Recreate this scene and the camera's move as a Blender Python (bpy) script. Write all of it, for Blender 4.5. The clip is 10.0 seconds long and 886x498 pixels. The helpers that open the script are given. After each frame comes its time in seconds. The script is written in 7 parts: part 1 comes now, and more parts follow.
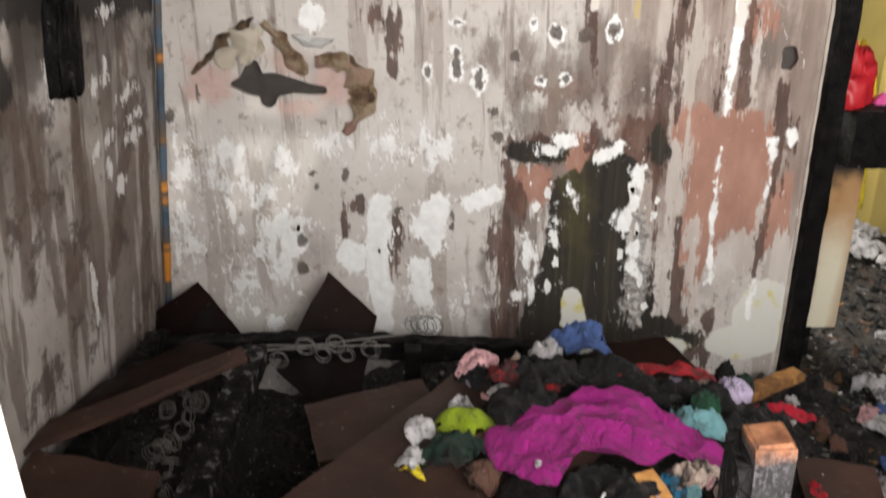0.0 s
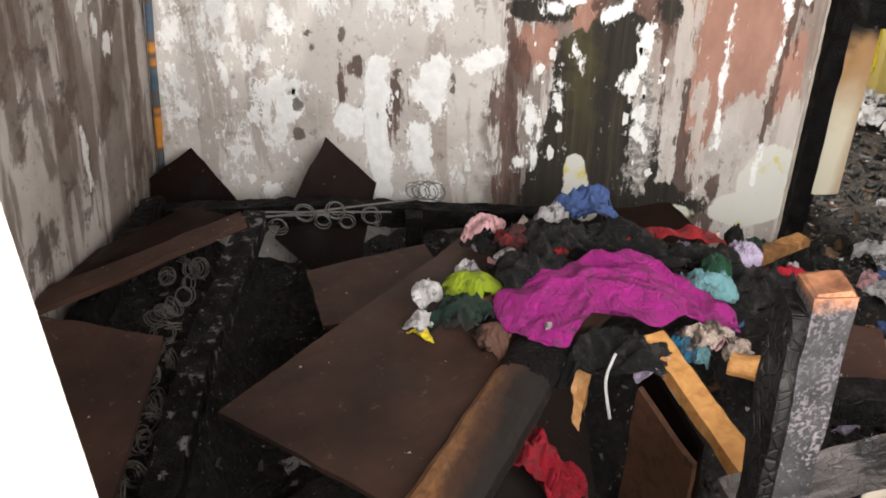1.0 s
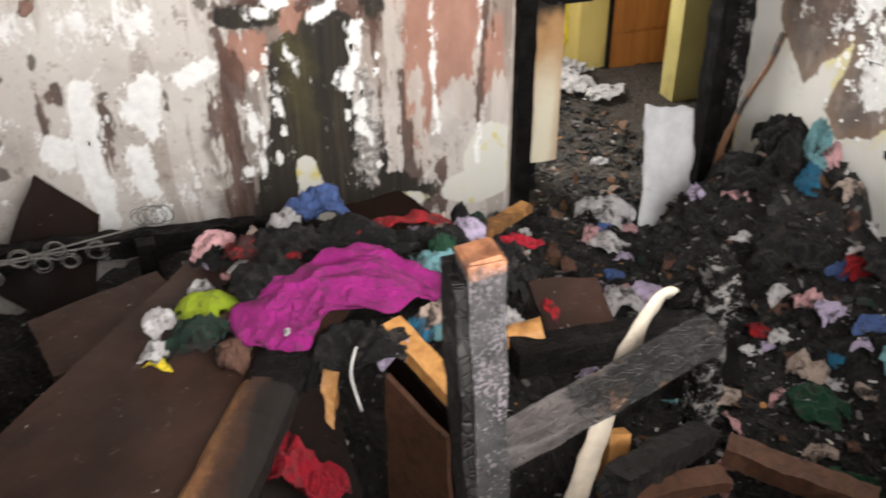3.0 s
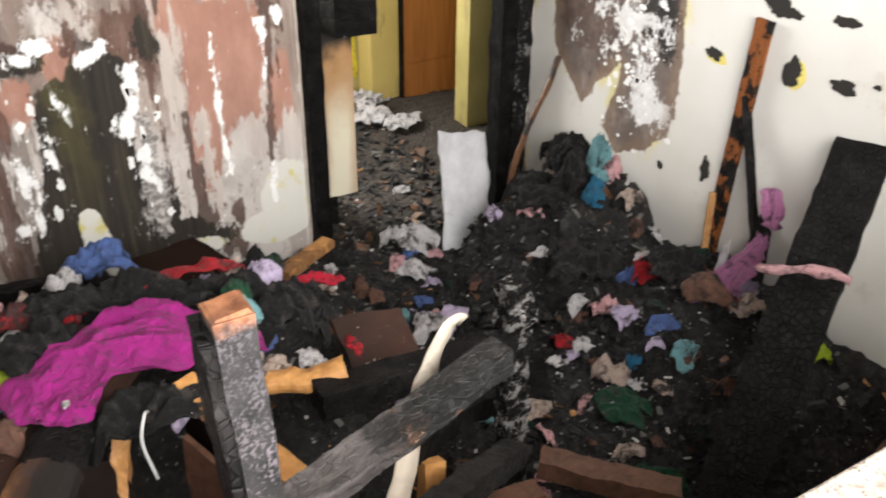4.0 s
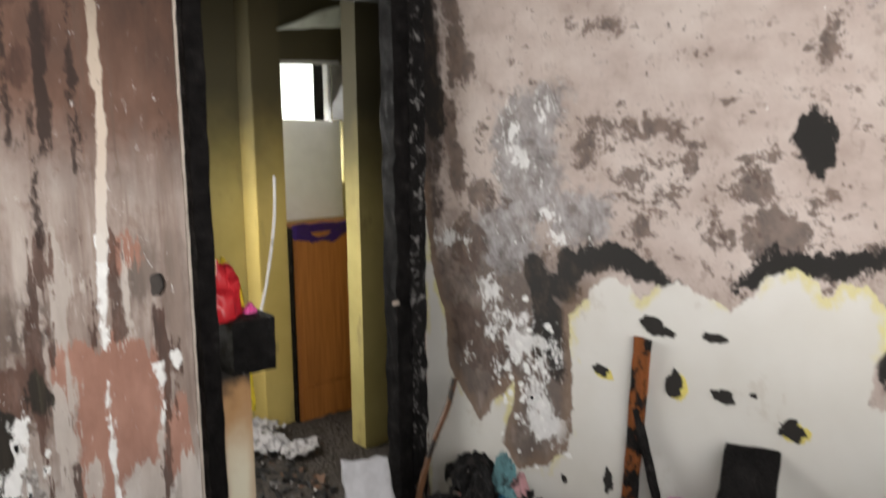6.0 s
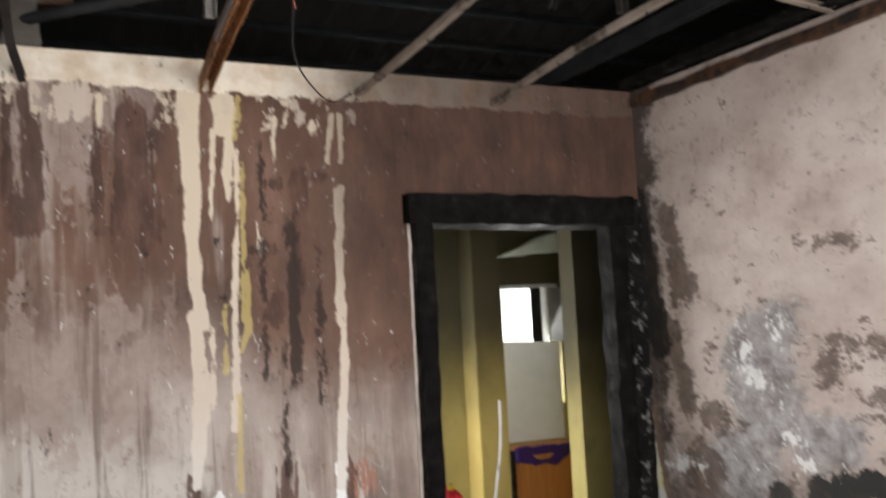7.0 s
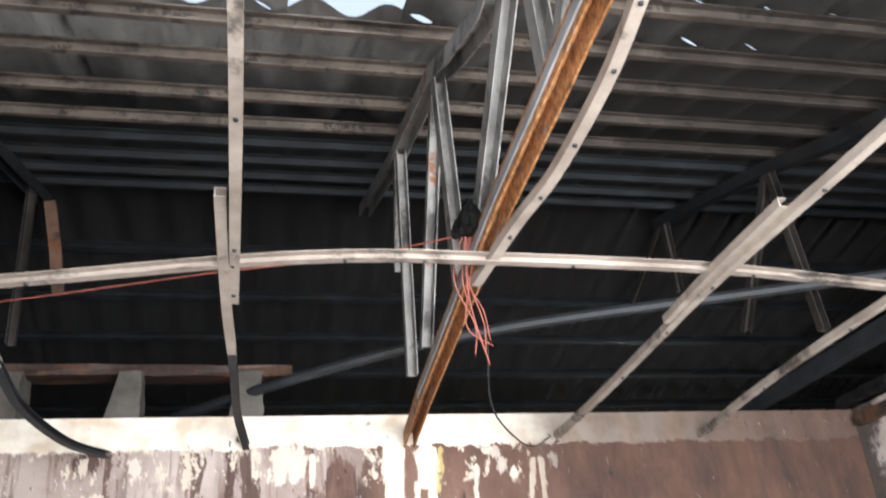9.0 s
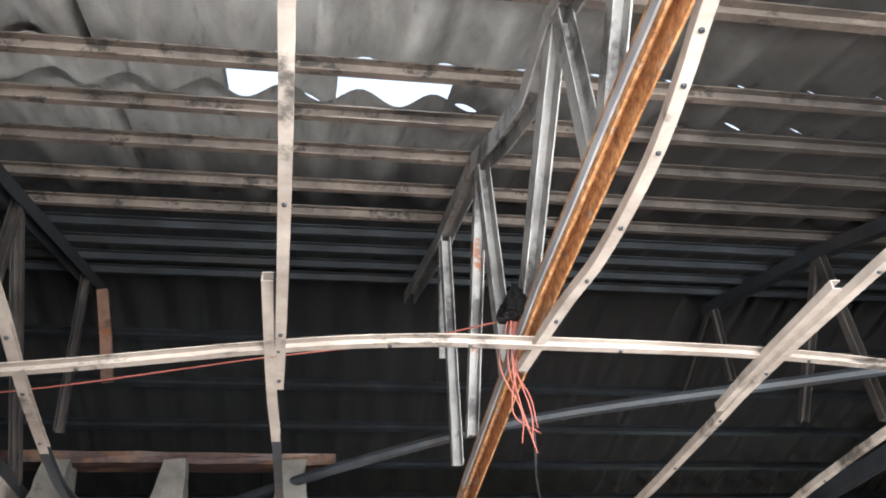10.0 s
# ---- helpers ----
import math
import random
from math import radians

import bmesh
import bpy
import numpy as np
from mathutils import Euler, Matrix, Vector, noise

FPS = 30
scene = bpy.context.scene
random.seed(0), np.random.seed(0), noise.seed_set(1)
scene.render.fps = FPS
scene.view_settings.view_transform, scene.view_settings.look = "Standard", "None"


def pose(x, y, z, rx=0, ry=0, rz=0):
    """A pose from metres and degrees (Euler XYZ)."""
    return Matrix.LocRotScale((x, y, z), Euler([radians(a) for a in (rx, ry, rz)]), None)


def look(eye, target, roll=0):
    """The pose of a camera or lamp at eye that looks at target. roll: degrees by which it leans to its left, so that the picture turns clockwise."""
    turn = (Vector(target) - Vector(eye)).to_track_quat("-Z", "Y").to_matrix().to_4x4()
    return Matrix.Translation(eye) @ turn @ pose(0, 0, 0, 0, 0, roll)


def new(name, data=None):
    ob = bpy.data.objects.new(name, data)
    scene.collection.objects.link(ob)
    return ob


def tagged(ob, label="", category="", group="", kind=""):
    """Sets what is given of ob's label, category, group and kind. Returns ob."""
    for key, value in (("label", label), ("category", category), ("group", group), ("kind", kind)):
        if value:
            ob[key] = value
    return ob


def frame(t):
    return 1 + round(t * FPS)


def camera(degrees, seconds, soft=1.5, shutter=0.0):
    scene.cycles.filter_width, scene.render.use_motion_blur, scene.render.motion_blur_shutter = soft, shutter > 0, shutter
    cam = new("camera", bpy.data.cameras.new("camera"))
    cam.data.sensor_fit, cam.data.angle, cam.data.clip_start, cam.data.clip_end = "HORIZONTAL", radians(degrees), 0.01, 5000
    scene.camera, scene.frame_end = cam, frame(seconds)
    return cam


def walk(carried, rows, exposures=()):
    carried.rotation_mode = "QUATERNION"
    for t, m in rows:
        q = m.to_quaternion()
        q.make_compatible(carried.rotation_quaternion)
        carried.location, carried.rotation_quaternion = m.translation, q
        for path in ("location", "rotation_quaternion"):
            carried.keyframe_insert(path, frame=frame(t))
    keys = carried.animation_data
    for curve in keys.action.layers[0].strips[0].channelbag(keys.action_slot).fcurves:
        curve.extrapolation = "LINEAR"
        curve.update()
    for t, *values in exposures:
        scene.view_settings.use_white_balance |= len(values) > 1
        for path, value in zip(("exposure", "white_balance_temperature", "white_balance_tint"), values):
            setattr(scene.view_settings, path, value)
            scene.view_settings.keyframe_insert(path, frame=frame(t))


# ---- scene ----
cam = camera(54.3, 10.0, soft=1.8, shutter=0.4)
PATH = [
    (0, (0.992, -2.616, 1.697), (0.965, -0.792, 0.879), -1.2),
    (0.5, (0.983, -2.587, 1.662), (0.978, -0.853, 0.665), -0.9),
    (1, (0.955, -2.577, 1.648), (0.948, -0.89, 0.574), -1.0),
    (1.5, (0.942, -2.577, 1.644), (0.949, -0.895, 0.563), -1.2),
    (2, (0.967, -2.579, 1.645), (1.077, -0.9, 0.564), -1.3),
    (2.5, (1.004, -2.579, 1.645), (1.295, -0.924, 0.56), -1.1),
    (3, (1.037, -2.593, 1.651), (1.546, -0.989, 0.571), -0.9),
    (3.2, (1.056, -2.593, 1.646), (1.642, -1.01, 0.573), -1.0),
    (4.3, (1.105, -2.588, 1.645), (2.092, -1.158, 0.651), 1.4),
    (4.5, (1.103, -2.59, 1.648), (2.139, -1.177, 0.675), 1.5),
    (5, (1.097, -2.608, 1.656), (2.25, -1.206, 0.803), 1.95),
    (5.2, (1.103, -2.61, 1.69), (2.296, -1.206, 0.895), 2.0),
    (6.3, (1.003, -2.575, 1.732), (2.207, -0.989, 1.545), -0.7),
    (6.5, (0.979, -2.592, 1.736), (2.087, -0.93, 1.638), -1.9),
    (7, (0.991, -2.589, 1.77), (1.856, -0.791, 1.907), -3.0),
    (7.5, (1.004, -2.608, 1.783), (1.711, -0.766, 2.11), -3.8),
    (8, (0.998, -2.621, 1.804), (1.578, -0.777, 2.316), -4.4),
    (8.5, (0.998, -2.617, 1.806), (1.5, -0.815, 2.512), -4.8),
    (9, (0.995, -2.61, 1.795), (1.418, -0.872, 2.689), -4.5),
    (9.5, (0.999, -2.613, 1.789), (1.356, -0.934, 2.815), -3.8),
    (10, (0.994, -2.603, 1.789), (1.309, -0.949, 2.867), -3.3),
]
walk(cam, [(t, look(eye, target, roll)) for t, eye, target, roll in PATH],
     exposures=[(0, -0.18, 6500, 10), (1.0, 0.15, 6500, 10), (2.5, 0.2, 6500, 10), (4.5, 0.30, 6500, 10), (5.2, 0.16, 6500, 10), (6.4, -0.7, 6450, 10), (7.0, -0.6, 6400, 10), (7.5, -0.15, 6400, 10), (8.2, 0.1, 6250, 10), (9.0, 0.74, 5800, 7), (9.5, 1.0, 5800, 6), (10, 1.18, 5800, 6)])

# ---- light ----
world = bpy.data.worlds.new("sky")
scene.world = world
world.use_nodes = True
wn = world.node_tree.nodes
sky = wn.new("ShaderNodeTexSky")
sky.sky_type, sky.sun_disc = "NISHITA", False
sky.dust_density, sky.air_density = 6.0, 1.5
sky.sun_elevation, sky.sun_rotation = radians(58), radians(150)
pale = wn.new("ShaderNodeHueSaturation")
pale.inputs["Saturation"].default_value, pale.inputs["Value"].default_value = 0.35, 1.4
world.node_tree.links.new(sky.outputs[0], pale.inputs["Color"])
world.node_tree.links.new(pale.outputs[0], wn["Background"].inputs[0])
wn["Background"].inputs[1].default_value = 0.15

sun = new("sun", bpy.data.lights.new("sun", "SUN"))
sun.data.energy, sun.data.angle, sun.data.color = 2.0, radians(0.5), (1.0, 0.95, 0.88)
sun.matrix_world = look((6.0, -9.0, 15.0), (1.5, -2.2, 1.0))

window_light = new("window_light", bpy.data.lights.new("window_light", "AREA"))
window_light.data.shape, window_light.data.size, window_light.data.size_y = "RECTANGLE", 2.6, 1.5
window_light.data.energy, window_light.data.color = 200.0, (1.0, 0.97, 0.925)
window_light.matrix_world = look((1.45, -3.3, 1.75), (1.55, 0.0, 1.45))
# first lamp: the small hall window; second: an added unseen opening, brightening the hall
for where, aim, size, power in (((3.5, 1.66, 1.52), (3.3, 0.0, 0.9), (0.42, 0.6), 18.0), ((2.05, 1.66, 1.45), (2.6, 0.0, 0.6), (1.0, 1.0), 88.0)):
    hall_light = new("hall_daylight_stand_in", bpy.data.lights.new("hall_daylight_stand_in", "AREA"))
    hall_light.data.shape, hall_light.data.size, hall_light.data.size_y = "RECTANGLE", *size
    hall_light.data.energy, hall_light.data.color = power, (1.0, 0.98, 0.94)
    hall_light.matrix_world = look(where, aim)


# ---- node helpers ----
class Mat:
    """Builds one procedural material; coordinates are metres in the object's own space."""

    def __init__(self, name, rough=0.8, metal=0.0):
        self.m = bpy.data.materials.new(name)
        self.m.use_nodes = True
        self.t = self.m.node_tree
        self.b = self.t.nodes["Principled BSDF"]
        self.b.inputs["Roughness"].default_value = rough
        self.b.inputs["Metallic"].default_value = metal
        self.co = self.t.nodes.new("ShaderNodeTexCoord").outputs["Object"]

    def put(self, socket, v):
        if isinstance(v, bpy.types.NodeSocket):
            self.t.links.new(v, socket)
        elif isinstance(v, tuple) and len(v) == 3 and socket.type == "RGBA":
            socket.default_value = (*v, 1)
        else:
            socket.default_value = v

    def scaled(self, s, off=(0, 0, 0)):
        n = self.t.nodes.new("ShaderNodeMapping")
        self.put(n.inputs[0], self.co)
        n.inputs["Scale"].default_value, n.inputs["Location"].default_value = s, off
        return n.outputs[0]

    def noise(self, scale, detail=4, rough=0.55, s=(1, 1, 1), off=(0, 0, 0), dist=0.0):
        n = self.t.nodes.new("ShaderNodeTexNoise")
        self.put(n.inputs["Vector"], self.scaled(s, off))
        n.inputs["Scale"].default_value, n.inputs["Detail"].default_value = scale, detail
        n.inputs["Roughness"].default_value, n.inputs["Distortion"].default_value = rough, dist
        return n.outputs[0]

    def voronoi(self, scale, feature="F1", s=(1, 1, 1), out=0):
        n = self.t.nodes.new("ShaderNodeTexVoronoi")
        n.feature = feature
        self.put(n.inputs["Vector"], self.scaled(s))
        n.inputs["Scale"].default_value = scale
        return n.outputs[out]

    def axis(self, i):
        n = self.t.nodes.new("ShaderNodeSeparateXYZ")
        self.put(n.inputs[0], self.co)
        return n.outputs[i]

    def op(self, kind, a, b=0.0, clamp=False):
        n = self.t.nodes.new("ShaderNodeMath")
        n.operation, n.use_clamp = kind, clamp
        self.put(n.inputs[0], a), self.put(n.inputs[1], b)
        return n.outputs[0]

    def step(self, v, lo, hi):
        n = self.t.nodes.new("ShaderNodeMapRange")
        n.interpolation_type = "SMOOTHSTEP"
        self.put(n.inputs[0], v), self.put(n.inputs[1], lo), self.put(n.inputs[2], hi)
        return n.outputs[0]

    def ramp(self, v, stops, kind="LINEAR"):
        n = self.t.nodes.new("ShaderNodeValToRGB")
        n.color_ramp.interpolation = kind
        el = n.color_ramp.elements
        while len(el) < len(stops):
            el.new(0.5)
        for e, (p, c) in zip(el, stops):
            e.position = p
            e.color = (*c, 1) if isinstance(c, tuple) else (c, c, c, 1)
        self.put(n.inputs[0], v)
        return n.outputs[0]

    def profile(self, v, stops):
        n = self.t.nodes.new("ShaderNodeValToRGB")
        el = n.color_ramp.elements
        while len(el) < len(stops):
            el.new(0.5)
        for e, (p, c) in zip(el, stops):
            e.position, e.color = p, (0, 0, 0, c)
        self.put(n.inputs[0], v)
        return n.outputs["Alpha"]

    def mix(self, f, a, b):
        n = self.t.nodes.new("ShaderNodeMix")
        n.data_type = "RGBA"
        self.put(n.inputs[0], f), self.put(n.inputs[6], a), self.put(n.inputs[7], b)
        return n.outputs[2]

    def mul(self, *v):
        out = v[0]
        for w in v[1:]:
            out = self.op("MULTIPLY", out, w)
        return out

    def band(self, v, lo, hi, soft):
        return self.mul(self.step(v, lo - soft, lo + soft), self.op("SUBTRACT", 1.0, self.step(v, hi - soft, hi + soft)))

    def layer(self, name, rag, edge=0.003, bias=0.0):
        """A stain or paint layer of the wall: its distance field, frayed by a noise."""
        n = self.t.nodes.new("ShaderNodeAttribute")
        n.attribute_name = name
        return self.step(self.op("ADD", self.op("ADD", n.outputs["Fac"], bias), rag), -edge, edge)

    def fray(self, amount, scale, s=(1, 1, 1), off=(0, 0, 0), rough=0.72, detail=6):
        return self.mul(self.op("SUBTRACT", self.noise(scale, detail, rough, s, off), 0.5), amount)

    def tone(self):
        return self.t.nodes.new("ShaderNodeObjectInfo").outputs["Random"]

    def done(self, color=None, bump=None, strength=0.3, depth=0.01, rough=None):
        if color is not None:
            self.put(self.b.inputs["Base Color"], color)
        if rough is not None:
            self.put(self.b.inputs["Roughness"], rough)
        if bump is not None:
            n = self.t.nodes.new("ShaderNodeBump")
            n.inputs["Strength"].default_value, n.inputs["Distance"].default_value = strength, depth
            self.put(n.inputs["Height"], bump)
            self.put(self.b.inputs["Normal"], n.outputs[0])
        return self.m


# ---- materials ----
def far_wall_paint():
    k = Mat("sooty_plaster_with_drips", 0.85)
    x, z = k.axis(0), k.axis(2)
    big, fine = k.noise(3.0, 5), k.noise(28, 5, 0.65)
    streak = k.noise(9, 5, 0.6, (1, 1, 0.10))
    thin = k.noise(34, 3, 0.6, (1, 1, 0.05))
    xw = k.op("ADD", x, k.mul(k.op("SUBTRACT", k.noise(7, 6, 0.65), 0.5), 0.22))
    zw = k.op("ADD", z, k.mul(k.op("SUBTRACT", k.noise(6, 6, 0.65, off=(3, 1, 5)), 0.5), 0.28))
    base = k.ramp(big, [(0.3, (0.36, 0.32, 0.295)), (0.45, (0.55, 0.51, 0.48)), (0.7, (0.64, 0.61, 0.58))])
    base = k.mix(k.mul(k.step(fine, 0.55, 0.70), 0.55), base, (0.20, 0.15, 0.12))
    base = k.mix(k.mul(k.step(k.noise(10, 8, 0.75, off=(6, 0, 6)), 0.58, 0.62), 0.6), base, (0.19, 0.13, 0.095))
    # vertical smoke and water runs
    base = k.mix(k.mul(k.step(streak, 0.56, 0.60), 0.40), base, (0.20, 0.14, 0.105))
    base = k.mix(k.mul(k.step(k.noise(20, 7, 0.75, (1, 1, 0.25), (9, 0, 1)), 0.60, 0.63), 0.5), base, (0.14, 0.09, 0.065))
    base = k.mix(k.mul(k.step(thin, 0.60, 0.68), 0.35), base, (0.55, 0.52, 0.49))
    # brown smoke on the upper half
    rosy = k.step(zw, 1.25, 1.75)
    base = k.mix(k.mul(rosy, 0.7), base, k.ramp(big, [(0.35, (0.23, 0.150, 0.118)), (0.65, (0.44, 0.335, 0.29))]))
    smoke = k.mul(k.step(k.op("ADD", zw, k.mul(k.step(x, 1.3, 1.9), 0.25)), 1.45, 1.95), k.step(k.op("ADD", xw, k.mul(k.op("SUBTRACT", streak, 0.5), 2.4)), 0.80, 1.25))
    base = k.mix(k.mul(smoke, 0.94), base, k.ramp(k.noise(5, 6, 0.6, (1, 1, 0.5)), [(0.3, (0.045, 0.021, 0.014)), (0.5, (0.115, 0.055, 0.035)), (0.7, (0.20, 0.112, 0.080))]))
    blot = k.mul(k.step(zw, 1.3, 1.5), k.step(k.noise(6, 7, 0.65, (1, 1, 0.45), (8, 0, 3)), 0.52, 0.55), k.op('SUBTRACT', 1.0, k.step(x, 1.2, 1.5)))
    base = k.mix(k.mul(blot, 0.75), base, k.ramp(fine, [(0.3, (0.27, 0.20, 0.17)), (0.7, (0.40, 0.32, 0.29))]))
    base = k.mix(k.mul(k.step(k.noise(15, 7, 0.75, (1, 1, 0.35), (2, 0, 7)), 0.61, 0.67), k.step(z, 0.8, 1.4), 0.8), base, (0.035, 0.022, 0.018))
    runs = k.mul(k.step(k.noise(16, 5, 0.65, (1, 1, 0.05), (5, 0, 0)), 0.55, 0.62), k.step(k.op('ADD', zw, k.mul(k.noise(12, 2, 0.5, (1, 1, 0.02)), 1.0)), 1.25, 1.6))
    base = k.mix(k.mul(runs, 0.6), base, (0.13, 0.085, 0.065))
    # layers of paint, smoke and char, from the lowest to the topmost
    soft = k.op("ADD", k.fray(0.26, 7, (1, 1, 0.5)), k.fray(0.08, 30, (1, 1, 0.3), (3, 0, 1)))
    torn_s = k.op("ADD", k.fray(0.10, 15, (1, 1, 0.45), (4, 0, 4), 0.75, 8), k.fray(0.05, 60, (1, 1, 0.4), (1, 0, 4)))
    blow = k.op("ADD", k.fray(0.32, 9, (1, 1, 0.4), (6, 0, 2), 0.75, 9), k.fray(0.06, 60, (1, 1, 0.3), (1, 0, 7)))
    thin_s, bits = k.fray(0.05, 34, (1, 1, 0.35), (7, 0, 1), 0.75), k.fray(0.50, 24, (1, 1, 0.5), (2, 0, 9), 0.78, 9)
    trickle = k.fray(0.24, 20, (1, 1, 0.06), (3, 0, 5), 0.7)
    # brownish tinge towards the doorway
    tinge = k.mul(k.step(xw, 1.30, 1.62), k.step(zw, 0.45, 0.7), k.op('SUBTRACT', 1.0, k.step(zw, 1.3, 1.6)))
    base = k.mix(k.mul(tinge, 0.8), base, k.ramp(k.noise(12, 7, 0.7, (1, 1, 0.12), (4, 0, 1)), [(0.36, (0.13, 0.078, 0.060)), (0.5, (0.28, 0.205, 0.172)), (0.66, (0.47, 0.405, 0.365))]))
    halo = k.mul(k.band(xw, 1.16, 1.72, 0.05), k.band(zw, 0.70, 1.12, 0.06), k.step(k.noise(9, 8, 0.72, (1, 1, 0.5)), 0.47, 0.51))
    base = k.mix(k.mul(halo, 0.8), base, k.ramp(k.noise(8, 5, off=(3, 0, 1)), [(0.42, (0.035, 0.024, 0.020)), (0.58, (0.14, 0.085, 0.065)), (0.7, (0.24, 0.14, 0.11))]))
    fringe = k.mul(k.band(xw, 1.08, 1.30, 0.03), k.op("SUBTRACT", 1.0, k.step(zw, 0.62, 0.75)), k.step(k.noise(20, 7, 0.72, (1, 1, 0.12), (0, 0, 6)), 0.46, 0.50))
    base = k.mix(k.mul(fringe, 0.75), base, k.ramp(fine, [(0.3, (0.06, 0.042, 0.034)), (0.7, (0.20, 0.15, 0.125))]))
    base = k.mix(k.mul(k.layer("smoke", soft, 0.03, 0.006), 0.78), base, k.ramp(streak, [(0.35, (0.075, 0.055, 0.045)), (0.65, (0.26, 0.20, 0.17))]))
    base = k.mix(k.mul(k.layer("flesh", k.fray(0.15, 12), 0.02), 0.75), base, k.ramp(fine, [(0.3, (0.46, 0.29, 0.25)), (0.7, (0.60, 0.42, 0.38))]))
    base = k.mix(k.mul(k.layer("salmon", k.op("ADD", k.mul(blow, 0.7), trickle), 0.004, 0.022), k.layer("salmon", torn_s, 0.01, 0.035), 0.92), base, k.ramp(k.noise(7, 6, 0.65, (1, 1, 0.5)), [(0.3, (0.25, 0.115, 0.082)), (0.7, (0.44, 0.235, 0.175))]))
    base = k.mix(k.mul(k.layer("pale", k.op("ADD", torn_s, trickle), 0.003, -0.002), 0.92), base, k.ramp(k.noise(9, 6, 0.65, (1, 1, 0.2)), [(0.3, (0.40, 0.345, 0.31)), (0.7, (0.60, 0.55, 0.51))]))
    base = k.mix(k.mul(k.layer("brown", k.op("ADD", torn_s, k.mul(trickle, 0.7)), 0.004), k.layer("brown", torn_s, 0.01, 0.03), 0.90), base, k.ramp(k.noise(9, 7, 0.7, (1, 1, 0.3)), [(0.32, (0.022, 0.012, 0.009)), (0.5, (0.075, 0.038, 0.028)), (0.7, (0.18, 0.10, 0.075))]))
    dark = k.ramp(k.noise(26, 5, 0.65, (1, 1, 0.05)), [(0.35, (0.010, 0.008, 0.007)), (0.55, (0.028, 0.022, 0.016)), (0.70, (0.070, 0.060, 0.036)), (0.8, (0.10, 0.085, 0.06))])
    dark = k.mix(k.mul(k.band(xw, 1.35, 1.43, 0.03), k.step(z, 0.25, 0.7), 0.6), dark, (0.075, 0.066, 0.022))
    base = k.mix(k.layer("char", k.op("ADD", torn_s, k.mul(blow, 0.3)), 0.005), base, dark)
    base = k.mix(k.mul(k.layer("grey", k.fray(0.2, 30, (1, 1, 0.5)), 0.004), 0.9), base, k.ramp(k.noise(60, 6, 0.75), [(0.35, (0.07, 0.06, 0.055)), (0.5, (0.24, 0.22, 0.21)), (0.62, (0.60, 0.58, 0.56))]))
    base = k.mix(k.layer("cream", k.mul(torn_s, 0.45), 0.003), base, k.mix(k.step(k.noise(11, 4, off=(1, 0, 3)), 0.54, 0.66), (0.66, 0.65, 0.60), (0.62, 0.56, 0.20)))
    patchy = k.layer("patchy", bits, 0.004, -0.028)
    chalk = k.ramp(fine, [(0.3, (0.74, 0.735, 0.73)), (0.6, (0.88, 0.88, 0.875))])
    base = k.mix(k.mul(patchy, 0.9), base, chalk)
    splash = k.mul(k.layer("patchy", bits, 0.006, 0.02), k.step(k.noise(70, 5, 0.75, (1, 1, 0.35)), 0.56, 0.60))
    base = k.mix(k.mul(splash, 0.75), base, chalk)
    white = k.op("MAXIMUM", k.layer("white", torn_s, 0.003), k.mul(k.layer("white", bits, 0.004, -0.022), k.layer("white", torn_s, 0.01, 0.03), k.op("SUBTRACT", 1.0, k.step(x, 1.64, 1.7))))
    rims = k.mul(k.layer("rim", k.fray(0.05, 45), 0.002), k.step(k.noise(34, 4, 0.6, off=(2, 0, 2)), 0.42, 0.46))
    white = k.op("MAXIMUM", white, rims)
    base = k.mix(k.mul(white, k.op("SUBTRACT", 1.0, k.mul(k.step(z, 1.6, 2.0), 0.25))), base, k.mix(k.step(z, 1.5, 2.0), chalk, (0.70, 0.60, 0.51)))
    base = k.mix(k.mul(k.layer("spot", k.fray(0.05, 45, (1, 1, 0.6)), 0.002), 0.9), base, k.ramp(fine, [(0.3, (0.035, 0.028, 0.025)), (0.7, (0.15, 0.12, 0.10))]))
    hue = k.ramp(k.op("DIVIDE", z, 2.5), [(0.45, (0.74, 0.72, 0.70)), (0.62, (0.62, 0.53, 0.45)), (0.95, (0.70, 0.60, 0.47))])
    base = k.mix(k.mul(k.layer("run", thin_s, 0.002), 0.93), base, hue)
    base = k.mix(k.mul(k.layer("yellow", thin_s, 0.002), 0.7), base, (0.52, 0.41, 0.16))
    flakes = k.op("MAXIMUM", white, patchy)
    # strip that the lost ceiling covered
    ragged = k.op("ADD", z, k.mul(k.op("SUBTRACT", k.noise(14, 6, 0.7), 0.5), 0.10))
    strip = k.mul(k.step(ragged, 2.447, 2.455), k.op("SUBTRACT", 1.0, k.mul(k.step(xw, 2.0, 2.9), 0.8)))
    base = k.mix(strip, base, k.ramp(k.noise(12, 4), [(0.35, (0.66, 0.53, 0.40)), (0.6, (0.88, 0.80, 0.69))]))
    # soot round the doorway
    by_door = k.mul(k.step(xw, 1.55, 2.1), k.step(zw, 1.6, 2.1))
    base = k.mix(k.mul(by_door, 0.85), base, k.ramp(k.noise(9, 7, 0.7, (1, 1, 0.4)), [(0.35, (0.020, 0.010, 0.007)), (0.65, (0.080, 0.037, 0.023))]))
    torn, xr = k.noise(16, 7, 0.72, (1, 1, 0.5), (5, 0, 2)), k.op('ADD', x, torn_s)
    zr = k.op('ADD', z, soft)
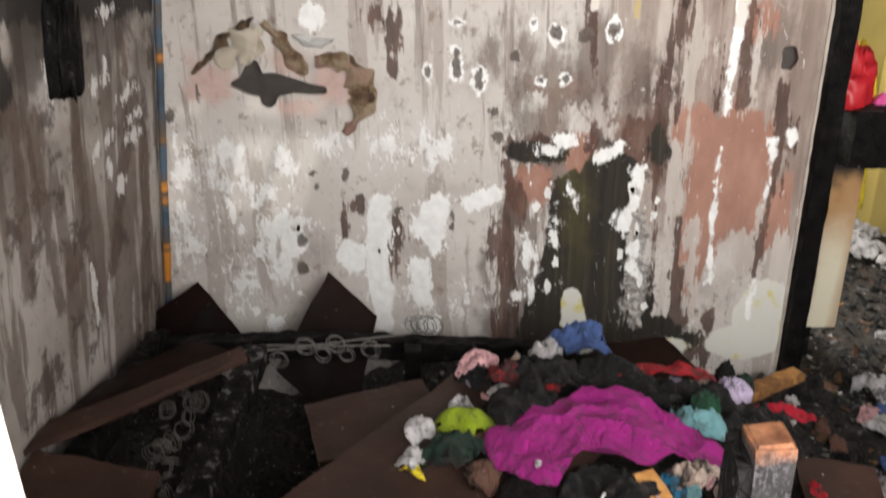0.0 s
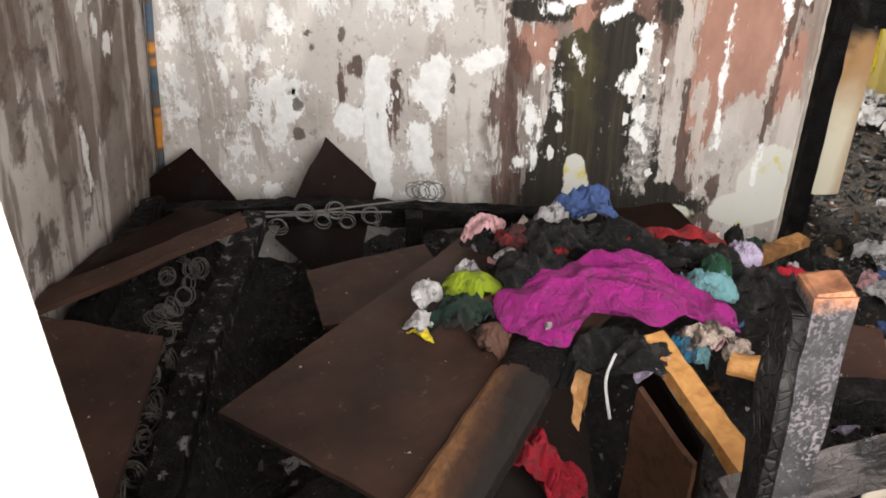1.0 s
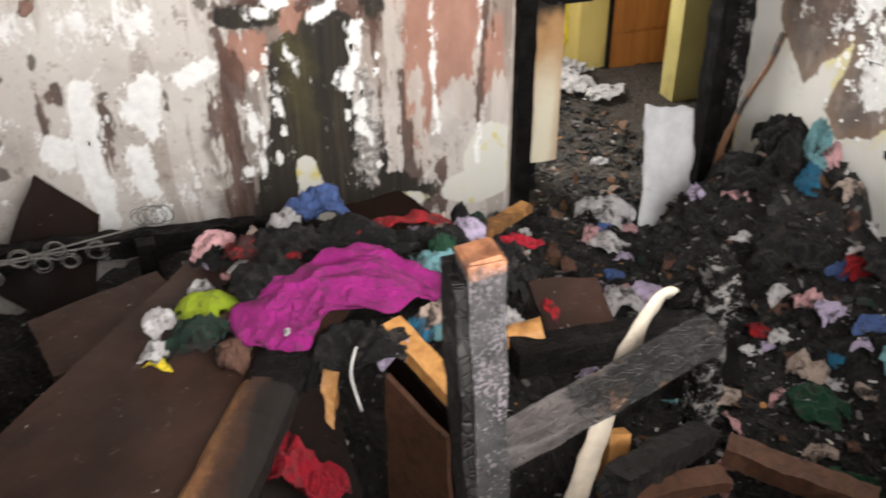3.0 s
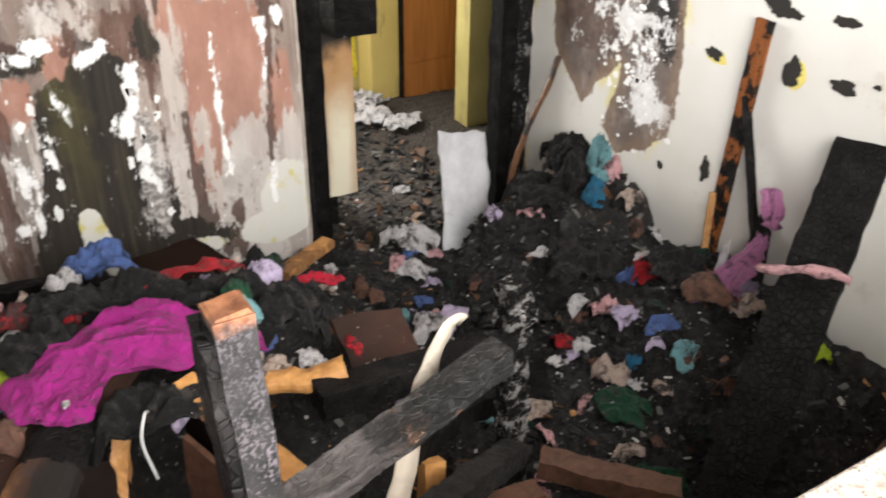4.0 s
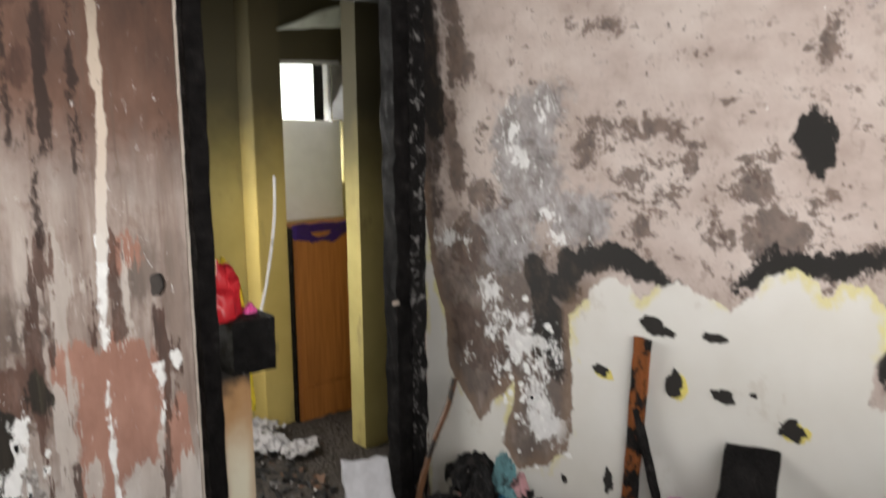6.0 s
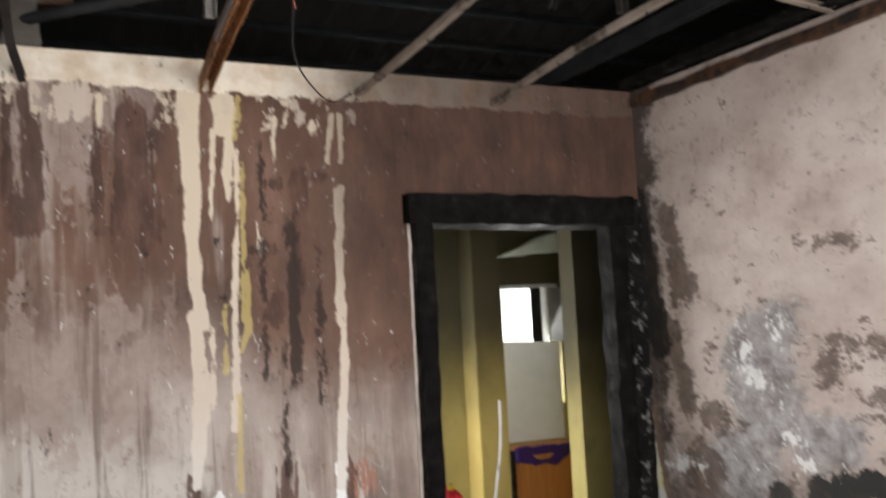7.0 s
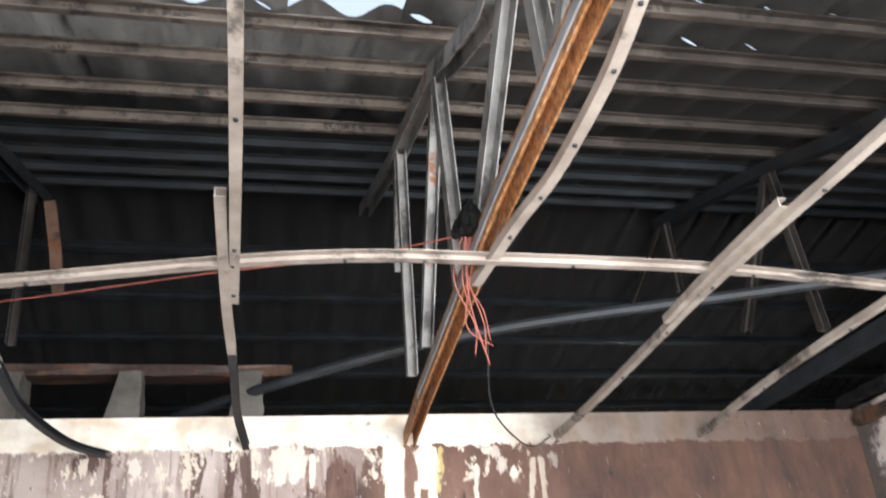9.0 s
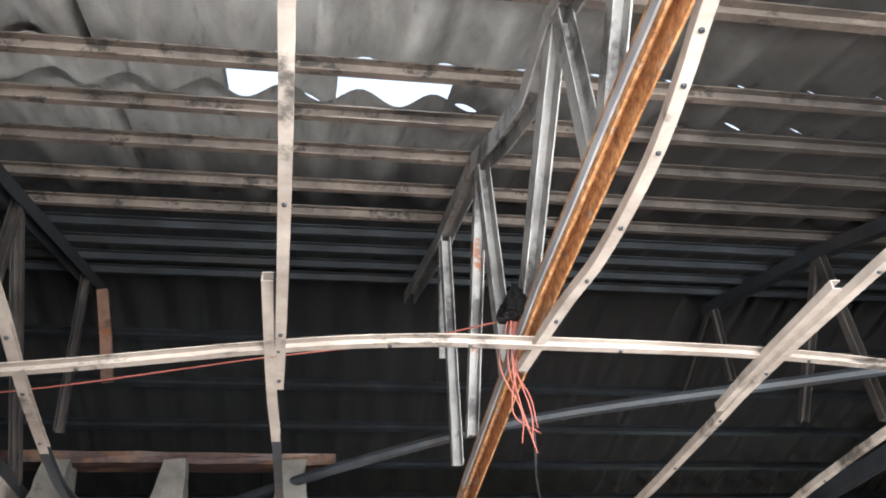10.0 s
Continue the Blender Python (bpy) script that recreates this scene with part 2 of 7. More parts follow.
    for at, wide, down, upto in ((1.72, 0.020, 1.55, 2.05), (1.80, 0.012, 1.5, 1.98), (1.63, 0.010, 1.6, 2.3), (1.68, 0.008, 1.3, 1.7)):
        base = k.mix(k.mul(k.band(xr, at - wide, at + wide, 0.005), k.band(zr, down, upto, 0.02), k.step(torn, 0.44, 0.48), 0.9), base, (0.026, 0.015, 0.012))
    lining = k.mul(k.band(ragged, 2.34, 2.45, 0.012), k.step(k.noise(13, 8, 0.75, (1, 1, 0.5), (9, 0, 9)), 0.55, 0.57), k.op('SUBTRACT', 1.0, k.step(x, 1.80, 1.86)))
    base = k.mix(k.mul(lining, 0.85), base, (0.62, 0.53, 0.43))
    soot = k.mul(k.step(k.noise(13, 9, 0.8, (1, 1, 0.6), (3, 0, 3)), 0.60, 0.63), k.step(zw, 1.5, 1.8))
    base = k.mix(k.mul(soot, 0.9), base, (0.016, 0.012, 0.011))
    pale_spots = k.mul(k.step(k.noise(30, 6, 0.75, (1, 1, 0.7), (8, 0, 5)), 0.70, 0.71), k.step(z, 1.3, 1.5))
    base = k.mix(k.mul(pale_spots, 0.8), base, (0.62, 0.56, 0.52))
    return k.done(base, k.op('ADD', k.noise(28, 5, 0.65), k.mul(flakes, 0.7)), 0.45, 0.003)


def left_wall_paint():
    k = Mat("smoked_grey_plaster", 0.85)
    y, z = k.axis(1), k.axis(2)
    big, fine, streak = k.noise(3.4, 5), k.noise(26, 5, 0.65), k.noise(9, 5, 0.6, (1, 1, 0.12))
    base = k.ramp(big, [(0.32, (0.24, 0.205, 0.18)), (0.5, (0.43, 0.39, 0.36)), (0.68, (0.54, 0.50, 0.475))])
    base = k.mix(k.mul(k.step(streak, 0.49, 0.55), 0.65), base, (0.10, 0.064, 0.046))
    base = k.mix(k.mul(k.step(k.noise(6, 7, 0.7, off=(0, 2, 5)), 0.55, 0.62), 0.75), base, (0.06, 0.042, 0.034))
    base = k.mix(k.mul(k.step(fine, 0.56, 0.7), 0.6), base, (0.12, 0.085, 0.065))
    base = k.mix(k.mul(k.step(z, 0.9, 1.5), k.step(k.noise(5, 5), 0.38, 0.55)), base, (0.045, 0.034, 0.028))
    rag, rag2 = k.fray(0.16, 12, (1, 1, 0.3), (0, 3, 1), 0.75, 8), k.fray(0.14, 30, (1, 1, 0.5), (0, 6, 1), 0.78)
    base = k.mix(k.mul(k.layer("brown", rag, 0.012), 0.75), base, k.ramp(fine, [(0.3, (0.055, 0.036, 0.027)), (0.7, (0.15, 0.10, 0.078))]))
    base = k.mix(k.mul(k.layer("black", rag, 0.008), 0.92), base, (0.016, 0.013, 0.012))
    flakes = k.mul(k.step(k.noise(12, 8, 0.75, (1, 1, 0.35), (1, 4, 2)), 0.64, 0.65), k.op("SUBTRACT", 1.0, k.step(z, 1.0, 1.2)), 0.8)
    flakes = k.op("MAXIMUM", flakes, k.layer("white", rag2, 0.003))
    base = k.mix(flakes, base, (0.74, 0.73, 0.72))
    return k.done(base, k.op("ADD", fine, flakes), 0.4, 0.004)


def right_wall_paint():
    k = Mat("white_wall_with_scorched_top", 0.8)
    y, z = k.axis(1), k.axis(2)
    fine, grime = k.noise(24, 5, 0.65), k.noise(3.0, 9, 0.62, (1, 1, 1.5))
    torn, soft = k.op('ADD', k.fray(0.11, 14, (1, 1, 0.8), (0, 4, 4), 0.75, 8), k.fray(0.04, 60, off=(0, 1, 4))), k.op('ADD', k.fray(0.34, 8, (1, 1, 1.4), (0, 2, 7), 0.75, 9), k.fray(0.08, 40, off=(0, 1, 7)))
    bits = k.fray(0.34, 26, (1, 1, 0.8), (0, 7, 2), 0.78, 9)
    # sooted plaster above the clean paint
    grey = k.ramp(grime, [(0.32, (0.36, 0.285, 0.25)), (0.48, (0.49, 0.41, 0.375)), (0.62, (0.58, 0.505, 0.47))])
    grey = k.mix(k.mul(k.step(fine, 0.55, 0.70), 0.4), grey, (0.20, 0.14, 0.115))
    grey = k.mix(k.mul(k.step(k.noise(26, 7, 0.75, off=(5, 7, 1)), 0.64, 0.66), 0.8), grey, (0.06, 0.042, 0.035))
    crusts = k.op("ADD", k.noise(9, 9, 0.76, (1, 1, 1.7), (0, 5, 3)), k.mul(k.band(z, 0.9, 1.75, 0.25), 0.05))
    grey = k.mix(k.mul(k.step(crusts, 0.615, 0.635), 0.8), grey, k.ramp(fine, [(0.35, (0.05, 0.035, 0.029)), (0.65, (0.17, 0.115, 0.09))]))
    smoked = k.op("SUBTRACT", 1.0, k.step(k.op("ADD", z, k.mul(soft, 1.5)), 1.05, 1.35))
    tongue = k.op("SUBTRACT", 1.0, k.step(k.op("MULTIPLY", y, -1.0), 0.75, 0.95))
    grey = k.mix(k.mul(smoked, tongue, 0.85), grey, k.ramp(k.noise(10, 8, 0.72, (1, 1, 0.6)), [(0.32, (0.030, 0.022, 0.019)), (0.5, (0.085, 0.062, 0.052)), (0.66, (0.24, 0.19, 0.165))]))
    grey = k.mix(k.mul(k.layer("blue", soft, 0.03), 0.8), grey, k.ramp(k.noise(14, 8, 0.75), [(0.34, (0.055, 0.050, 0.050)), (0.46, (0.20, 0.19, 0.195)), (0.62, (0.42, 0.41, 0.43))]))
    grey = k.mix(k.mul(k.layer("blotch", soft, 0.012), 0.82), grey, k.ramp(k.noise(18, 6, 0.7), [(0.35, (0.045, 0.031, 0.026)), (0.65, (0.15, 0.10, 0.08))]))
    corner = k.op("ADD", k.op("MULTIPLY", y, -1.0), k.mul(soft, 1.3))
    grey = k.mix(k.mul(k.op("SUBTRACT", 1.0, k.step(corner, 0.05, 0.14)), k.step(z, 0.9, 1.3), 0.9), grey, (0.030, 0.019, 0.015))
    grey = k.mix(k.layer("black", k.op("ADD", torn, k.mul(soft, 0.3)), 0.006, 0.006), grey, (0.013, 0.011, 0.010))
    chips = k.layer("white", bits, 0.003)
    chips = k.op("MAXIMUM", chips, k.mul(k.layer("blue", bits, 0.01), k.step(k.noise(38, 6, 0.75, (1, 1, 0.8), (4, 4, 4)), 0.63, 0.65)))
    grey = k.mix(k.mul(chips, 0.92), grey, k.ramp(fine, [(0.3, (0.66, 0.66, 0.66)), (0.6, (0.82, 0.82, 0.82))]))
    # the clean paint, yellowed by heat along parts of its torn edge
    clean = k.layer("paint", k.mul(torn, 0.7), 0.004)
    paint = k.ramp(k.noise(2.5, 4), [(0.3, (0.61, 0.59, 0.545)), (0.7, (0.70, 0.69, 0.66))])
    hem = k.op("SUBTRACT", 1.0, k.layer("paint", torn, 0.012, -0.020))
    paint = k.mix(k.mul(hem, k.step(k.noise(6, 3, off=(0, 6, 0)), 0.50, 0.62), 0.75), paint, (0.66, 0.60, 0.24))
    low_stain = k.mul(k.step(k.noise(5, 7, 0.7, off=(0, 1, 8)), 0.60, 0.68), 0.35)
    paint = k.mix(low_stain, paint, (0.46, 0.41, 0.35))
    scorch = k.layer("paint", torn, 0.03, 0.035)
    grey = k.mix(k.mul(scorch, tongue, 0.5), grey, (0.26, 0.17, 0.11))
    col = k.mix(clean, grey, paint)
    return k.done(col, k.op("ADD", k.mul(clean, 0.8), k.op("ADD", k.mul(fine, 0.4), k.mul(chips, 0.5))), 0.45, 0.004)


def plain_wall(name, c1, c2, rough=0.8):
    k = Mat(name, rough)
    return k.done(k.mix(k.mul(k.step(k.noise(6, 6, 0.65, (1, 1, 0.4)), 0.55, 0.75), 0.35), k.ramp(k.noise(3, 5), [(0.3, c1), (0.7, c2)]), (0.10, 0.08, 0.06)), k.noise(40, 4), 0.15, 0.003)


def charcoal(name="charred_wood", ash=0.62, wood=None, cell=85, grey=0.16, crack=0.7, grain=26):
    k = Mat(name, 0.55)
    cells = k.voronoi(cell, "DISTANCE_TO_EDGE", (1, 1, 0.8))
    col = k.ramp(k.noise(20, 5, 0.6), [(0.35, (0.005, 0.0047, 0.0047)), (0.6, (0.011, 0.010, 0.010)), (0.8, (0.032, 0.030, 0.029))])
    col = k.mix(k.mul(k.step(k.noise(grain, 7, 0.75, off=(3, 3, 3)), ash, ash + 0.06), 0.85), col, (grey, grey * 0.96, grey * 0.94))
    k.b.inputs["Specular IOR Level"].default_value = 0.11
    if wood:
        grain = k.noise(60, 4, 0.6, (1, 1, 0.1))
        w = k.ramp(grain, [(0.3, tuple(c * 0.55 for c in wood)), (0.65, wood)])
        col = k.mix(k.step(k.noise(13, 6, 0.65, off=(1, 8, 2)), 0.48, 0.54), col, w)
    return k.done(col, k.op("ADD", k.step(cells, 0.0, 0.12), k.mul(k.noise(60, 3), 0.4)), crack, 0.006, k.ramp(k.noise(15, 3), [(0.3, 0.4), (0.7, 0.8)]))


def hardboard(name="scorched_brown_hardboard", dim=1.0):
    k = Mat(name, 0.62)
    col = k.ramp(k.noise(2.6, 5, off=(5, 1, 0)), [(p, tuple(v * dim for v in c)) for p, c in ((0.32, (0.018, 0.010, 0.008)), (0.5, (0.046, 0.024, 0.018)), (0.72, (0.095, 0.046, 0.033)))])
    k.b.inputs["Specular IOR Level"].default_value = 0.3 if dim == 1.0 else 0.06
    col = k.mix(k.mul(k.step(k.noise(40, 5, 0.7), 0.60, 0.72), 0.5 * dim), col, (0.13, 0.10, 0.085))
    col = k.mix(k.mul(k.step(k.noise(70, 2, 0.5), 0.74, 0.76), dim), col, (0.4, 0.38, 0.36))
    col = k.mix(k.mul(k.step(k.noise(7, 8, 0.75, off=(1, 6, 0)), 0.56, 0.66), 0.8), col, (0.010, 0.009, 0.009))
    return k.done(col, k.noise(160, 3), 0.12, 0.002, k.ramp(k.noise(6, 4), [(0.3, 0.40), (0.7, 0.75)]))


def raw_wood(name, c1, c2, scorch=0.5, s=(1, 1, 1)):
    k = Mat(name, 0.6)
    grain = k.noise(38, 5, 0.6, s, dist=0.6)
    col = k.ramp(grain, [(0.3, c1), (0.65, c2)])
    burn = k.noise(5.5, 6, 0.65)
    col = k.mix(k.step(burn, scorch, scorch + 0.07), col, (0.014, 0.011, 0.010))
    col = k.mix(k.mul(k.band(burn, scorch - 0.05, scorch + 0.02, 0.03), 0.7), col, (0.10, 0.045, 0.02))
    return k.done(col, k.op("ADD", grain, k.mul(k.step(burn, scorch, scorch + 0.1), -1.0)), 0.35, 0.004)


def cloth_mat(name, c, soot=0.62, dirt=(0.02, 0.017, 0.016)):
    k = Mat(name, 0.9)
    col = k.ramp(k.noise(9, 4), [(0.3, tuple(v * 0.78 for v in c)), (0.7, c)])
    col = k.mix(k.mul(k.step(k.noise(13, 7, 0.75, off=(2, 5, 1)), soot - 0.09, soot + 0.02), 0.92), col, dirt)
    col = k.mix(k.mul(k.step(k.noise(34, 7, 0.75, off=(7, 5, 1)), 0.52, 0.64), 0.6), col, (0.05, 0.042, 0.038))
    k.b.inputs["Sheen Weight"].default_value = 0.04
    k.b.inputs["Specular IOR Level"].default_value = 0.2
    n1 = k.op("ABSOLUTE", k.op("SUBTRACT", k.noise(26, 5, 0.6, (1.0, 0.45, 0.8), dist=1.2), 0.5))
    n2 = k.op("ABSOLUTE", k.op("SUBTRACT", k.noise(60, 4, 0.6, (0.6, 1.0, 0.8), (3, 1, 2), dist=0.8), 0.5))
    crease = k.op("ADD", k.mul(n1, -6.0), k.op("ADD", k.mul(n2, -2.5), k.mul(k.noise(400, 2), 0.15)))
    return k.done(col, crease, 0.8, 0.006)


def steel(name, c1, c2, rust=0.6, rusty=(0.23, 0.085, 0.03), rough=0.6, black=0.52):
    k = Mat(name, rough, 0.25)
    col = k.ramp(k.noise(7, 6, 0.65), [(0.3, c1), (0.65, c2)])
    col = k.mix(k.step(k.noise(11, 7, 0.7, off=(4, 0, 2)), rust, rust + 0.07), col, rusty)
    col = k.mix(k.mul(k.step(k.noise(5, 7, 0.7, off=(0, 7, 2)), black, black + 0.12), 0.85), col, (0.03, 0.025, 0.022))
    return k.done(col, k.noise(60, 4), 0.2, 0.002)


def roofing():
    k = Mat("sooty_shaded_fibre_cement", 0.85)
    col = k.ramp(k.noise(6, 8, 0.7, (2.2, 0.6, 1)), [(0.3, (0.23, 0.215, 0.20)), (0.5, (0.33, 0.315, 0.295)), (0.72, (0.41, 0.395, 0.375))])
    # painted shade: sheets go near-black towards the ridge and past it
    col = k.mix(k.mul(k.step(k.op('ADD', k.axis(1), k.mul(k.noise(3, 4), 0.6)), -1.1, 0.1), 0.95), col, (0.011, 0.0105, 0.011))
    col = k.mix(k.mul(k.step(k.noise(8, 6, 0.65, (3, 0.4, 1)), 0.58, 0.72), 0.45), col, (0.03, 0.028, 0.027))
    # more shade in the colour on the right, its border broken by noise
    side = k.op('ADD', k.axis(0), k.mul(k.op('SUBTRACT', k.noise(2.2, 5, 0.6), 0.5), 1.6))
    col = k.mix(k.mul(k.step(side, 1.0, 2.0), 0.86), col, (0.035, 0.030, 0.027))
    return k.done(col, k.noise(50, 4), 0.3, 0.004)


def debris():
    k = Mat("charcoal_and_ash_litter", 0.85)
    col = k.ramp(k.noise(26, 7, 0.7), [(0.35, (0.005, 0.0045, 0.0045)), (0.55, (0.014, 0.012, 0.011)), (0.68, (0.04, 0.033, 0.028)), (0.78, (0.14, 0.125, 0.11))])
    col = k.mix(k.mul(k.step(k.noise(60, 4, 0.7, off=(3, 1, 2)), 0.64, 0.67), 0.7), col, (0.38, 0.36, 0.34))
    col = k.mix(k.mul(k.step(k.axis(1), 0.0, 0.4), 0.45), col, (0.085, 0.065, 0.05))
    return k.done(col, k.op("ADD", k.noise(45, 6, 0.7), k.voronoi(50)), 0.9, 0.02)


def granite():
    k = Mat("speckled_granite", 0.45)
    col = k.ramp(k.voronoi(280, "F1", out=1), [(0.0, (0.10, 0.085, 0.075)), (0.3, (0.28, 0.235, 0.20)), (0.7, (0.42, 0.37, 0.33)), (1.0, (0.52, 0.48, 0.44))])
    col = k.mix(k.step(k.noise(110, 5, 0.7), 0.6, 0.66), col, (0.05, 0.045, 0.04))
    col = k.mix(k.mul(k.step(k.noise(9, 7, 0.7), 0.52, 0.62), 0.75), col, (0.045, 0.038, 0.034))
    return k.done(col, k.noise(80, 3), 0.1, 0.002)


def flat(name, c, rough=0.6, metal=0.0, dirt=0.25):
    k = Mat(name, rough, metal)
    col = k.ramp(k.noise(12, 5, 0.6), [(0.3, tuple(v * (1 - dirt) for v in c)), (0.65, c)])
    col = k.mix(k.mul(k.step(k.noise(7, 6, 0.7, off=(9, 2, 1)), 0.60, 0.7), dirt * 2), col, (0.05, 0.042, 0.038))
    return k.done(col, k.noise(50, 4), 0.12, 0.002)


def smoked_yellow(name, c1, c2):
    k = Mat(name, 0.8)
    col = k.ramp(k.noise(3, 5), [(0.3, c1), (0.7, c2)])
    high = k.op("ADD", k.axis(2), k.mul(k.op("SUBTRACT", k.noise(2.5, 5), 0.5), 0.5))
    col = k.mix(k.mul(k.step(high, 0.95, 1.75), 0.95), col, (0.030, 0.026, 0.013))
    return k.done(k.mix(k.mul(k.step(k.noise(9, 6, 0.65, (1, 1, 0.3)), 0.58, 0.72), 0.4), col, (0.12, 0.09, 0.05)), k.noise(40, 4), 0.15, 0.003)


FAR, LEFT, RIGHT = far_wall_paint(), left_wall_paint(), right_wall_paint()
YELLOW = smoked_yellow("yellow_house_paint", (0.36, 0.30, 0.10), (0.50, 0.42, 0.16))
WHITE = plain_wall("dirty_white_paint", (0.46, 0.42, 0.38), (0.66, 0.63, 0.60))
CHAR = charcoal()
CHARFRAME = charcoal("charred_door_wood", 0.78, None, 110, 0.05)
CHARFRAME.node_tree.nodes["Principled BSDF"].inputs["Specular IOR Level"].default_value = 0.04
ASHY = charcoal("ashen_charred_post", 0.55, None, 120, 0.20)


def post_wood():
    k = Mat("half_burnt_post_wood", 0.8)
    k.b.inputs["Specular IOR Level"].default_value = 0.15
    z = k.axis(2)
    speck = k.op("ADD", k.noise(240, 5, 0.7, (1, 1, 0.8)), k.mul(k.op("SUBTRACT", k.noise(30, 4, 0.6), 0.5), 0.35))
    limit = k.op("SUBTRACT", 0.59, k.mul(k.step(z, 0.9, 1.25), 0.09))
    col = k.mix(k.step(speck, limit, k.op("ADD", limit, 0.05)), k.ramp(k.noise(40, 4), [(0.3, (0.006, 0.006, 0.006)), (0.7, (0.022, 0.021, 0.021))]), k.ramp(k.noise(22, 3), [(0.35, (0.04, 0.037, 0.041)), (0.7, (0.085, 0.073, 0.083))]))
    rim = k.op("ADD", z, k.mul(k.op("SUBTRACT", k.noise(45, 5, 0.65), 0.5), 0.035))
    col = k.mix(k.mul(k.step(rim, 1.256, 1.276), 0.85), col, k.ramp(k.noise(50, 4, 0.6), [(0.3, (0.12, 0.045, 0.02)), (0.7, (0.36, 0.16, 0.08))]))
    return k.done(col, k.op("ADD", speck, k.noise(70, 3)), 0.5, 0.003)


def log_wood():
    k = Mat("half_charred_round_timber", 0.55)
    across = k.op("ADD", k.mul(k.axis(0), 0.905), k.mul(k.axis(1), -0.42))
    grain = k.noise(55, 5, 0.65, (1.0, 0.35, 1.0), dist=0.5)
    col = k.ramp(grain, [(0.3, (0.12, 0.048, 0.018)), (0.55, (0.27, 0.125, 0.048)), (0.72, (0.38, 0.21, 0.10))])
    edge = k.op("ADD", across, k.mul(k.op("SUBTRACT", k.noise(12, 7, 0.7, (1, 0.4, 1), (2, 2, 0)), 0.5), 0.10))
    edge = k.op("ADD", edge, k.mul(k.step(k.axis(1), -1.75, -1.45), 0.03))
    col = k.mix(k.step(edge, 1.560, 1.590), col, (0.045, 0.020, 0.012))
    col = k.mix(k.step(edge, 1.595, 1.62), col, (0.010, 0.008, 0.007))
    return k.done(col, grain, 0.4, 0.003)


POST, ROUNDLOG = post_wood(), log_wood()
CHARPINE = charcoal("half_charred_orange_pine", 0.70, (0.30, 0.10, 0.03), 85, 0.12)
ALLIGATOR = charcoal("alligatored_charcoal", 0.72, None, 62, 0.10, 1.0)
BOARD = hardboard()
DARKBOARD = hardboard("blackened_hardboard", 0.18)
DIMBOARD = hardboard("sooted_shaded_hardboard", 0.30)
WOODX = raw_wood("scorched_pine", (0.24, 0.10, 0.03), (0.50, 0.26, 0.09), 0.53)
PINE = raw_wood("bright_split_pine", (0.36, 0.155, 0.045), (0.58, 0.30, 0.10), 0.64)
BARKY = raw_wood("brown_singed_plank", (0.045, 0.020, 0.012), (0.12, 0.055, 0.032), 0.60)
LOGW = raw_wood("scorched_brown_timber", (0.040, 0.018, 0.009), (0.14, 0.062, 0.024), 0.52)
BATTEN = steel("sooty_galvanised_steel", (0.22, 0.175, 0.145), (0.44, 0.375, 0.32), 0.68)
# dark steels: burnt-black parts, and shaded copies for the back of the roof
DARKSTEEL = steel("blackened_and_shaded_steel", (0.009, 0.010, 0.012), (0.036, 0.039, 0.044), 0.74)
DIMSTEEL = steel("shade_dimmed_steel", (0.022, 0.019, 0.018), (0.085, 0.072, 0.064), 0.66, (0.10, 0.05, 0.03))
TRUSS = steel("scorched_truss_steel", (0.14, 0.13, 0.125), (0.36, 0.34, 0.32), 0.60)


def flaking_rust():
    k = Mat("rusted_steel", 0.75, 0.1)
    col = k.ramp(k.noise(60, 6, 0.7), [(0.32, (0.10, 0.045, 0.020)), (0.46, (0.32, 0.135, 0.045)), (0.60, (0.50, 0.25, 0.10)), (0.75, (0.56, 0.38, 0.24))])
    col = k.mix(k.step(k.noise(16, 8, 0.75, off=(4, 0, 2)), 0.57, 0.62), col, k.ramp(k.noise(30, 5), [(0.35, (0.13, 0.115, 0.105)), (0.7, (0.36, 0.33, 0.30))]))
    col = k.mix(k.mul(k.step(k.noise(9, 8, 0.75, off=(0, 7, 2)), 0.58, 0.64), 0.85), col, (0.028, 0.022, 0.019))
    return k.done(col, k.noise(90, 5, 0.7), 0.5, 0.003)


RUST = flaking_rust()


def purlin_steel():
    k = Mat("sooty_shaded_purlin_steel", 0.6, 0.25)
    col = k.ramp(k.noise(7, 6, 0.65), [(0.3, (0.06, 0.048, 0.042)), (0.65, (0.24, 0.19, 0.155))])
    col = k.mix(k.step(k.noise(11, 7, 0.7, off=(4, 0, 2)), 0.60, 0.67), col, (0.14, 0.085, 0.06))
    # steel painted darker on the right, where less light reaches
    shaded_side = k.op("ADD", k.axis(0), k.mul(k.op("SUBTRACT", k.noise(3, 6, 0.7), 0.5), 2.0))
    col = k.mix(k.mul(k.step(shaded_side, 1.5, 2.3), 0.75), col, (0.030, 0.025, 0.022))
    col = k.mix(k.mul(k.step(k.noise(14, 8, 0.75, off=(0, 7, 2)), 0.53, 0.60), 0.85), col, (0.03, 0.025, 0.022))
    return k.done(col, k.noise(60, 4), 0.3, 0.002)


PURLIN = purlin_steel()
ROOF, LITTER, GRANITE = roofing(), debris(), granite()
ORANGE = raw_wood("varnished_orange_wood", (0.30, 0.105, 0.02), (0.46, 0.18, 0.04), 0.80, (1, 1, 0.06))
WIRE = flat("heat_greyed_wire", (0.21, 0.20, 0.19), 0.55, 0.3)
COPPER = flat("bared_red_wire", (0.24, 0.065, 0.045), 0.6)
CONCRETE = flat("sooty_concrete", (0.13, 0.115, 0.10), 0.9, 0.0, 0.45)


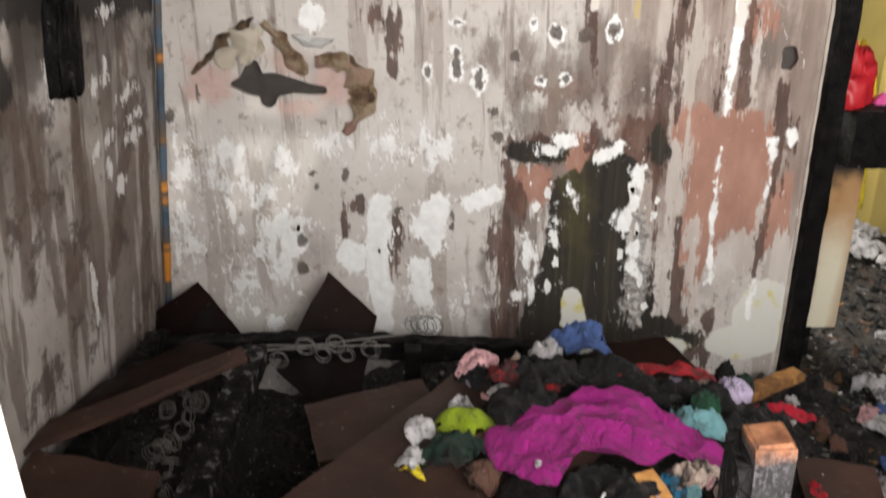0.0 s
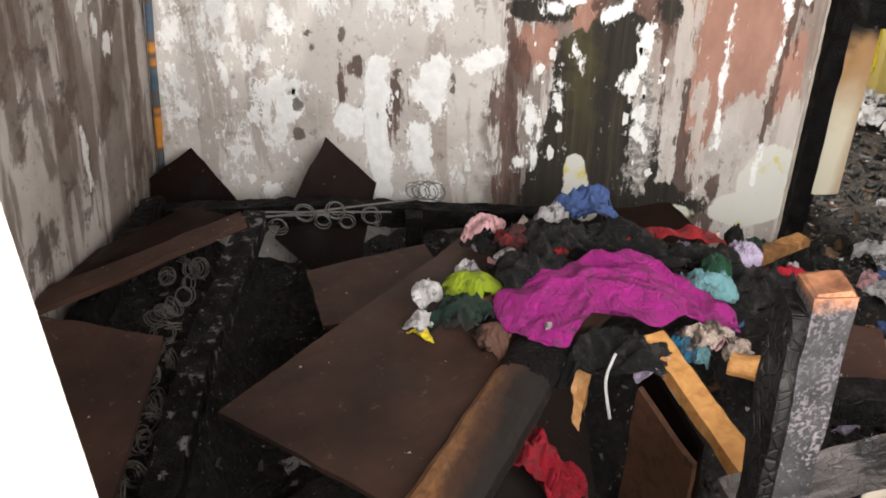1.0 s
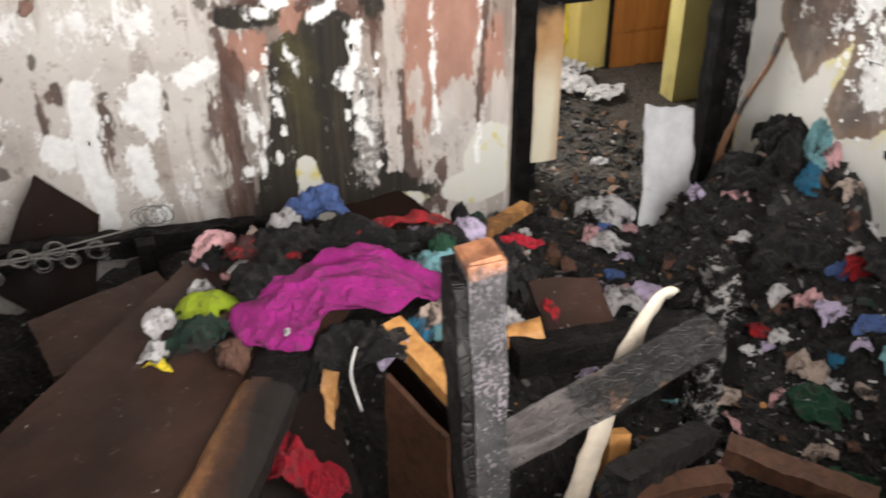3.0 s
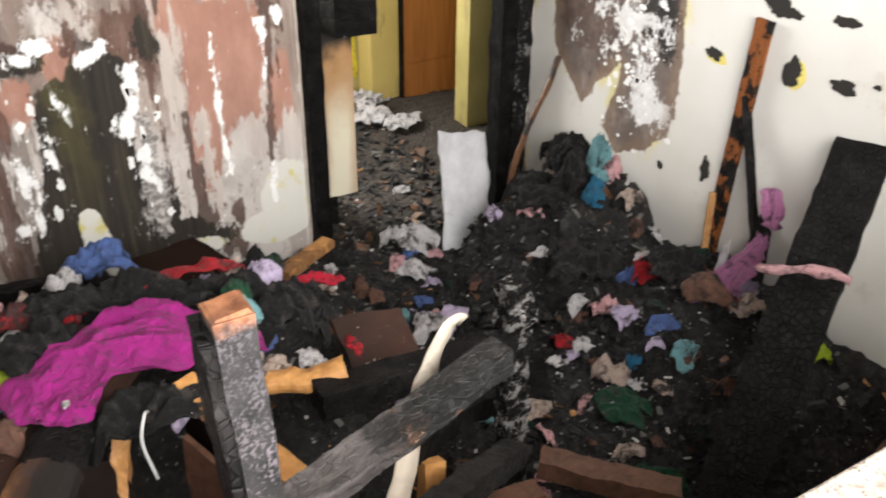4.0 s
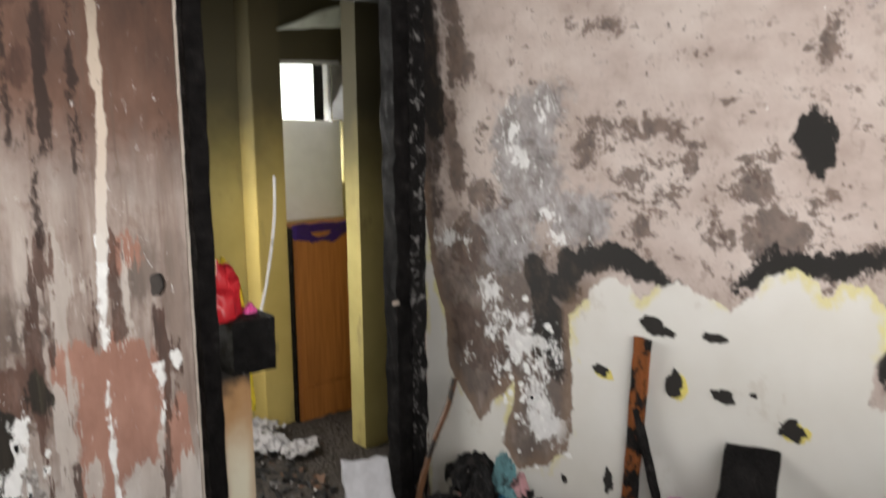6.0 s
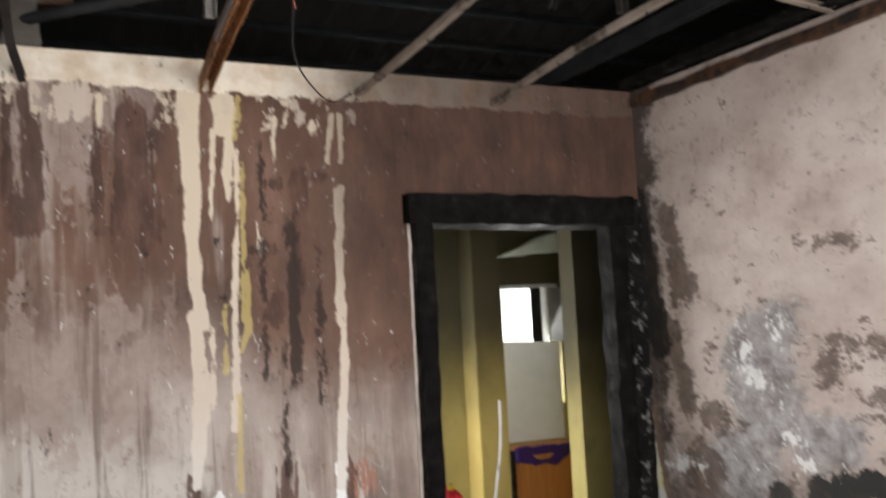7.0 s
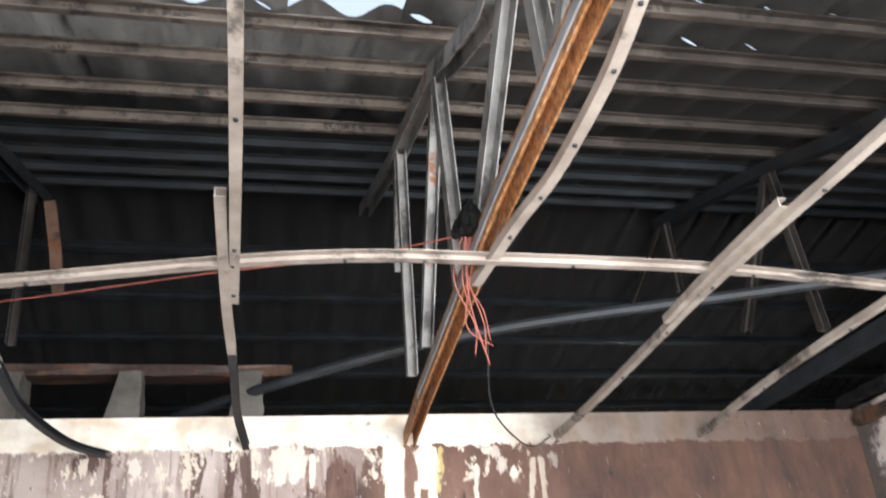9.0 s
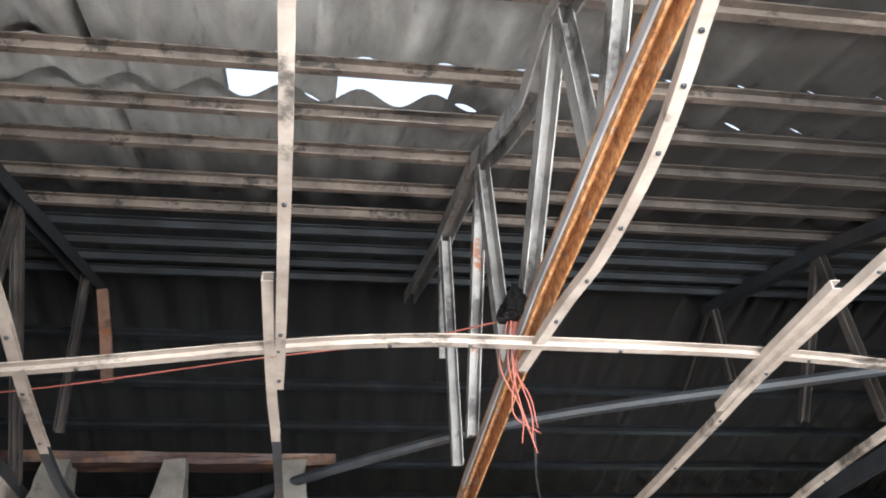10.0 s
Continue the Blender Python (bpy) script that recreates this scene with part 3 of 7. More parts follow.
# ---- mesh helpers ----
def part(name, bm, material, parent=None, label=""):
    me = bpy.data.meshes.new(name)
    bmesh.ops.recalc_face_normals(bm, faces=bm.faces)
    bm.to_mesh(me)
    bm.free()
    me.materials.append(material)
    ob = new(name, me)
    ob.parent = parent
    return tagged(ob, label)


def empty(name, label, category, group="", kind=""):
    return tagged(new(name), label, category, group, kind)


def smooth(ob):
    for p in ob.data.polygons:
        p.use_smooth = True
    return ob


def box(bm, lo, hi, bevel=0.0):
    m = Matrix.Translation((Vector(lo) + Vector(hi)) / 2) @ Matrix.Diagonal((*(Vector(hi) - Vector(lo)), 1))
    v = bmesh.ops.create_cube(bm, size=1.0, matrix=m)["verts"]
    if bevel:
        bmesh.ops.bevel(bm, geom=list({e for q in v for e in q.link_edges}), offset=bevel, segments=2, affect="EDGES")
    return bm


def boxes(*spans, bevel=0.0):
    bm = bmesh.new()
    for lo, hi in spans:
        box(bm, lo, hi, bevel)
    return bm


def sweep(points, section, up=(0, 0, 1), rough=0.0, seed=0, taper=1.0, sub=1, hollow=0.0):
    """A closed bar along the points with the given section (list of side, height pairs), its surface roughened."""
    bm = bmesh.new()
    p = [Vector(q) for q in points]
    if sub > 1:
        p = [p[i].lerp(p[i + 1], k / sub) for i in range(len(p) - 1) for k in range(sub)] + [p[-1]]
    rings = []
    for i, q in enumerate(p):
        d = (p[min(i + 1, len(p) - 1)] - p[max(i - 1, 0)]).normalized()
        side = d.cross(Vector(up)).normalized()
        top = side.cross(d).normalized()
        f = 1 + (taper - 1) * i / (len(p) - 1)
        ring = []
        for a, b in section:
            v = q + (side * a + top * b) * f
            if rough:
                n = noise.noise_vector(v * 22 + Vector((seed, 0, 0))) * rough + noise.noise_vector(v * 70 + Vector((seed, 3, 0))) * rough * 0.4
                v = v + n
            ring.append(bm.verts.new(v))
        rings.append(ring)
    n = len(section)
    for a, b in zip(rings, rings[1:]):
        for i in range(n):
            bm.faces.new((a[i], a[(i + 1) % n], b[(i + 1) % n], b[i]))
    bm.faces.new(rings[0])
    bm.faces.new(rings[-1][::-1])
    return bm


def rect(w, h, c=0.0):
    w, h = w / 2, h / 2
    if not c:
        return [(-w, -h), (w, -h), (w, h), (-w, h)]
    return [(-w + c, -h), (w - c, -h), (w, -h + c), (w, h - c), (w - c, h), (-w + c, h), (-w, h - c), (-w, -h + c)]


def rough_rect(w, h):
    w, h = w / 2, h / 2
    return [(-w, -h), (-w * 0.3, -h), (w * 0.4, -h), (w, -h), (w, -h * 0.2), (w, h * 0.5), (w, h), (w * 0.3, h), (-w * 0.4, h), (-w, h), (-w, h * 0.3), (-w, -h * 0.4)]


def channel(w, h, t=0.004):
    """A cold-formed channel, open to one side."""
    w, h = w / 2, h / 2
    return [(-w, -h), (w, -h), (w, -h + t), (-w + t, -h + t), (-w + t, h - t), (w, h - t), (w, h), (-w, h)]


def ring(r, n=8):
    return [(r * math.cos(2 * math.pi * i / n), r * math.sin(2 * math.pi * i / n)) for i in range(n)]


def curve(points, n=6):
    """Points on a smooth line through the given ones."""
    p = [Vector(q) for q in points]
    p = [2 * p[0] - p[1], *p, 2 * p[-1] - p[-2]]
    out = []
    for i in range(1, len(p) - 2):
        for k in range(n):
            t = k / n
            out.append(0.5 * ((2 * p[i]) + (p[i + 1] - p[i - 1]) * t + (2 * p[i - 1] - 5 * p[i] + 4 * p[i + 1] - p[i + 2]) * t * t
                              + (3 * p[i] - p[i - 1] - 3 * p[i + 1] + p[i + 2]) * t ** 3))
    return out + [p[-2]]


def plate(corners, thick, bevel=0.002, warp=0.0, cuts=6, seed=0, ragged=0.0):
    """A board with four corners given anticlockwise, slightly warped and with worn edges."""
    a, b, c, d = (Vector(q) for q in corners)
    n = (b - a).cross(d - a).normalized()
    if n.z < 0:
        n = -n
    bm = bmesh.new()
    rows = []
    for i in range(cuts + 1):
        row = []
        for j in range(cuts + 1):
            u, v = i / cuts, j / cuts
            q = a.lerp(b, u).lerp(d.lerp(c, u), v)
            q = q + n * noise.noise(q * 3 + Vector((seed, 0, 0))) * warp
            if ragged and (i in (0, cuts) or j in (0, cuts)):
                q = q + noise.noise_vector(q * 17 + Vector((seed, 5, 0))) * ragged
            row.append(q)
        rows.append(row)
    top = [[bm.verts.new(q) for q in r] for r in rows]
    low = [[bm.verts.new(q - n * thick) for q in r] for r in rows]
    for i in range(cuts):
        for j in range(cuts):
            bm.faces.new((top[i][j], top[i + 1][j], top[i + 1][j + 1], top[i][j + 1]))
            bm.faces.new((low[i][j], low[i][j + 1], low[i + 1][j + 1], low[i + 1][j]))
    rim = [(i, 0) for i in range(cuts)] + [(cuts, j) for j in range(cuts)] + [(i, cuts) for i in range(cuts, 0, -1)] + [(0, j) for j in range(cuts, 0, -1)]
    for (i, j), (k, l) in zip(rim, rim[1:] + rim[:1]):
        bm.faces.new((top[i][j], top[k][l], low[k][l], low[i][j]))
    return bm


def cloth(outline, z, dome, wrinkle, seed, rings=18, thick=0.004, lean=(0, 0), ragged=0.012, fold_size=1.0):
    """A crumpled cloth inside an outline on the plan, domed and wrinkled, sagging at the hem."""
    o = [Vector((*q, 0)) for q in outline]
    c = sum(o, Vector()) / len(o)
    edge = curve(o + [o[0]], 8)[:-1]
    bm = bmesh.new()
    mid = bm.verts.new(c)
    loops = []
    for r in range(1, rings + 1):
        f = r / rings
        loop = []
        for e in edge:
            q = c.lerp(e, f)
            if r > rings - 2:
                q = q + noise.noise_vector(q * 24 + Vector((seed, 0, 9))) * ragged * 1.3
                q.z = 0
            loop.append(bm.verts.new(q))
        loops.append(loop)
    n = len(edge)
    for i in range(n):
        bm.faces.new((mid, loops[0][i], loops[0][(i + 1) % n]))
    for a, b in zip(loops, loops[1:]):
        for i in range(n):
            bm.faces.new((a[i], b[i], b[(i + 1) % n], a[(i + 1) % n]))
    reach = max((e - c).length for e in edge)
    for v in bm.verts:
        d = (v.co - c).length / reach
        s = Vector((seed * 3.1, seed * 1.7, 0))
        p = (v.co + noise.noise_vector(v.co * 5 / fold_size + s) * 0.05 * fold_size) / fold_size
        g = Vector((p.x * 0.6 + p.y * 0.8, p.y * 0.35 - p.x * 0.45, 0))
        fold = 1 - abs(noise.noise(g * 10 + s)) * 2.4
        fold2 = 1 - abs(noise.noise(p * 21 + s)) * 2.2
        fold3 = 1 - abs(noise.noise(p * 44 + s)) * 2.0
        v.co.z = z + dome * (1 - d * d) + wrinkle * (fold * 0.62 + fold2 * 0.3 + fold3 * 0.10) + lean[0] * (v.co.x - c.x) + lean[1] * (v.co.y - c.y)
    low = bmesh.ops.extrude_face_region(bm, geom=bm.faces[:])["geom"]
    for v in low:
        if isinstance(v, bmesh.types.BMVert):
            v.co.z -= thick
    return bm


def crumple(size, seed, subdiv=4, sharp=0.5):
    """A crumpled rag or sheet lying in a heap, about its own base: ridged folds along two directions, ragged hem."""
    bm = bmesh.new()
    bmesh.ops.create_icosphere(bm, subdivisions=subdiv, radius=1.0)
    s = Vector((seed * 2.3, seed, seed * 0.7))
    turn = Matrix.Rotation(seed * 1.7, 3, "Z")
    for v in bm.verts:
        p = v.co.copy()
        w = p + noise.noise_vector(p * 1.1 + s) * 0.55
        q = turn @ w
        q = Vector((q.x * 3.4, q.y * 1.0, q.z * 1.6))
        ridge = 1 - 2.0 * abs(noise.noise(q + s))
        ridge2 = 1 - 2.0 * abs(noise.noise(w * 4.6 + s))
        ridge3 = 1 - 2.0 * abs(noise.noise(w * 10 + s))
        lobe = noise.noise(Vector((p.x, p.y, 0)) * 1.15 + s * 1.3) + 0.6 * noise.noise(Vector((p.x, p.y, 0)) * 2.7 + s)
        flat_r = 0.95 + 0.85 * lobe
        up = 0.46 + 0.26 * ridge + 0.20 * ridge2 + 0.13 * ridge3 + 0.35 * noise.noise(w * 1.2 + s * 2)
        side = 0.07 * ridge2 + 0.05 * ridge3
        z = max(p.z, -0.12)
        v.co = Vector((p.x * (flat_r + side) * size[0], p.y * (flat_r + side) * size[1], (z * up * 1.35 + 0.1) * size[2]))
    return bm


def rag(name, label, at, size, turn, material, seed, group="scattered rags", category="clothes"):
    if category == "clothes" and size[2] < 1.3 * max(size[:2]):
        return drape(name, label, at, size, turn, material, seed, group)
    bm = crumple(size, seed)
    bmesh.ops.transform(bm, matrix=pose(*at, 0, 0, turn), verts=bm.verts)
    return smooth(tagged(part(name, bm, material, None), label, category, group))


def drape(name, label, at, size, turn, material, seed, group="scattered rags"):
    """A rag lying in folds with an irregular torn hem."""
    r = random.Random(seed * 13 + 5)
    a, b, c = size
    w = radians(turn)
    pts = []
    for i in range(11):
        t = 2 * math.pi * (i + r.uniform(-0.25, 0.25)) / 11
        f = r.uniform(0.72, 1.25)
        u, v = a * f * math.cos(t), b * f * math.sin(t)
        pts.append((at[0] + u * math.cos(w) - v * math.sin(w), at[1] + u * math.sin(w) + v * math.cos(w)))
    bm = cloth(pts, at[2] + 0.22 * c, 0.75 * c, 0.85 * c, seed, rings=20, thick=0.003, ragged=0.30 * min(a, b), fold_size=min(1.0, max(0.35, 7 * max(a, b))))
    return smooth(tagged(part(name, bm, material, None), label, "clothes", group))


# ---- setting ----
FLOOR = -0.12
TOP = 2.55
tagged(part("floor", boxes(((-2.6, -2.5, FLOOR - 0.2), (6.2, 5.0, FLOOR))), plain_wall("smoked_floor_tile", (0.10, 0.085, 0.07), (0.16, 0.14, 0.12))), "sooty tiled floor buried under debris", "floor", kind="structure")
ground_bm = bmesh.new()
bmesh.ops.create_grid(ground_bm, x_segments=1, y_segments=1, size=120, matrix=Matrix.Translation((0, 0, FLOOR - 0.25)))
tagged(part("ground", ground_bm, plain_wall("yard_earth", (0.22, 0.16, 0.11), (0.32, 0.25, 0.18))), "bare earth yard around the burnt house", "ground", kind="structure")

random.seed(4)


def blob(cx, cz, rx, rz, n, jag, seed):
    rnd = random.Random(seed)
    return [(cx + rx * math.cos(a) * f, cz + rz * math.sin(a) * f) for a, f in ((2 * math.pi * i / n, 1 - rnd.random() * jag) for i in range(n))]


hole = [(0.30, 1.085), (0.345, 1.11), (0.365, 1.145), (0.40, 1.165), (0.415, 1.12), (0.45, 1.12), (0.50, 1.105), (0.555, 1.085), (0.605, 1.075), (0.61, 1.05),
        (0.56, 1.05), (0.50, 1.055), (0.455, 1.045), (0.445, 1.02), (0.42, 1.005), (0.40, 1.02), (0.395, 1.045), (0.36, 1.055)]
socket_hole = blob(2.01, 1.135, 0.03, 0.05, 14, 0.35, 3)
# where paint came off, ran or burnt: ellipses (place, half width, half height) and runs (place, half width) on each wall
FAR_SPOTS, FAR_RUNS = {}, {}
FAR_SPOTS['patchy'] = [(0.133, 0.835, 0.047, 0.129), (0.281, 0.861, 0.089, 0.063), (0.449, 0.839, 0.051, 0.074), (0.358, 0.745, 0.08, 0.058), (0.429, 0.626, 0.078, 0.071), (0.412, 0.451, 0.057, 0.083), (0.926, 0.868, 0.068, 0.074), (0.793, 0.889, 0.053, 0.08), (1.019, 0.335, 0.027, 0.06), (0.241, 0.757, 0.051, 0.121), (0.616, 0.901, 0.06, 0.048), (0.401, 0.535, 0.083, 0.121), (0.106, 0.581, 0.056, 0.139), (0.274, 0.411, 0.058, 0.105), (0.866, 0.359, 0.057, 0.106)]
FAR_SPOTS['white'] = [(0.46, 0.554, 0.045, 0.045), (0.653, 0.5, 0.045, 0.061), (0.905, 0.227, 0.039, 0.04), (0.374, 0.253, 0.033, 0.026), (1.369, 0.699, 0.007, 0.019), (1.324, 0.631, 0.009, 0.026), (1.321, 0.561, 0.007, 0.02), (1.231, 0.521, 0.015, 0.045), (1.2, 0.345, 0.015, 0.019), (1.249, 0.37, 0.01, 0.026), (1.125, 0.38, 0.009, 0.013), (1.266, 0.458, 0.007, 0.03), (1.344, 0.889, 0.039, 0.024), (1.295, 0.86, 0.036, 0.017), (1.585, 0.763, 0.016, 0.038), (1.575, 0.666, 0.017, 0.047), (1.548, 0.607, 0.024, 0.044), (1.582, 0.515, 0.026, 0.021), (1.575, 0.453, 0.015, 0.025), (1.604, 0.428, 0.011, 0.021), (2.058, 0.889, 0.018, 0.021), (0.576, 1.288, 0.034, 0.039), (0.55, 2.479, 0.048, 0.02)]
FAR_SPOTS['white'] += [(0.567, 2.291, 0.039, 0.039), (0.675, 2.403, 0.018, 0.022), (1.131, 2.398, 0.03, 0.049), (1.74, 2.429, 0.023, 0.019), (1.769, 2.391, 0.016, 0.021), (1.856, 2.422, 0.012, 0.018), (1.937, 2.408, 0.016, 0.031)]
FAR_RUNS['white'] = [((0.751, 0.69, 0.037), (0.735, 0.446, 0.042), (0.741, 0.251, 0.03)), ((0.931, 0.677, 0.044), (0.91, 0.608, 0.056), (0.927, 0.526, 0.023)), ((1.044, 0.681, 0.026), (1.114, 0.713, 0.033)), ((0.869, 0.465, 0.03), (0.884, 0.326, 0.023)), ((1.513, 0.864, 0.022), (1.453, 0.835, 0.021)), ((1.993, 0.878, 0.016), (1.997, 0.822, 0.007), (1.996, 0.727, 0.005), (1.993, 0.653, 0.003)), ((1.841, 1.302, 0.017), (1.855, 1.242, 0.012), (1.842, 1.196, 0.014), (1.842, 1.128, 0.015), (1.839, 1.033, 0.009), (1.836, 0.971, 0.004)), ((1.835, 0.858, 0.005), (1.835, 0.73, 0.007), (1.835, 0.592, 0.006), (1.85, 0.386, 0.009)), ((1.991, 0.394, 0.009), (1.993, 0.254, 0.008)), ((1.082, 2.425, 0.029), (1.082, 2.373, 0.022))]
FAR_SPOTS['spot'] = [(0.918, 1.115, 0.009, 0.021), (1.074, 1.09, 0.014, 0.031), (1.305, 1.225, 0.019, 0.025), (1.477, 1.227, 0.015, 0.027), (1.395, 1.217, 0.025, 0.022), (1.264, 1.083, 0.008, 0.009), (1.336, 1.086, 0.012, 0.012), (1.008, 1.26, 0.011, 0.007), (1.237, 1.256, 0.007, 0.013), (1.185, 1.157, 0.014, 0.017), (1.121, 0.987, 0.018, 0.014), (1.131, 0.905, 0.017, 0.019), (1.472, 0.877, 0.021, 0.013), (0.647, 0.788, 0.013, 0.023), (0.541, 0.794, 0.011, 0.011), (0.489, 0.564, 0.015, 0.024), (0.48, 0.461, 0.019, 0.025), (0.55, 0.751, 0.008, 0.012), (0.111, 0.992, 0.018, 0.022), (0.208, 1.053, 0.005, 0.021), (0.985, 0.616, 0.007, 0.032), (0.811, 0.665, 0.013, 0.014)]
FAR_RUNS['spot'] = [((1.005, 1.177, 0.008), (1.006, 1.109, 0.013))]
FAR_SPOTS['rim'] = [(0.918, 1.115, 0.016, 0.031), (1.074, 1.087, 0.026, 0.045), (1.306, 1.222, 0.028, 0.036), (1.477, 1.227, 0.027, 0.041), (1.264, 1.083, 0.019, 0.021), (1.336, 1.086, 0.022, 0.022), (1.008, 1.26, 0.023, 0.014), (1.238, 1.248, 0.015, 0.026)]
FAR_RUNS['rim'] = [((1.003, 1.18, 0.016), (1.006, 1.105, 0.024))]
FAR_SPOTS['brown'] = [(1.592, 0.885, 0.078, 0.083), (1.256, 0.868, 0.097, 0.041), (1.844, 0.245, 0.031, 0.057), (1.839, 0.122, 0.047, 0.068), (1.133, 0.543, 0.026, 0.121), (1.215, 0.682, 0.029, 0.058), (0.798, 0.589, 0.019, 0.049), (0.776, 0.508, 0.015, 0.082), (0.76, 1.281, 0.024, 0.049), (0.808, 1.231, 0.027, 0.066), (0.804, 1.138, 0.024, 0.034), (0.674, 0.681, 0.025, 0.028), (0.628, 0.612, 0.013, 0.04), (0.546, 2.421, 0.05, 0.023), (0.759, 2.242, 0.057, 0.03), (0.806, 2.171, 0.027, 0.049), (0.546, 2.127, 0.035, 0.046), (1.686, 2.18, 0.025, 0.012), (1.838, 2.204, 0.027, 0.016), (1.61, 1.974, 0.028, 0.009)]
FAR_RUNS['brown'] = [((1.668, 1.313, 0.02), (1.661, 1.216, 0.023), (1.649, 1.08, 0.024), (1.637, 0.939, 0.035), (1.641, 0.752, 0.02), (1.654, 0.555, 0.015), (1.656, 0.389, 0.013), (1.658, 0.259, 0.01)), ((1.807, 1.311, 0.013), (1.818, 1.129, 0.014), (1.81, 0.989, 0.012)), ((1.882, 1.31, 0.013), (1.887, 1.144, 0.012), (1.887, 1.006, 0.011)), ((1.407, 1.318, 0.008), (1.434, 1.118, 0.01), (1.455, 1.013, 0.007), (1.447, 0.933, 0.013), (1.424, 0.865, 0.022)), ((1.158, 0.817, 0.015), (1.179, 0.712, 0.017), (1.153, 0.46, 0.026), (1.165, 0.178, 0.039)), ((2.005, 1.056, 0.017), (2.022, 0.895, 0.029), (2.023, 0.727, 0.014), (2.002, 0.529, 0.013), (1.999, 0.405, 0.011))]
FAR_RUNS['brown'] += [((1.713, 0.614, 0.017), (1.724, 0.43, 0.019), (1.761, 0.191, 0.032)), ((0.603, 2.462, 0.009), (0.614, 2.202, 0.007)), ((0.832, 2.461, 0.022), (0.839, 2.26, 0.024), (0.838, 2.067, 0.027)), ((0.943, 2.443, 0.011), (0.946, 2.061, 0.012)), ((0.975, 2.426, 0.019), (0.991, 2.323, 0.029), (1.006, 2.058, 0.038)), ((1.18, 2.319, 0.013), (1.169, 2.05, 0.013)), ((1.261, 2.353, 0.051), (1.271, 2.045, 0.074)), ((1.755, 2.199, 0.013), (1.756, 2.057, 0.015), (1.738, 1.885, 0.018), (1.677, 1.789, 0.046))]
FAR_SPOTS['smoke'] = [(1.311, 1.069, 0.045, 0.119), (1.271, 0.936, 0.08, 0.081), (1.216, 1.07, 0.034, 0.103), (1.437, 1.118, 0.069, 0.151), (1.542, 1.082, 0.052, 0.152), (0.064, 1.244, 0.024, 0.098), (1.953, 1.21, 0.067, 0.082)]
FAR_RUNS['smoke'] = [((1.112, 1.258, 0.033), (1.095, 1.141, 0.041)), ((2.052, 1.274, 0.02), (2.064, 0.967, 0.021), (2.073, 0.726, 0.018))]
FAR_SPOTS['salmon'] = [(1.866, 0.805, 0.125, 0.175), (1.757, 0.909, 0.063, 0.073), (2.025, 0.619, 0.044, 0.098), (1.938, 0.65, 0.074, 0.097), (1.244, 0.74, 0.055, 0.061), (1.4, 0.823, 0.03, 0.048), (1.915, 1.244, 0.027, 0.036), (1.779, 0.512, 0.026, 0.101)]
FAR_RUNS['salmon'] = [((1.817, 0.593, 0.022), (1.811, 0.47, 0.015))]
FAR_SPOTS['pale'] = [(1.726, 0.827, 0.022, 0.081), (1.767, 0.434, 0.017, 0.037), (1.795, 0.283, 0.027, 0.057), (1.948, 0.499, 0.063, 0.082), (2.08, 0.445, 0.045, 0.103), (1.987, 0.63, 0.018, 0.078), (1.74, 1.164, 0.05, 0.142), (1.913, 1.127, 0.024, 0.117)]
FAR_RUNS['pale'] = [((1.688, 0.855, 0.028), (1.698, 0.595, 0.032), (1.694, 0.431, 0.019), (1.681, 0.263, 0.026)), ((1.764, 0.604, 0.017), (1.758, 0.513, 0.017))]
FAR_SPOTS['grey'] = [(1.6, 0.379, 0.045, 0.138), (1.598, 0.556, 0.022, 0.08)]
FAR_SPOTS['cream'] = [(2.045, 0.253, 0.101, 0.143), (1.985, 0.151, 0.129, 0.068), (1.717, 0.142, 0.082, 0.036)]
FAR_RUNS['cream'] = [((1.388, 0.338, 0.034), (1.4, 0.241, 0.046), (1.439, 0.155, 0.039))]
FAR_SPOTS['char'] = [(1.744, 0.169, 0.098, 0.053), (1.638, 0.862, 0.035, 0.073)]
FAR_RUNS['char'] = [((1.492, 0.774, 0.09), (1.456, 0.599, 0.111), (1.439, 0.392, 0.133), (1.427, 0.241, 0.156), (1.472, 0.127, 0.197)), ((1.368, 0.738, 0.054), (1.338, 0.56, 0.044), (1.288, 0.352, 0.042), (1.253, 0.176, 0.048)), ((1.319, 0.843, 0.032), (1.202, 0.854, 0.036)), ((1.643, 0.452, 0.01), (1.639, 0.259, 0.027), (1.724, 0.169, 0.079))]
FAR_SPOTS['flesh'] = [(0.261, 1.087, 0.066, 0.059), (0.496, 1.152, 0.059, 0.037), (0.628, 1.081, 0.059, 0.069), (0.518, 1.012, 0.06, 0.025), (0.206, 1.106, 0.035, 0.068)]
FAR_RUNS['run'] = [((1.424, 2.459, 0.036), (1.424, 2.315, 0.032), (1.43, 2.157, 0.026), (1.424, 2.004, 0.02), (1.426, 1.905, 0.021), (1.447, 1.758, 0.018)), ((1.527, 2.421, 0.036), (1.527, 2.349, 0.03)), ((1.545, 2.348, 0.014), (1.53, 2.206, 0.014), (1.533, 2.127, 0.006)), ((1.496, 2.34, 0.007), (1.481, 2.069, 0.006)), ((1.564, 2.276, 0.007), (1.555, 2.066, 0.007), (1.54, 1.763, 0.01)), ((1.178, 2.424, 0.009), (1.177, 2.337, 0.007)), ((1.866, 2.4, 0.01), (1.846, 2.251, 0.008)), ((1.897, 2.399, 0.01), (1.892, 2.25, 0.008)), ((1.873, 2.159, 0.007), (1.872, 2.016, 0.009), (1.866, 1.738, 0.013)), ((1.68, 2.383, 0.006), (1.673, 2.237, 0.004)), ((1.615, 2.063, 0.003), (1.626, 1.96, 0.006))]
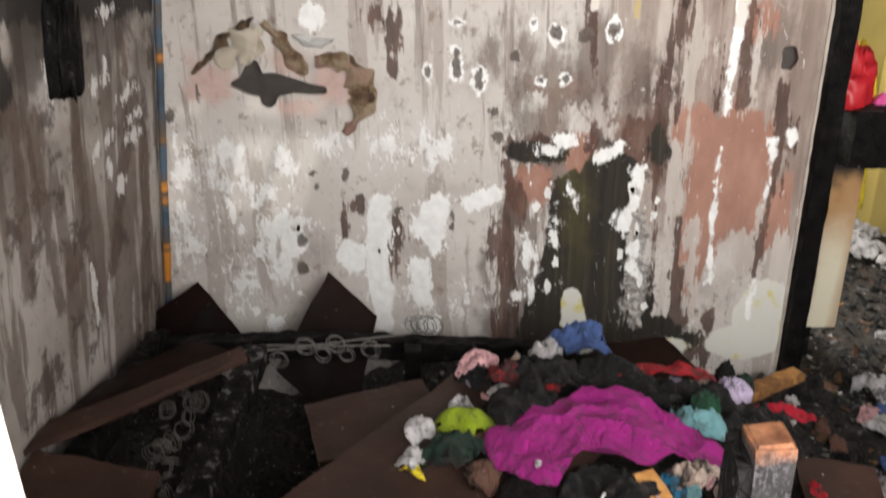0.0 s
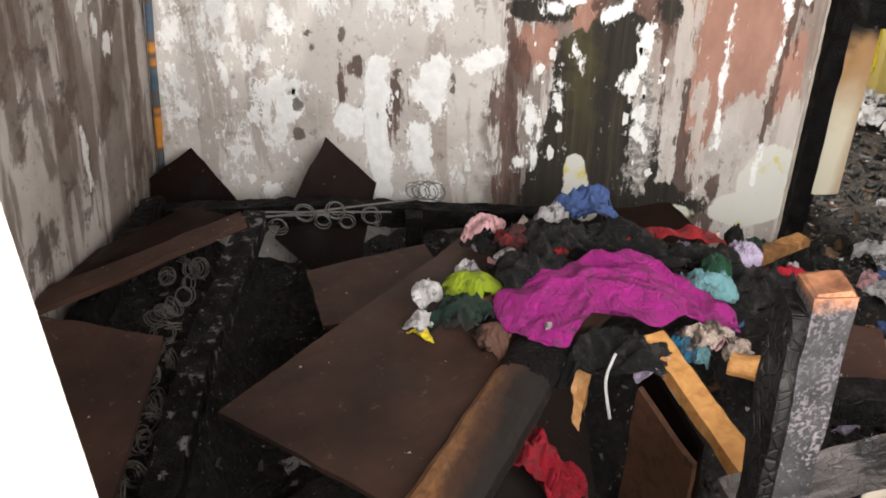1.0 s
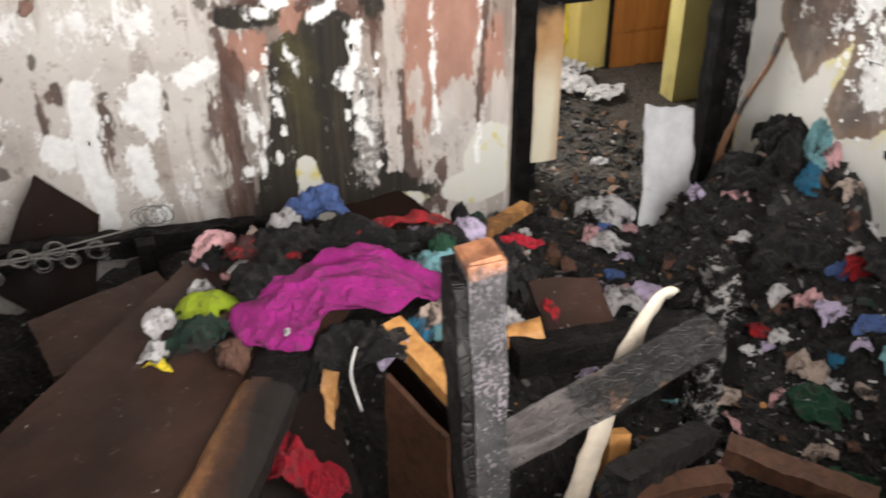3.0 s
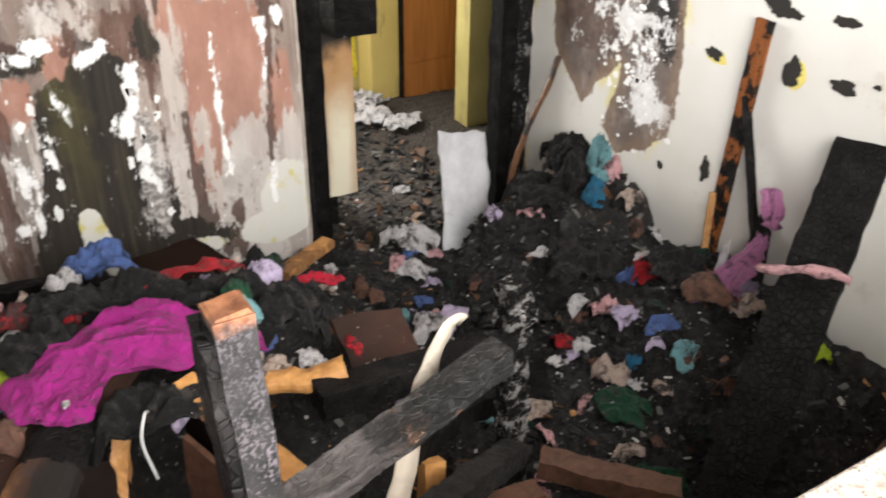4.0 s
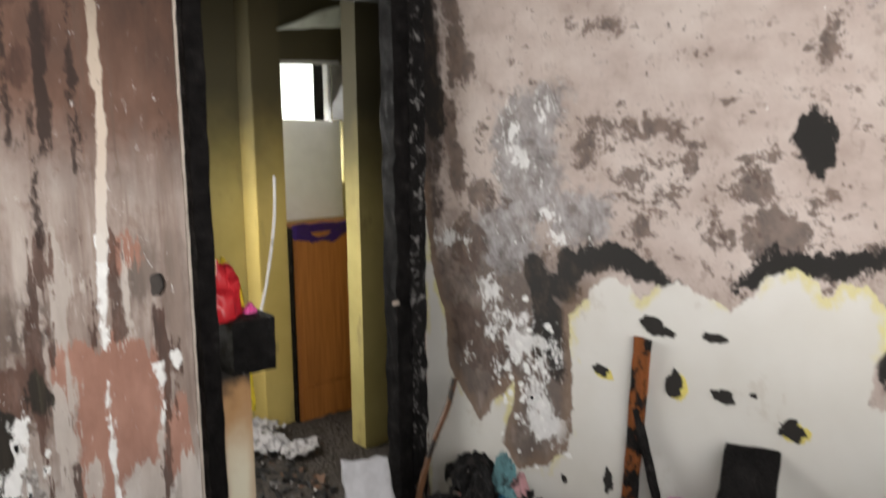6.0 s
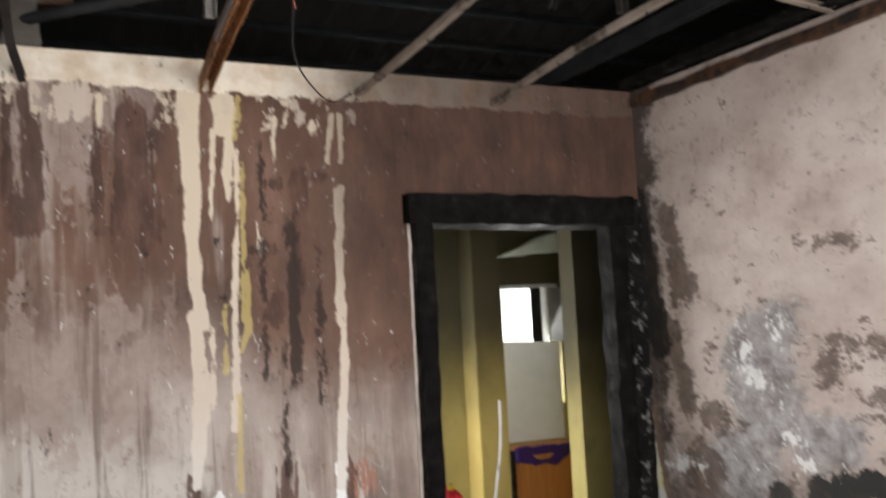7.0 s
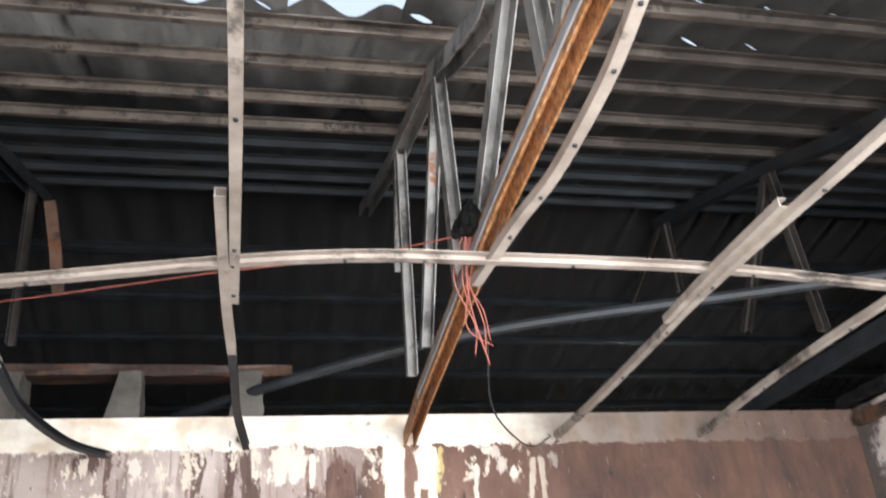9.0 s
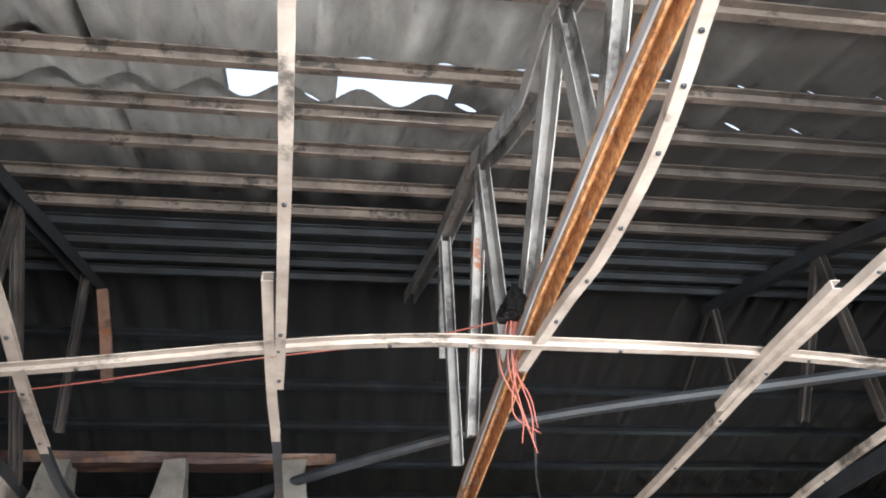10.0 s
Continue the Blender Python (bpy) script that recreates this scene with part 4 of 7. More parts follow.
FAR_RUNS['run'] += [((1.424, 1.785, 0.02), (1.439, 1.571, 0.025), (1.423, 1.395, 0.022), (1.414, 1.3, 0.012)), ((1.537, 1.88, 0.005), (1.542, 1.645, 0.012), (1.532, 1.448, 0.01)), ((1.89, 2.173, 0.008), (1.875, 1.922, 0.011), (1.876, 1.621, 0.013), (1.859, 1.413, 0.016), (1.851, 1.241, 0.016)), ((1.477, 1.749, 0.006), (1.469, 1.52, 0.008))]
FAR_RUNS['yellow'] = [((1.573, 2.439, 0.009), (1.557, 2.312, 0.009)), ((1.578, 2.24, 0.006), (1.566, 1.765, 0.007)), ((1.582, 1.912, 0.007), (1.58, 1.743, 0.011), (1.557, 1.678, 0.008)), ((1.512, 1.814, 0.005), (1.511, 1.614, 0.007)), ((1.545, 1.545, 0.007), (1.542, 1.266, 0.01))]
RIGHT_SPOTS, RIGHT_RUNS = {}, {}
RIGHT_CLEAN = [(0.013, 1.387), (-0.035, 1.07), (-0.12, 0.874), (-0.143, 0.682), (-0.215, 0.612), (-0.32, 0.519), (-0.41, 0.625), (-0.496, 0.714), (-0.489, 0.606), (-0.436, 0.468), (-0.519, 0.396), (-0.662, 0.46), (-0.751, 0.545), (-0.769, 0.633), (-0.768, 0.772), (-0.755, 1.013), (-0.8, 1.05), (-0.851, 1.122), (-0.926, 1.161), (-0.993, 1.149), (-1.028, 1.098), (-1.085, 1.159), (-1.161, 1.181), (-1.26, 1.154), (-1.334, 1.14), (-1.393, 1.197), (-1.432, 1.248), (-1.513, 1.276), (-1.563, 1.252), (-1.593, 1.21), (-1.613, 1.255), (-1.681, 1.262), (-1.74, 1.209), (-1.738, 1.128), (-1.717, 1.088), (-1.703, 0.97), (-1.759, 0.973), (-1.815, 1.026), (-1.903, 0.979), (-2.1, 0.382), (-0.029, -1.038)]
RIGHT_SPOTS['white'] = [(-0.37, 1.019, 0.034, 0.027), (-0.544, 0.845, 0.095, 0.035), (-0.439, 0.757, 0.03, 0.028), (-0.613, 0.696, 0.045, 0.068), (-0.657, 0.607, 0.084, 0.06), (-0.477, 0.889, 0.064, 0.02), (-0.59, 0.801, 0.045, 0.02), (-0.37, 0.878, 0.016, 0.016), (-0.242, 0.752, 0.017, 0.017), (-0.239, 1.183, 0.012, 0.019), (-0.471, 1.57, 0.027, 0.05), (-0.512, 1.496, 0.037, 0.019), (-0.627, 1.676, 0.032, 0.029), (-0.372, 1.028, 0.047, 0.032), (-0.539, 0.872, 0.107, 0.035), (-0.498, 0.952, 0.071, 0.02), (-0.618, 0.823, 0.067, 0.027), (-0.126, 1.177, 0.033, 0.017), (-0.69, 1.251, 0.029, 0.018), (-0.653, 1.32, 0.025, 0.022)]
RIGHT_SPOTS['black'] = [(-1.804, 1.071, 0.075, 0.066), (-1.773, 1.235, 0.042, 0.109), (-0.622, 0.908, 0.038, 0.075), (-1.532, 1.594, 0.054, 0.068), (-0.691, 1.085, 0.082, 0.037)]
RIGHT_RUNS['black'] = [((-0.587, 1.144, 0.037), (-0.654, 0.991, 0.061), (-0.711, 0.814, 0.041)), ((-0.748, 1.189, 0.033), (-0.928, 1.228, 0.034), (-1.06, 1.194, 0.028), (-1.164, 1.166, 0.015)), ((-1.342, 1.194, 0.013), (-1.457, 1.287, 0.021), (-1.591, 1.291, 0.025), (-1.693, 1.328, 0.025), (-1.813, 1.355, 0.022)), ((-0.739, 1.148, 0.033), (-0.853, 1.202, 0.031)), ((0.011, 2.149, 0.047), (-0.033, 1.725, 0.06), (-0.065, 1.598, 0.053))]
RIGHT_SPOTS['blotch'] = [(-0.866, 1.913, 0.071, 0.02), (-0.881, 1.61, 0.095, 0.022), (-0.793, 1.556, 0.036, 0.059), (-1.081, 1.616, 0.067, 0.035), (-1.006, 1.475, 0.059, 0.023), (-1.368, 1.457, 0.07, 0.049), (-1.439, 1.377, 0.101, 0.063), (-1.544, 1.843, 0.035, 0.047), (-1.366, 2.073, 0.033, 0.016), (-1.009, 1.326, 0.055, 0.036), (-1.183, 1.534, 0.042, 0.04), (-0.7, 1.65, 0.019, 0.021), (-1.257, 1.348, 0.034, 0.046), (-0.253, 1.173, 0.091, 0.083), (-0.344, 1.367, 0.075, 0.06), (-0.429, 0.776, 0.085, 0.101), (-0.251, 0.859, 0.093, 0.126)]
RIGHT_RUNS['blotch'] = [((-0.152, 2.071, 0.044), (-0.212, 1.805, 0.055)), ((-0.131, 1.642, 0.051), (-0.193, 1.395, 0.043))]
RIGHT_SPOTS['blue'] = [(-0.538, 1.498, 0.175, 0.224), (-0.761, 1.332, 0.135, 0.089), (-0.429, 1.217, 0.163, 0.118), (-0.639, 1.667, 0.096, 0.091)]
LEFT_SPOTS, LEFT_RUNS = {}, {}
LEFT_SPOTS['white'] = [(-0.236, 1.127, 0.067, 0.016), (-0.191, 1.047, 0.045, 0.021), (-0.208, 0.998, 0.059, 0.021), (-0.469, 1.199, 0.039, 0.016), (-0.417, 1.045, 0.029, 0.011), (-0.647, 1.415, 0.03, 0.01), (-0.36, 1.365, 0.04, 0.013), (-0.336, 0.882, 0.036, 0.032), (-0.412, 0.958, 0.025, 0.024), (-0.5, 1.034, 0.023, 0.02)]
LEFT_RUNS['white'] = [((-0.398, 1.243, 0.008), (-0.398, 1.199, 0.012)), ((-0.584, 0.754, 0.011), (-0.562, 0.574, 0.012)), ((-0.74, 1.328, 0.016), (-0.719, 1.223, 0.014))]
LEFT_SPOTS['brown'] = [(-0.276, 1.052, 0.095, 0.031), (-0.693, 0.805, 0.059, 0.056)]
LEFT_RUNS['brown'] = [((-0.644, 1.359, 0.031), (-0.618, 1.169, 0.026), (-0.606, 0.874, 0.028), (-0.551, 0.585, 0.031)), ((-0.825, 1.201, 0.037), (-0.813, 0.933, 0.034), (-0.775, 0.738, 0.031)), ((-0.222, 1.095, 0.065), (-0.336, 0.882, 0.034), (-0.441, 0.669, 0.033)), ((-0.129, 0.95, 0.04), (-0.184, 0.467, 0.043)), ((-0.918, 1.251, 0.028), (-0.913, 1.054, 0.03), (-0.933, 0.85, 0.025)), ((-0.289, 1.295, 0.013), (-0.255, 1.182, 0.014))]
LEFT_RUNS['black'] = [((-0.957, 1.472, 0.052), (-0.771, 1.44, 0.037), (-0.503, 1.397, 0.034), (0.005, 1.333, 0.031)), ((-0.583, 1.374, 0.039), (-0.57, 1.306, 0.016)), ((-0.98, 1.377, 0.043), (-0.93, 1.3, 0.027))]


def stain_field(u, v, spots, runs):
    """Distance in metres inside (+) or outside (-) the nearest of the given spots and runs."""
    best = np.full(len(u), -0.06)
    for cu, cv, ru, rv in spots:
        best = np.maximum(best, (1 - np.hypot((u - cu) / ru, (v - cv) / rv)) * min(ru, rv))
    for run in runs:
        for (au, av, aw), (bu, bv, bw) in zip(run, run[1:]):
            du, dv = bu - au, bv - av
            f = np.clip(((u - au) * du + (v - av) * dv) / (du * du + dv * dv), 0, 1)
            best = np.maximum(best, aw + (bw - aw) * f - np.hypot(u - au - f * du, v - av - f * dv))
    return np.clip(best, -0.06, 0.06)


def loop_field(u, v, loop):
    """Distance in metres inside (+) or outside (-) a closed outline, and the nearest place on it."""
    near, pu, pv, hit = np.full(len(u), 9.0), u.copy(), v.copy(), np.zeros(len(u), bool)
    for (au, av), (bu, bv) in zip(loop, loop[1:] + loop[:1]):
        du, dv = bu - au, bv - av
        f = np.clip(((u - au) * du + (v - av) * dv) / (du * du + dv * dv + 1e-12), 0, 1)
        qu, qv = au + f * du, av + f * dv
        d = np.hypot(u - qu, v - qv)
        pu, pv, near = np.where(d < near, qu, pu), np.where(d < near, qv, pv), np.minimum(d, near)
        if bv != av:
            hit ^= ((av > v) != (bv > v)) & (u < du * (v - av) / dv + au)
    return np.where(hit, near, -near), pu, pv


def plaster(name, u0, u1, v0, v1, cell, holes, place, depth, material, layers):
    """A plastered wall face with openings; place(u, v, d) gives the point at depth d behind the face."""
    nu, nv = round((u1 - u0) / cell), round((v1 - v0) / cell)
    gu, gv = np.meshgrid(np.linspace(u0, u1, nu + 1), np.linspace(v0, v1, nv + 1))
    u, v = gu.ravel(), gv.ravel()
    gone = np.zeros(len(u), bool)
    for loop in holes:
        d, pu, pv = loop_field(u, v, loop)
        inside = d > 0
        u, v, gone = np.where(inside, pu, u), np.where(inside, pv, v), gone | inside
    i = (np.arange(nu)[None, :] + np.arange(nv)[:, None] * (nu + 1)).ravel()
    quads = np.stack([i, i + 1, i + nu + 2, i + nu + 1], 1)
    quads = quads[~gone[quads].all(1)]
    me = bpy.data.meshes.new(name)
    me.from_pydata([place(a, b, 0.0) for a, b in zip(u.tolist(), v.tolist())], [], quads.tolist())
    bm = bmesh.new()
    bm.from_mesh(me)
    bmesh.ops.delete(bm, geom=[w for w in bm.verts if not w.link_faces], context="VERTS")
    bmesh.ops.dissolve_degenerate(bm, dist=1e-5, edges=bm.edges[:])
    rim = bmesh.ops.extrude_edge_only(bm, edges=[e for e in bm.edges if e.is_boundary])["geom"]
    back = Vector(place(0, 0, depth)) - Vector(place(0, 0, 0))
    bmesh.ops.translate(bm, vec=back, verts=[w for w in rim if isinstance(w, bmesh.types.BMVert)])
    wall_ob = part(name, bm, material)
    co = np.empty(len(wall_ob.data.vertices) * 3)
    wall_ob.data.vertices.foreach_get("co", co)
    co = co.reshape(-1, 3)
    for key, values in layers(co).items():
        at = wall_ob.data.attributes.new(key, "FLOAT", "POINT")
        at.data.foreach_set("value", values.astype(np.float32))
    return wall_ob


def far_layers(co):
    return {key: stain_field(co[:, 0], co[:, 2], FAR_SPOTS.get(key, ()), FAR_RUNS.get(key, ())) for key in {**FAR_SPOTS, **FAR_RUNS}}


def right_layers(co):
    out = {key: stain_field(co[:, 1], co[:, 2], RIGHT_SPOTS.get(key, ()), RIGHT_RUNS.get(key, ())) for key in {**RIGHT_SPOTS, **RIGHT_RUNS}}
    out["paint"] = np.clip(loop_field(co[:, 1], co[:, 2], RIGHT_CLEAN)[0], -0.06, 0.06)
    return out


doorway = [(2.115, FLOOR - 0.1), (2.985, FLOOR - 0.1), (2.985, 2.145), (2.115, 2.145)]
skin = plaster("wall_far", -0.1, 3.2, FLOOR, TOP, 0.0075, [hole, socket_hole, doorway], lambda u, v, d: (u, d, v), 0.016, FAR, far_layers)
tagged(skin, "smoke-stained plastered wall with peeling paint and runs", "wall", kind="structure")
core = [((-0.1, 0.03, FLOOR), (2.11, 0.14, TOP - 0.004)), ((2.11, 0.03, 2.15), (2.99, 0.14, TOP - 0.004)), ((2.99, 0.03, FLOOR), (3.2, 0.14, TOP - 0.004))]
tagged(part("wall_far_core", boxes(*core), flat("sooted_cavity", (0.075, 0.064, 0.058), 0.9, 0, 0.5)), "charred core of the plastered partition wall", "wall", kind="structure")


def left_layers(co):
    return {key: stain_field(co[:, 1], co[:, 2], LEFT_SPOTS.get(key, ()), LEFT_RUNS.get(key, ())) for key in {**LEFT_SPOTS, **LEFT_RUNS}}


tagged(plaster("wall_left", -2.3, 0.0, FLOOR, TOP, 0.010, [], lambda u, v, d: (-0.055 + 0.114 * (v - FLOOR) - d, u, v), 0.12, LEFT, left_layers), "grey plastered wall streaked with brown soot", "wall", kind="structure")
tagged(plaster("wall_right", -2.3, 0.0, FLOOR, TOP, 0.009, [], lambda u, v, d: (3.06 + d, u, v), 0.14, RIGHT, right_layers), "white wall scorched above a ragged burn line", "wall", kind="structure")
tagged(part("wall_right_core", boxes(((3.075, -2.298, FLOOR), (3.198, -0.002, TOP - 0.004))), CONCRETE), "masonry core behind the white wall", "wall", kind="structure")
# the outer wall with the window through which the room is seen
WX0, WX1, WZ0, WZ1 = 0.792, 2.75, 1.08, 2.42
wall = [((-2.6, -2.5, FLOOR - 0.2), (WX0, -2.3, TOP)), ((WX1, -2.5, FLOOR - 0.2), (6.2, -2.3, TOP)), ((WX0, -2.5, FLOOR - 0.2), (WX1, -2.3, WZ0)), ((WX0, -2.5, WZ1), (WX1, -2.3, TOP))]
tagged(part("wall_window", boxes(*wall), WHITE), "white outer wall with an open window", "wall", kind="structure")
sill = empty("window_1", "stripped window opening with granite sill and white frame", "window", kind="structure")
part("sill", boxes(((WX0, -2.49, WZ0), (WX1, -2.302, WZ0 + 0.025)), bevel=0.004), GRANITE, sill, "speckled granite sill")
part("window_frame", boxes(((WX0 + 0.004, -2.45, WZ0 + 0.026), (WX1 - 0.004, -2.352, WZ0 + 0.038)), bevel=0.003), WHITE, sill, "white window track")
for nm, lb, lo, hi, mt in (("wall_gable_left", "sooty gable wall closing the house", (-2.6, -2.3, FLOOR), (-2.4, 5.0, 3.8), CONCRETE),
                           ("wall_gable_right", "sooty gable wall closing the house", (6.0, -2.3, FLOOR), (6.2, 5.0, 3.8), CONCRETE)):
    tagged(part(nm, boxes((lo, hi)), mt), lb, "wall", kind="structure")

# ---- the rooms beyond the doorway ----
BACK = 1.62
# the gap at x 1.55 to 2.55 is added out of view for a lamp
back = [((1.2, BACK, FLOOR), (1.55, BACK + 0.12, TOP)), ((1.55, BACK, FLOOR), (2.55, BACK + 0.12, 0.95)), ((1.55, BACK, 1.95), (2.55, BACK + 0.12, TOP)), ((2.55, BACK, FLOOR), (3.27, BACK + 0.12, TOP)), ((3.27, BACK, FLOOR), (3.74, BACK + 0.12, 1.2)), ((3.27, BACK, 1.88), (3.74, BACK + 0.12, TOP)), ((3.74, BACK, FLOOR), (6.0, BACK + 0.12, TOP))]
tagged(part("wall_hall", boxes(*back), YELLOW), "yellow painted hallway wall with a bright window", "wall", kind="structure")
tagged(part("wall_hall_return", boxes(((3.36, 0.90, FLOOR), (6.0, 1.02, TOP))), YELLOW), "yellow hallway wall end smoked at the top", "wall", kind="structure")
tagged(part("pillar", boxes(((3.10, 1.46, FLOOR), (3.27, BACK, TOP)), bevel=0.004), smoked_yellow("bright_yellow_paint", (0.56, 0.43, 0.13), (0.66, 0.52, 0.18))), "bright yellow pillar at the hallway", "pillar", kind="structure")
tagged(part("wall_hall_left", boxes(((1.2, 0.14, FLOOR), (1.32, BACK, TOP))), YELLOW), "yellow painted hallway side wall", "wall", kind="structure")
tagged(part("ceiling_hall", boxes(((1.2, 0.15, 2.40), (6.0, BACK, 2.43))), CONCRETE), "smoked ceiling of the hallway", "ceiling", kind="structure")
tagged(part("wall_back", boxes(((-2.4, 4.8, FLOOR), (6.0, 5.0, TOP))), CONCRETE), "sooty back wall closing the house", "wall", kind="structure")
glow = bpy.data.materials.new("bright_daylight_outside")
glow.use_nodes = True
gn = glow.node_tree.nodes
gn["Principled BSDF"].inputs["Base Color"].default_value = (0.8, 0.85, 0.8, 1)
gn["Principled BSDF"].inputs["Emission Color"].default_value = (0.95, 1.0, 0.93, 1)
gn["Principled BSDF"].inputs["Emission Strength"].default_value = 3.0
tagged(part("backdrop_daylight", boxes(((3.2, 2.2, 0.9), (3.9, 2.22, 2.2))), glow), "overexposed daylight outside the hallway window", "backdrop", kind="structure")
hall_window = empty("window_2", "small hallway window with pale frame", "window", kind="structure")
part("window_frame", boxes(((3.27, BACK + 0.02, 1.86), (3.74, BACK + 0.07, 1.88)), ((3.27, BACK + 0.02, 1.2), (3.285, BACK + 0.07, 1.86)), ((3.66, BACK + 0.02, 1.2), (3.675, BACK + 0.07, 1.86))), flat("pale_window_metal", (0.5, 0.5, 0.5)), hall_window)

# ---- roof ----
RIDGE_Y, RIDGE_Z, SLOPE = 0.56, 3.62, 0.285


def roof_z(y):
    return RIDGE_Z - SLOPE * abs(y - RIDGE_Y)


def corrugated(x0, x1, y0, y1, lift, gone=()):
    wave, per = 0.177, 10
    n = int((x1 - x0) / wave * per)
    ys = [y0 + (y1 - y0) * i / 6 for i in range(7)]
    bm = bmesh.new()
    rows = [[bm.verts.new((x0 + (x1 - x0) * i / n, y, roof_z(y) + lift + 0.025 * math.sin(2 * math.pi * i / per))) for i in range(n + 1)] for y in ys]
    for a, b in zip(rows, rows[1:]):
        for i in range(n):
            bm.faces.new((a[i], a[i + 1], b[i + 1], b[i]))
    bmesh.ops.solidify(bm, geom=bm.faces[:], thickness=0.006)
    return bm


roof = empty("roof", "sooty corrugated fibre-cement roof with shade painted on", "roof", kind="structure")
rnd = random.Random(2)
GAP_Y0, GAP_Y1 = -1.22, -1.06
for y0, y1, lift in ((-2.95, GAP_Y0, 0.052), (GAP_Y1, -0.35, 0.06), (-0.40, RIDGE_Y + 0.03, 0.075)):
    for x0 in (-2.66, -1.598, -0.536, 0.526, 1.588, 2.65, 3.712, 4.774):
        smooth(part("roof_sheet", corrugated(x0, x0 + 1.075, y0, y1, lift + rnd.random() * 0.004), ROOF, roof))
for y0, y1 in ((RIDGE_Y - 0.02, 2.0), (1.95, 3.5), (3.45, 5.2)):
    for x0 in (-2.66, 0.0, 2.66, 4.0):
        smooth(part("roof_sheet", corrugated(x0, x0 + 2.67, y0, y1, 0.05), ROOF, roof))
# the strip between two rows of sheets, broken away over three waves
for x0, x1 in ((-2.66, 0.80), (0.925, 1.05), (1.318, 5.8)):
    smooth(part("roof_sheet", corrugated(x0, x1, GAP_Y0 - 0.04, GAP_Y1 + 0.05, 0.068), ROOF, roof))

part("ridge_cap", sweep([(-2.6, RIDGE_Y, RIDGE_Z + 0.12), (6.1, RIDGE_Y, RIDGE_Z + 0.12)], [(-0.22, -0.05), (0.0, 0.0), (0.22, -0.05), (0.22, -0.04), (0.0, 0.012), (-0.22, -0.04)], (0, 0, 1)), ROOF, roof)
PURLINS = (-2.75, -2.3, -1.95, -1.60, -1.285, -1.07, -0.86, -0.62, -0.40, -0.22, -0.03, 0.16, 0.34)
for i, y in enumerate(PURLINS):
    # purlins near the ridge take the dark copy in place of shade
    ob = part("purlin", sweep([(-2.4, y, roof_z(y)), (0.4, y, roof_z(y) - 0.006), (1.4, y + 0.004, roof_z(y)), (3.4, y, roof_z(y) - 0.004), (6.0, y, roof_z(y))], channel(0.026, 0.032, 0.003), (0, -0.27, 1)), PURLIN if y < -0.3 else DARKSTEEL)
    tagged(ob, "long sooty steel purlin, painted darker where shade falls", "purlin", "roof purlins")
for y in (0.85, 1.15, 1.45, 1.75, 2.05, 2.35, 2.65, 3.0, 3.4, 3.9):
    tagged(part("purlin", sweep([(-2.4, y, roof_z(y)), (6.0, y, roof_z(y))], channel(0.03, 0.04, 0.003), (0, 0.27, 1)), DARKSTEEL), "steel purlin painted dark for the shaded far slope", "purlin", "roof purlins")


STEELEDGE = steel("bare_grey_steel", (0.22, 0.215, 0.22), (0.46, 0.45, 0.45), 0.62, (0.23, 0.10, 0.05), 0.45, 0.58)


def truss(x, far, top_pts, webs, chord, chord_mat, label):
    t = empty("roof_truss", label, "truss", "roof trusses")
    # far trusses get darker steels that imitate the dim light there
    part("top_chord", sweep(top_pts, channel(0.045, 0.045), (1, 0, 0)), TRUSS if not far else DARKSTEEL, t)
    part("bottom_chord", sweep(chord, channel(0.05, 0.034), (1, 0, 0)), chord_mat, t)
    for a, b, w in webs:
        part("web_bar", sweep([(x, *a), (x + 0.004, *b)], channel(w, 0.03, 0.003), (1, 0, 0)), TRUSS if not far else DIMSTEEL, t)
    return t


CHORD = [(1.41, -2.6, 2.66), (1.425, -1.94, 2.605), (1.43, -1.73, 2.603), (1.43, -1.59, 2.59), (1.43, -1.31, 2.571), (1.43, -0.964, 2.525), (1.435, -0.48, 2.468), (1.475, 0.0, 2.47), (1.48, 0.05, 2.47)]
sagging = truss(1.43, False,
                [(1.42, -2.6, 2.68), (1.43, -1.9, 2.87), (1.43, -1.573, 2.986), (1.435, -1.335, 2.988), (1.43, -1.10, 3.075), (1.425, -0.907, 3.163), (1.43, -0.44, 3.286), (1.43, -0.33, 3.30), (1.43, 0.5, 3.56)],
                [((-1.55, 2.98), (-1.124, 2.59), 0.045), ((-1.585, 2.96), (-1.6, 2.61), 0.036), ((-1.9, 2.88), (-1.66, 2.62), 0.034), ((-0.912, 3.15), (-0.949, 2.56), 0.04),
                 ((-0.89, 3.15), (-0.54, 2.57), 0.03), ((-0.36, 3.29), (-0.325, 2.57), 0.032), ((-0.33, 3.30), (-0.20, 2.95), 0.026), ((-2.2, 2.8), (-2.0, 2.62), 0.03)],
                CHORD, RUST, "sagging steel roof truss with rusted orange chord")
part("bright_flange", sweep([(x - 0.0205, y, z - 0.004) for x, y, z in CHORD[:-2]], rect(0.004, 0.020), (0, 0, 1)), STEELEDGE, sagging, "bare grey steel flange of the chord")
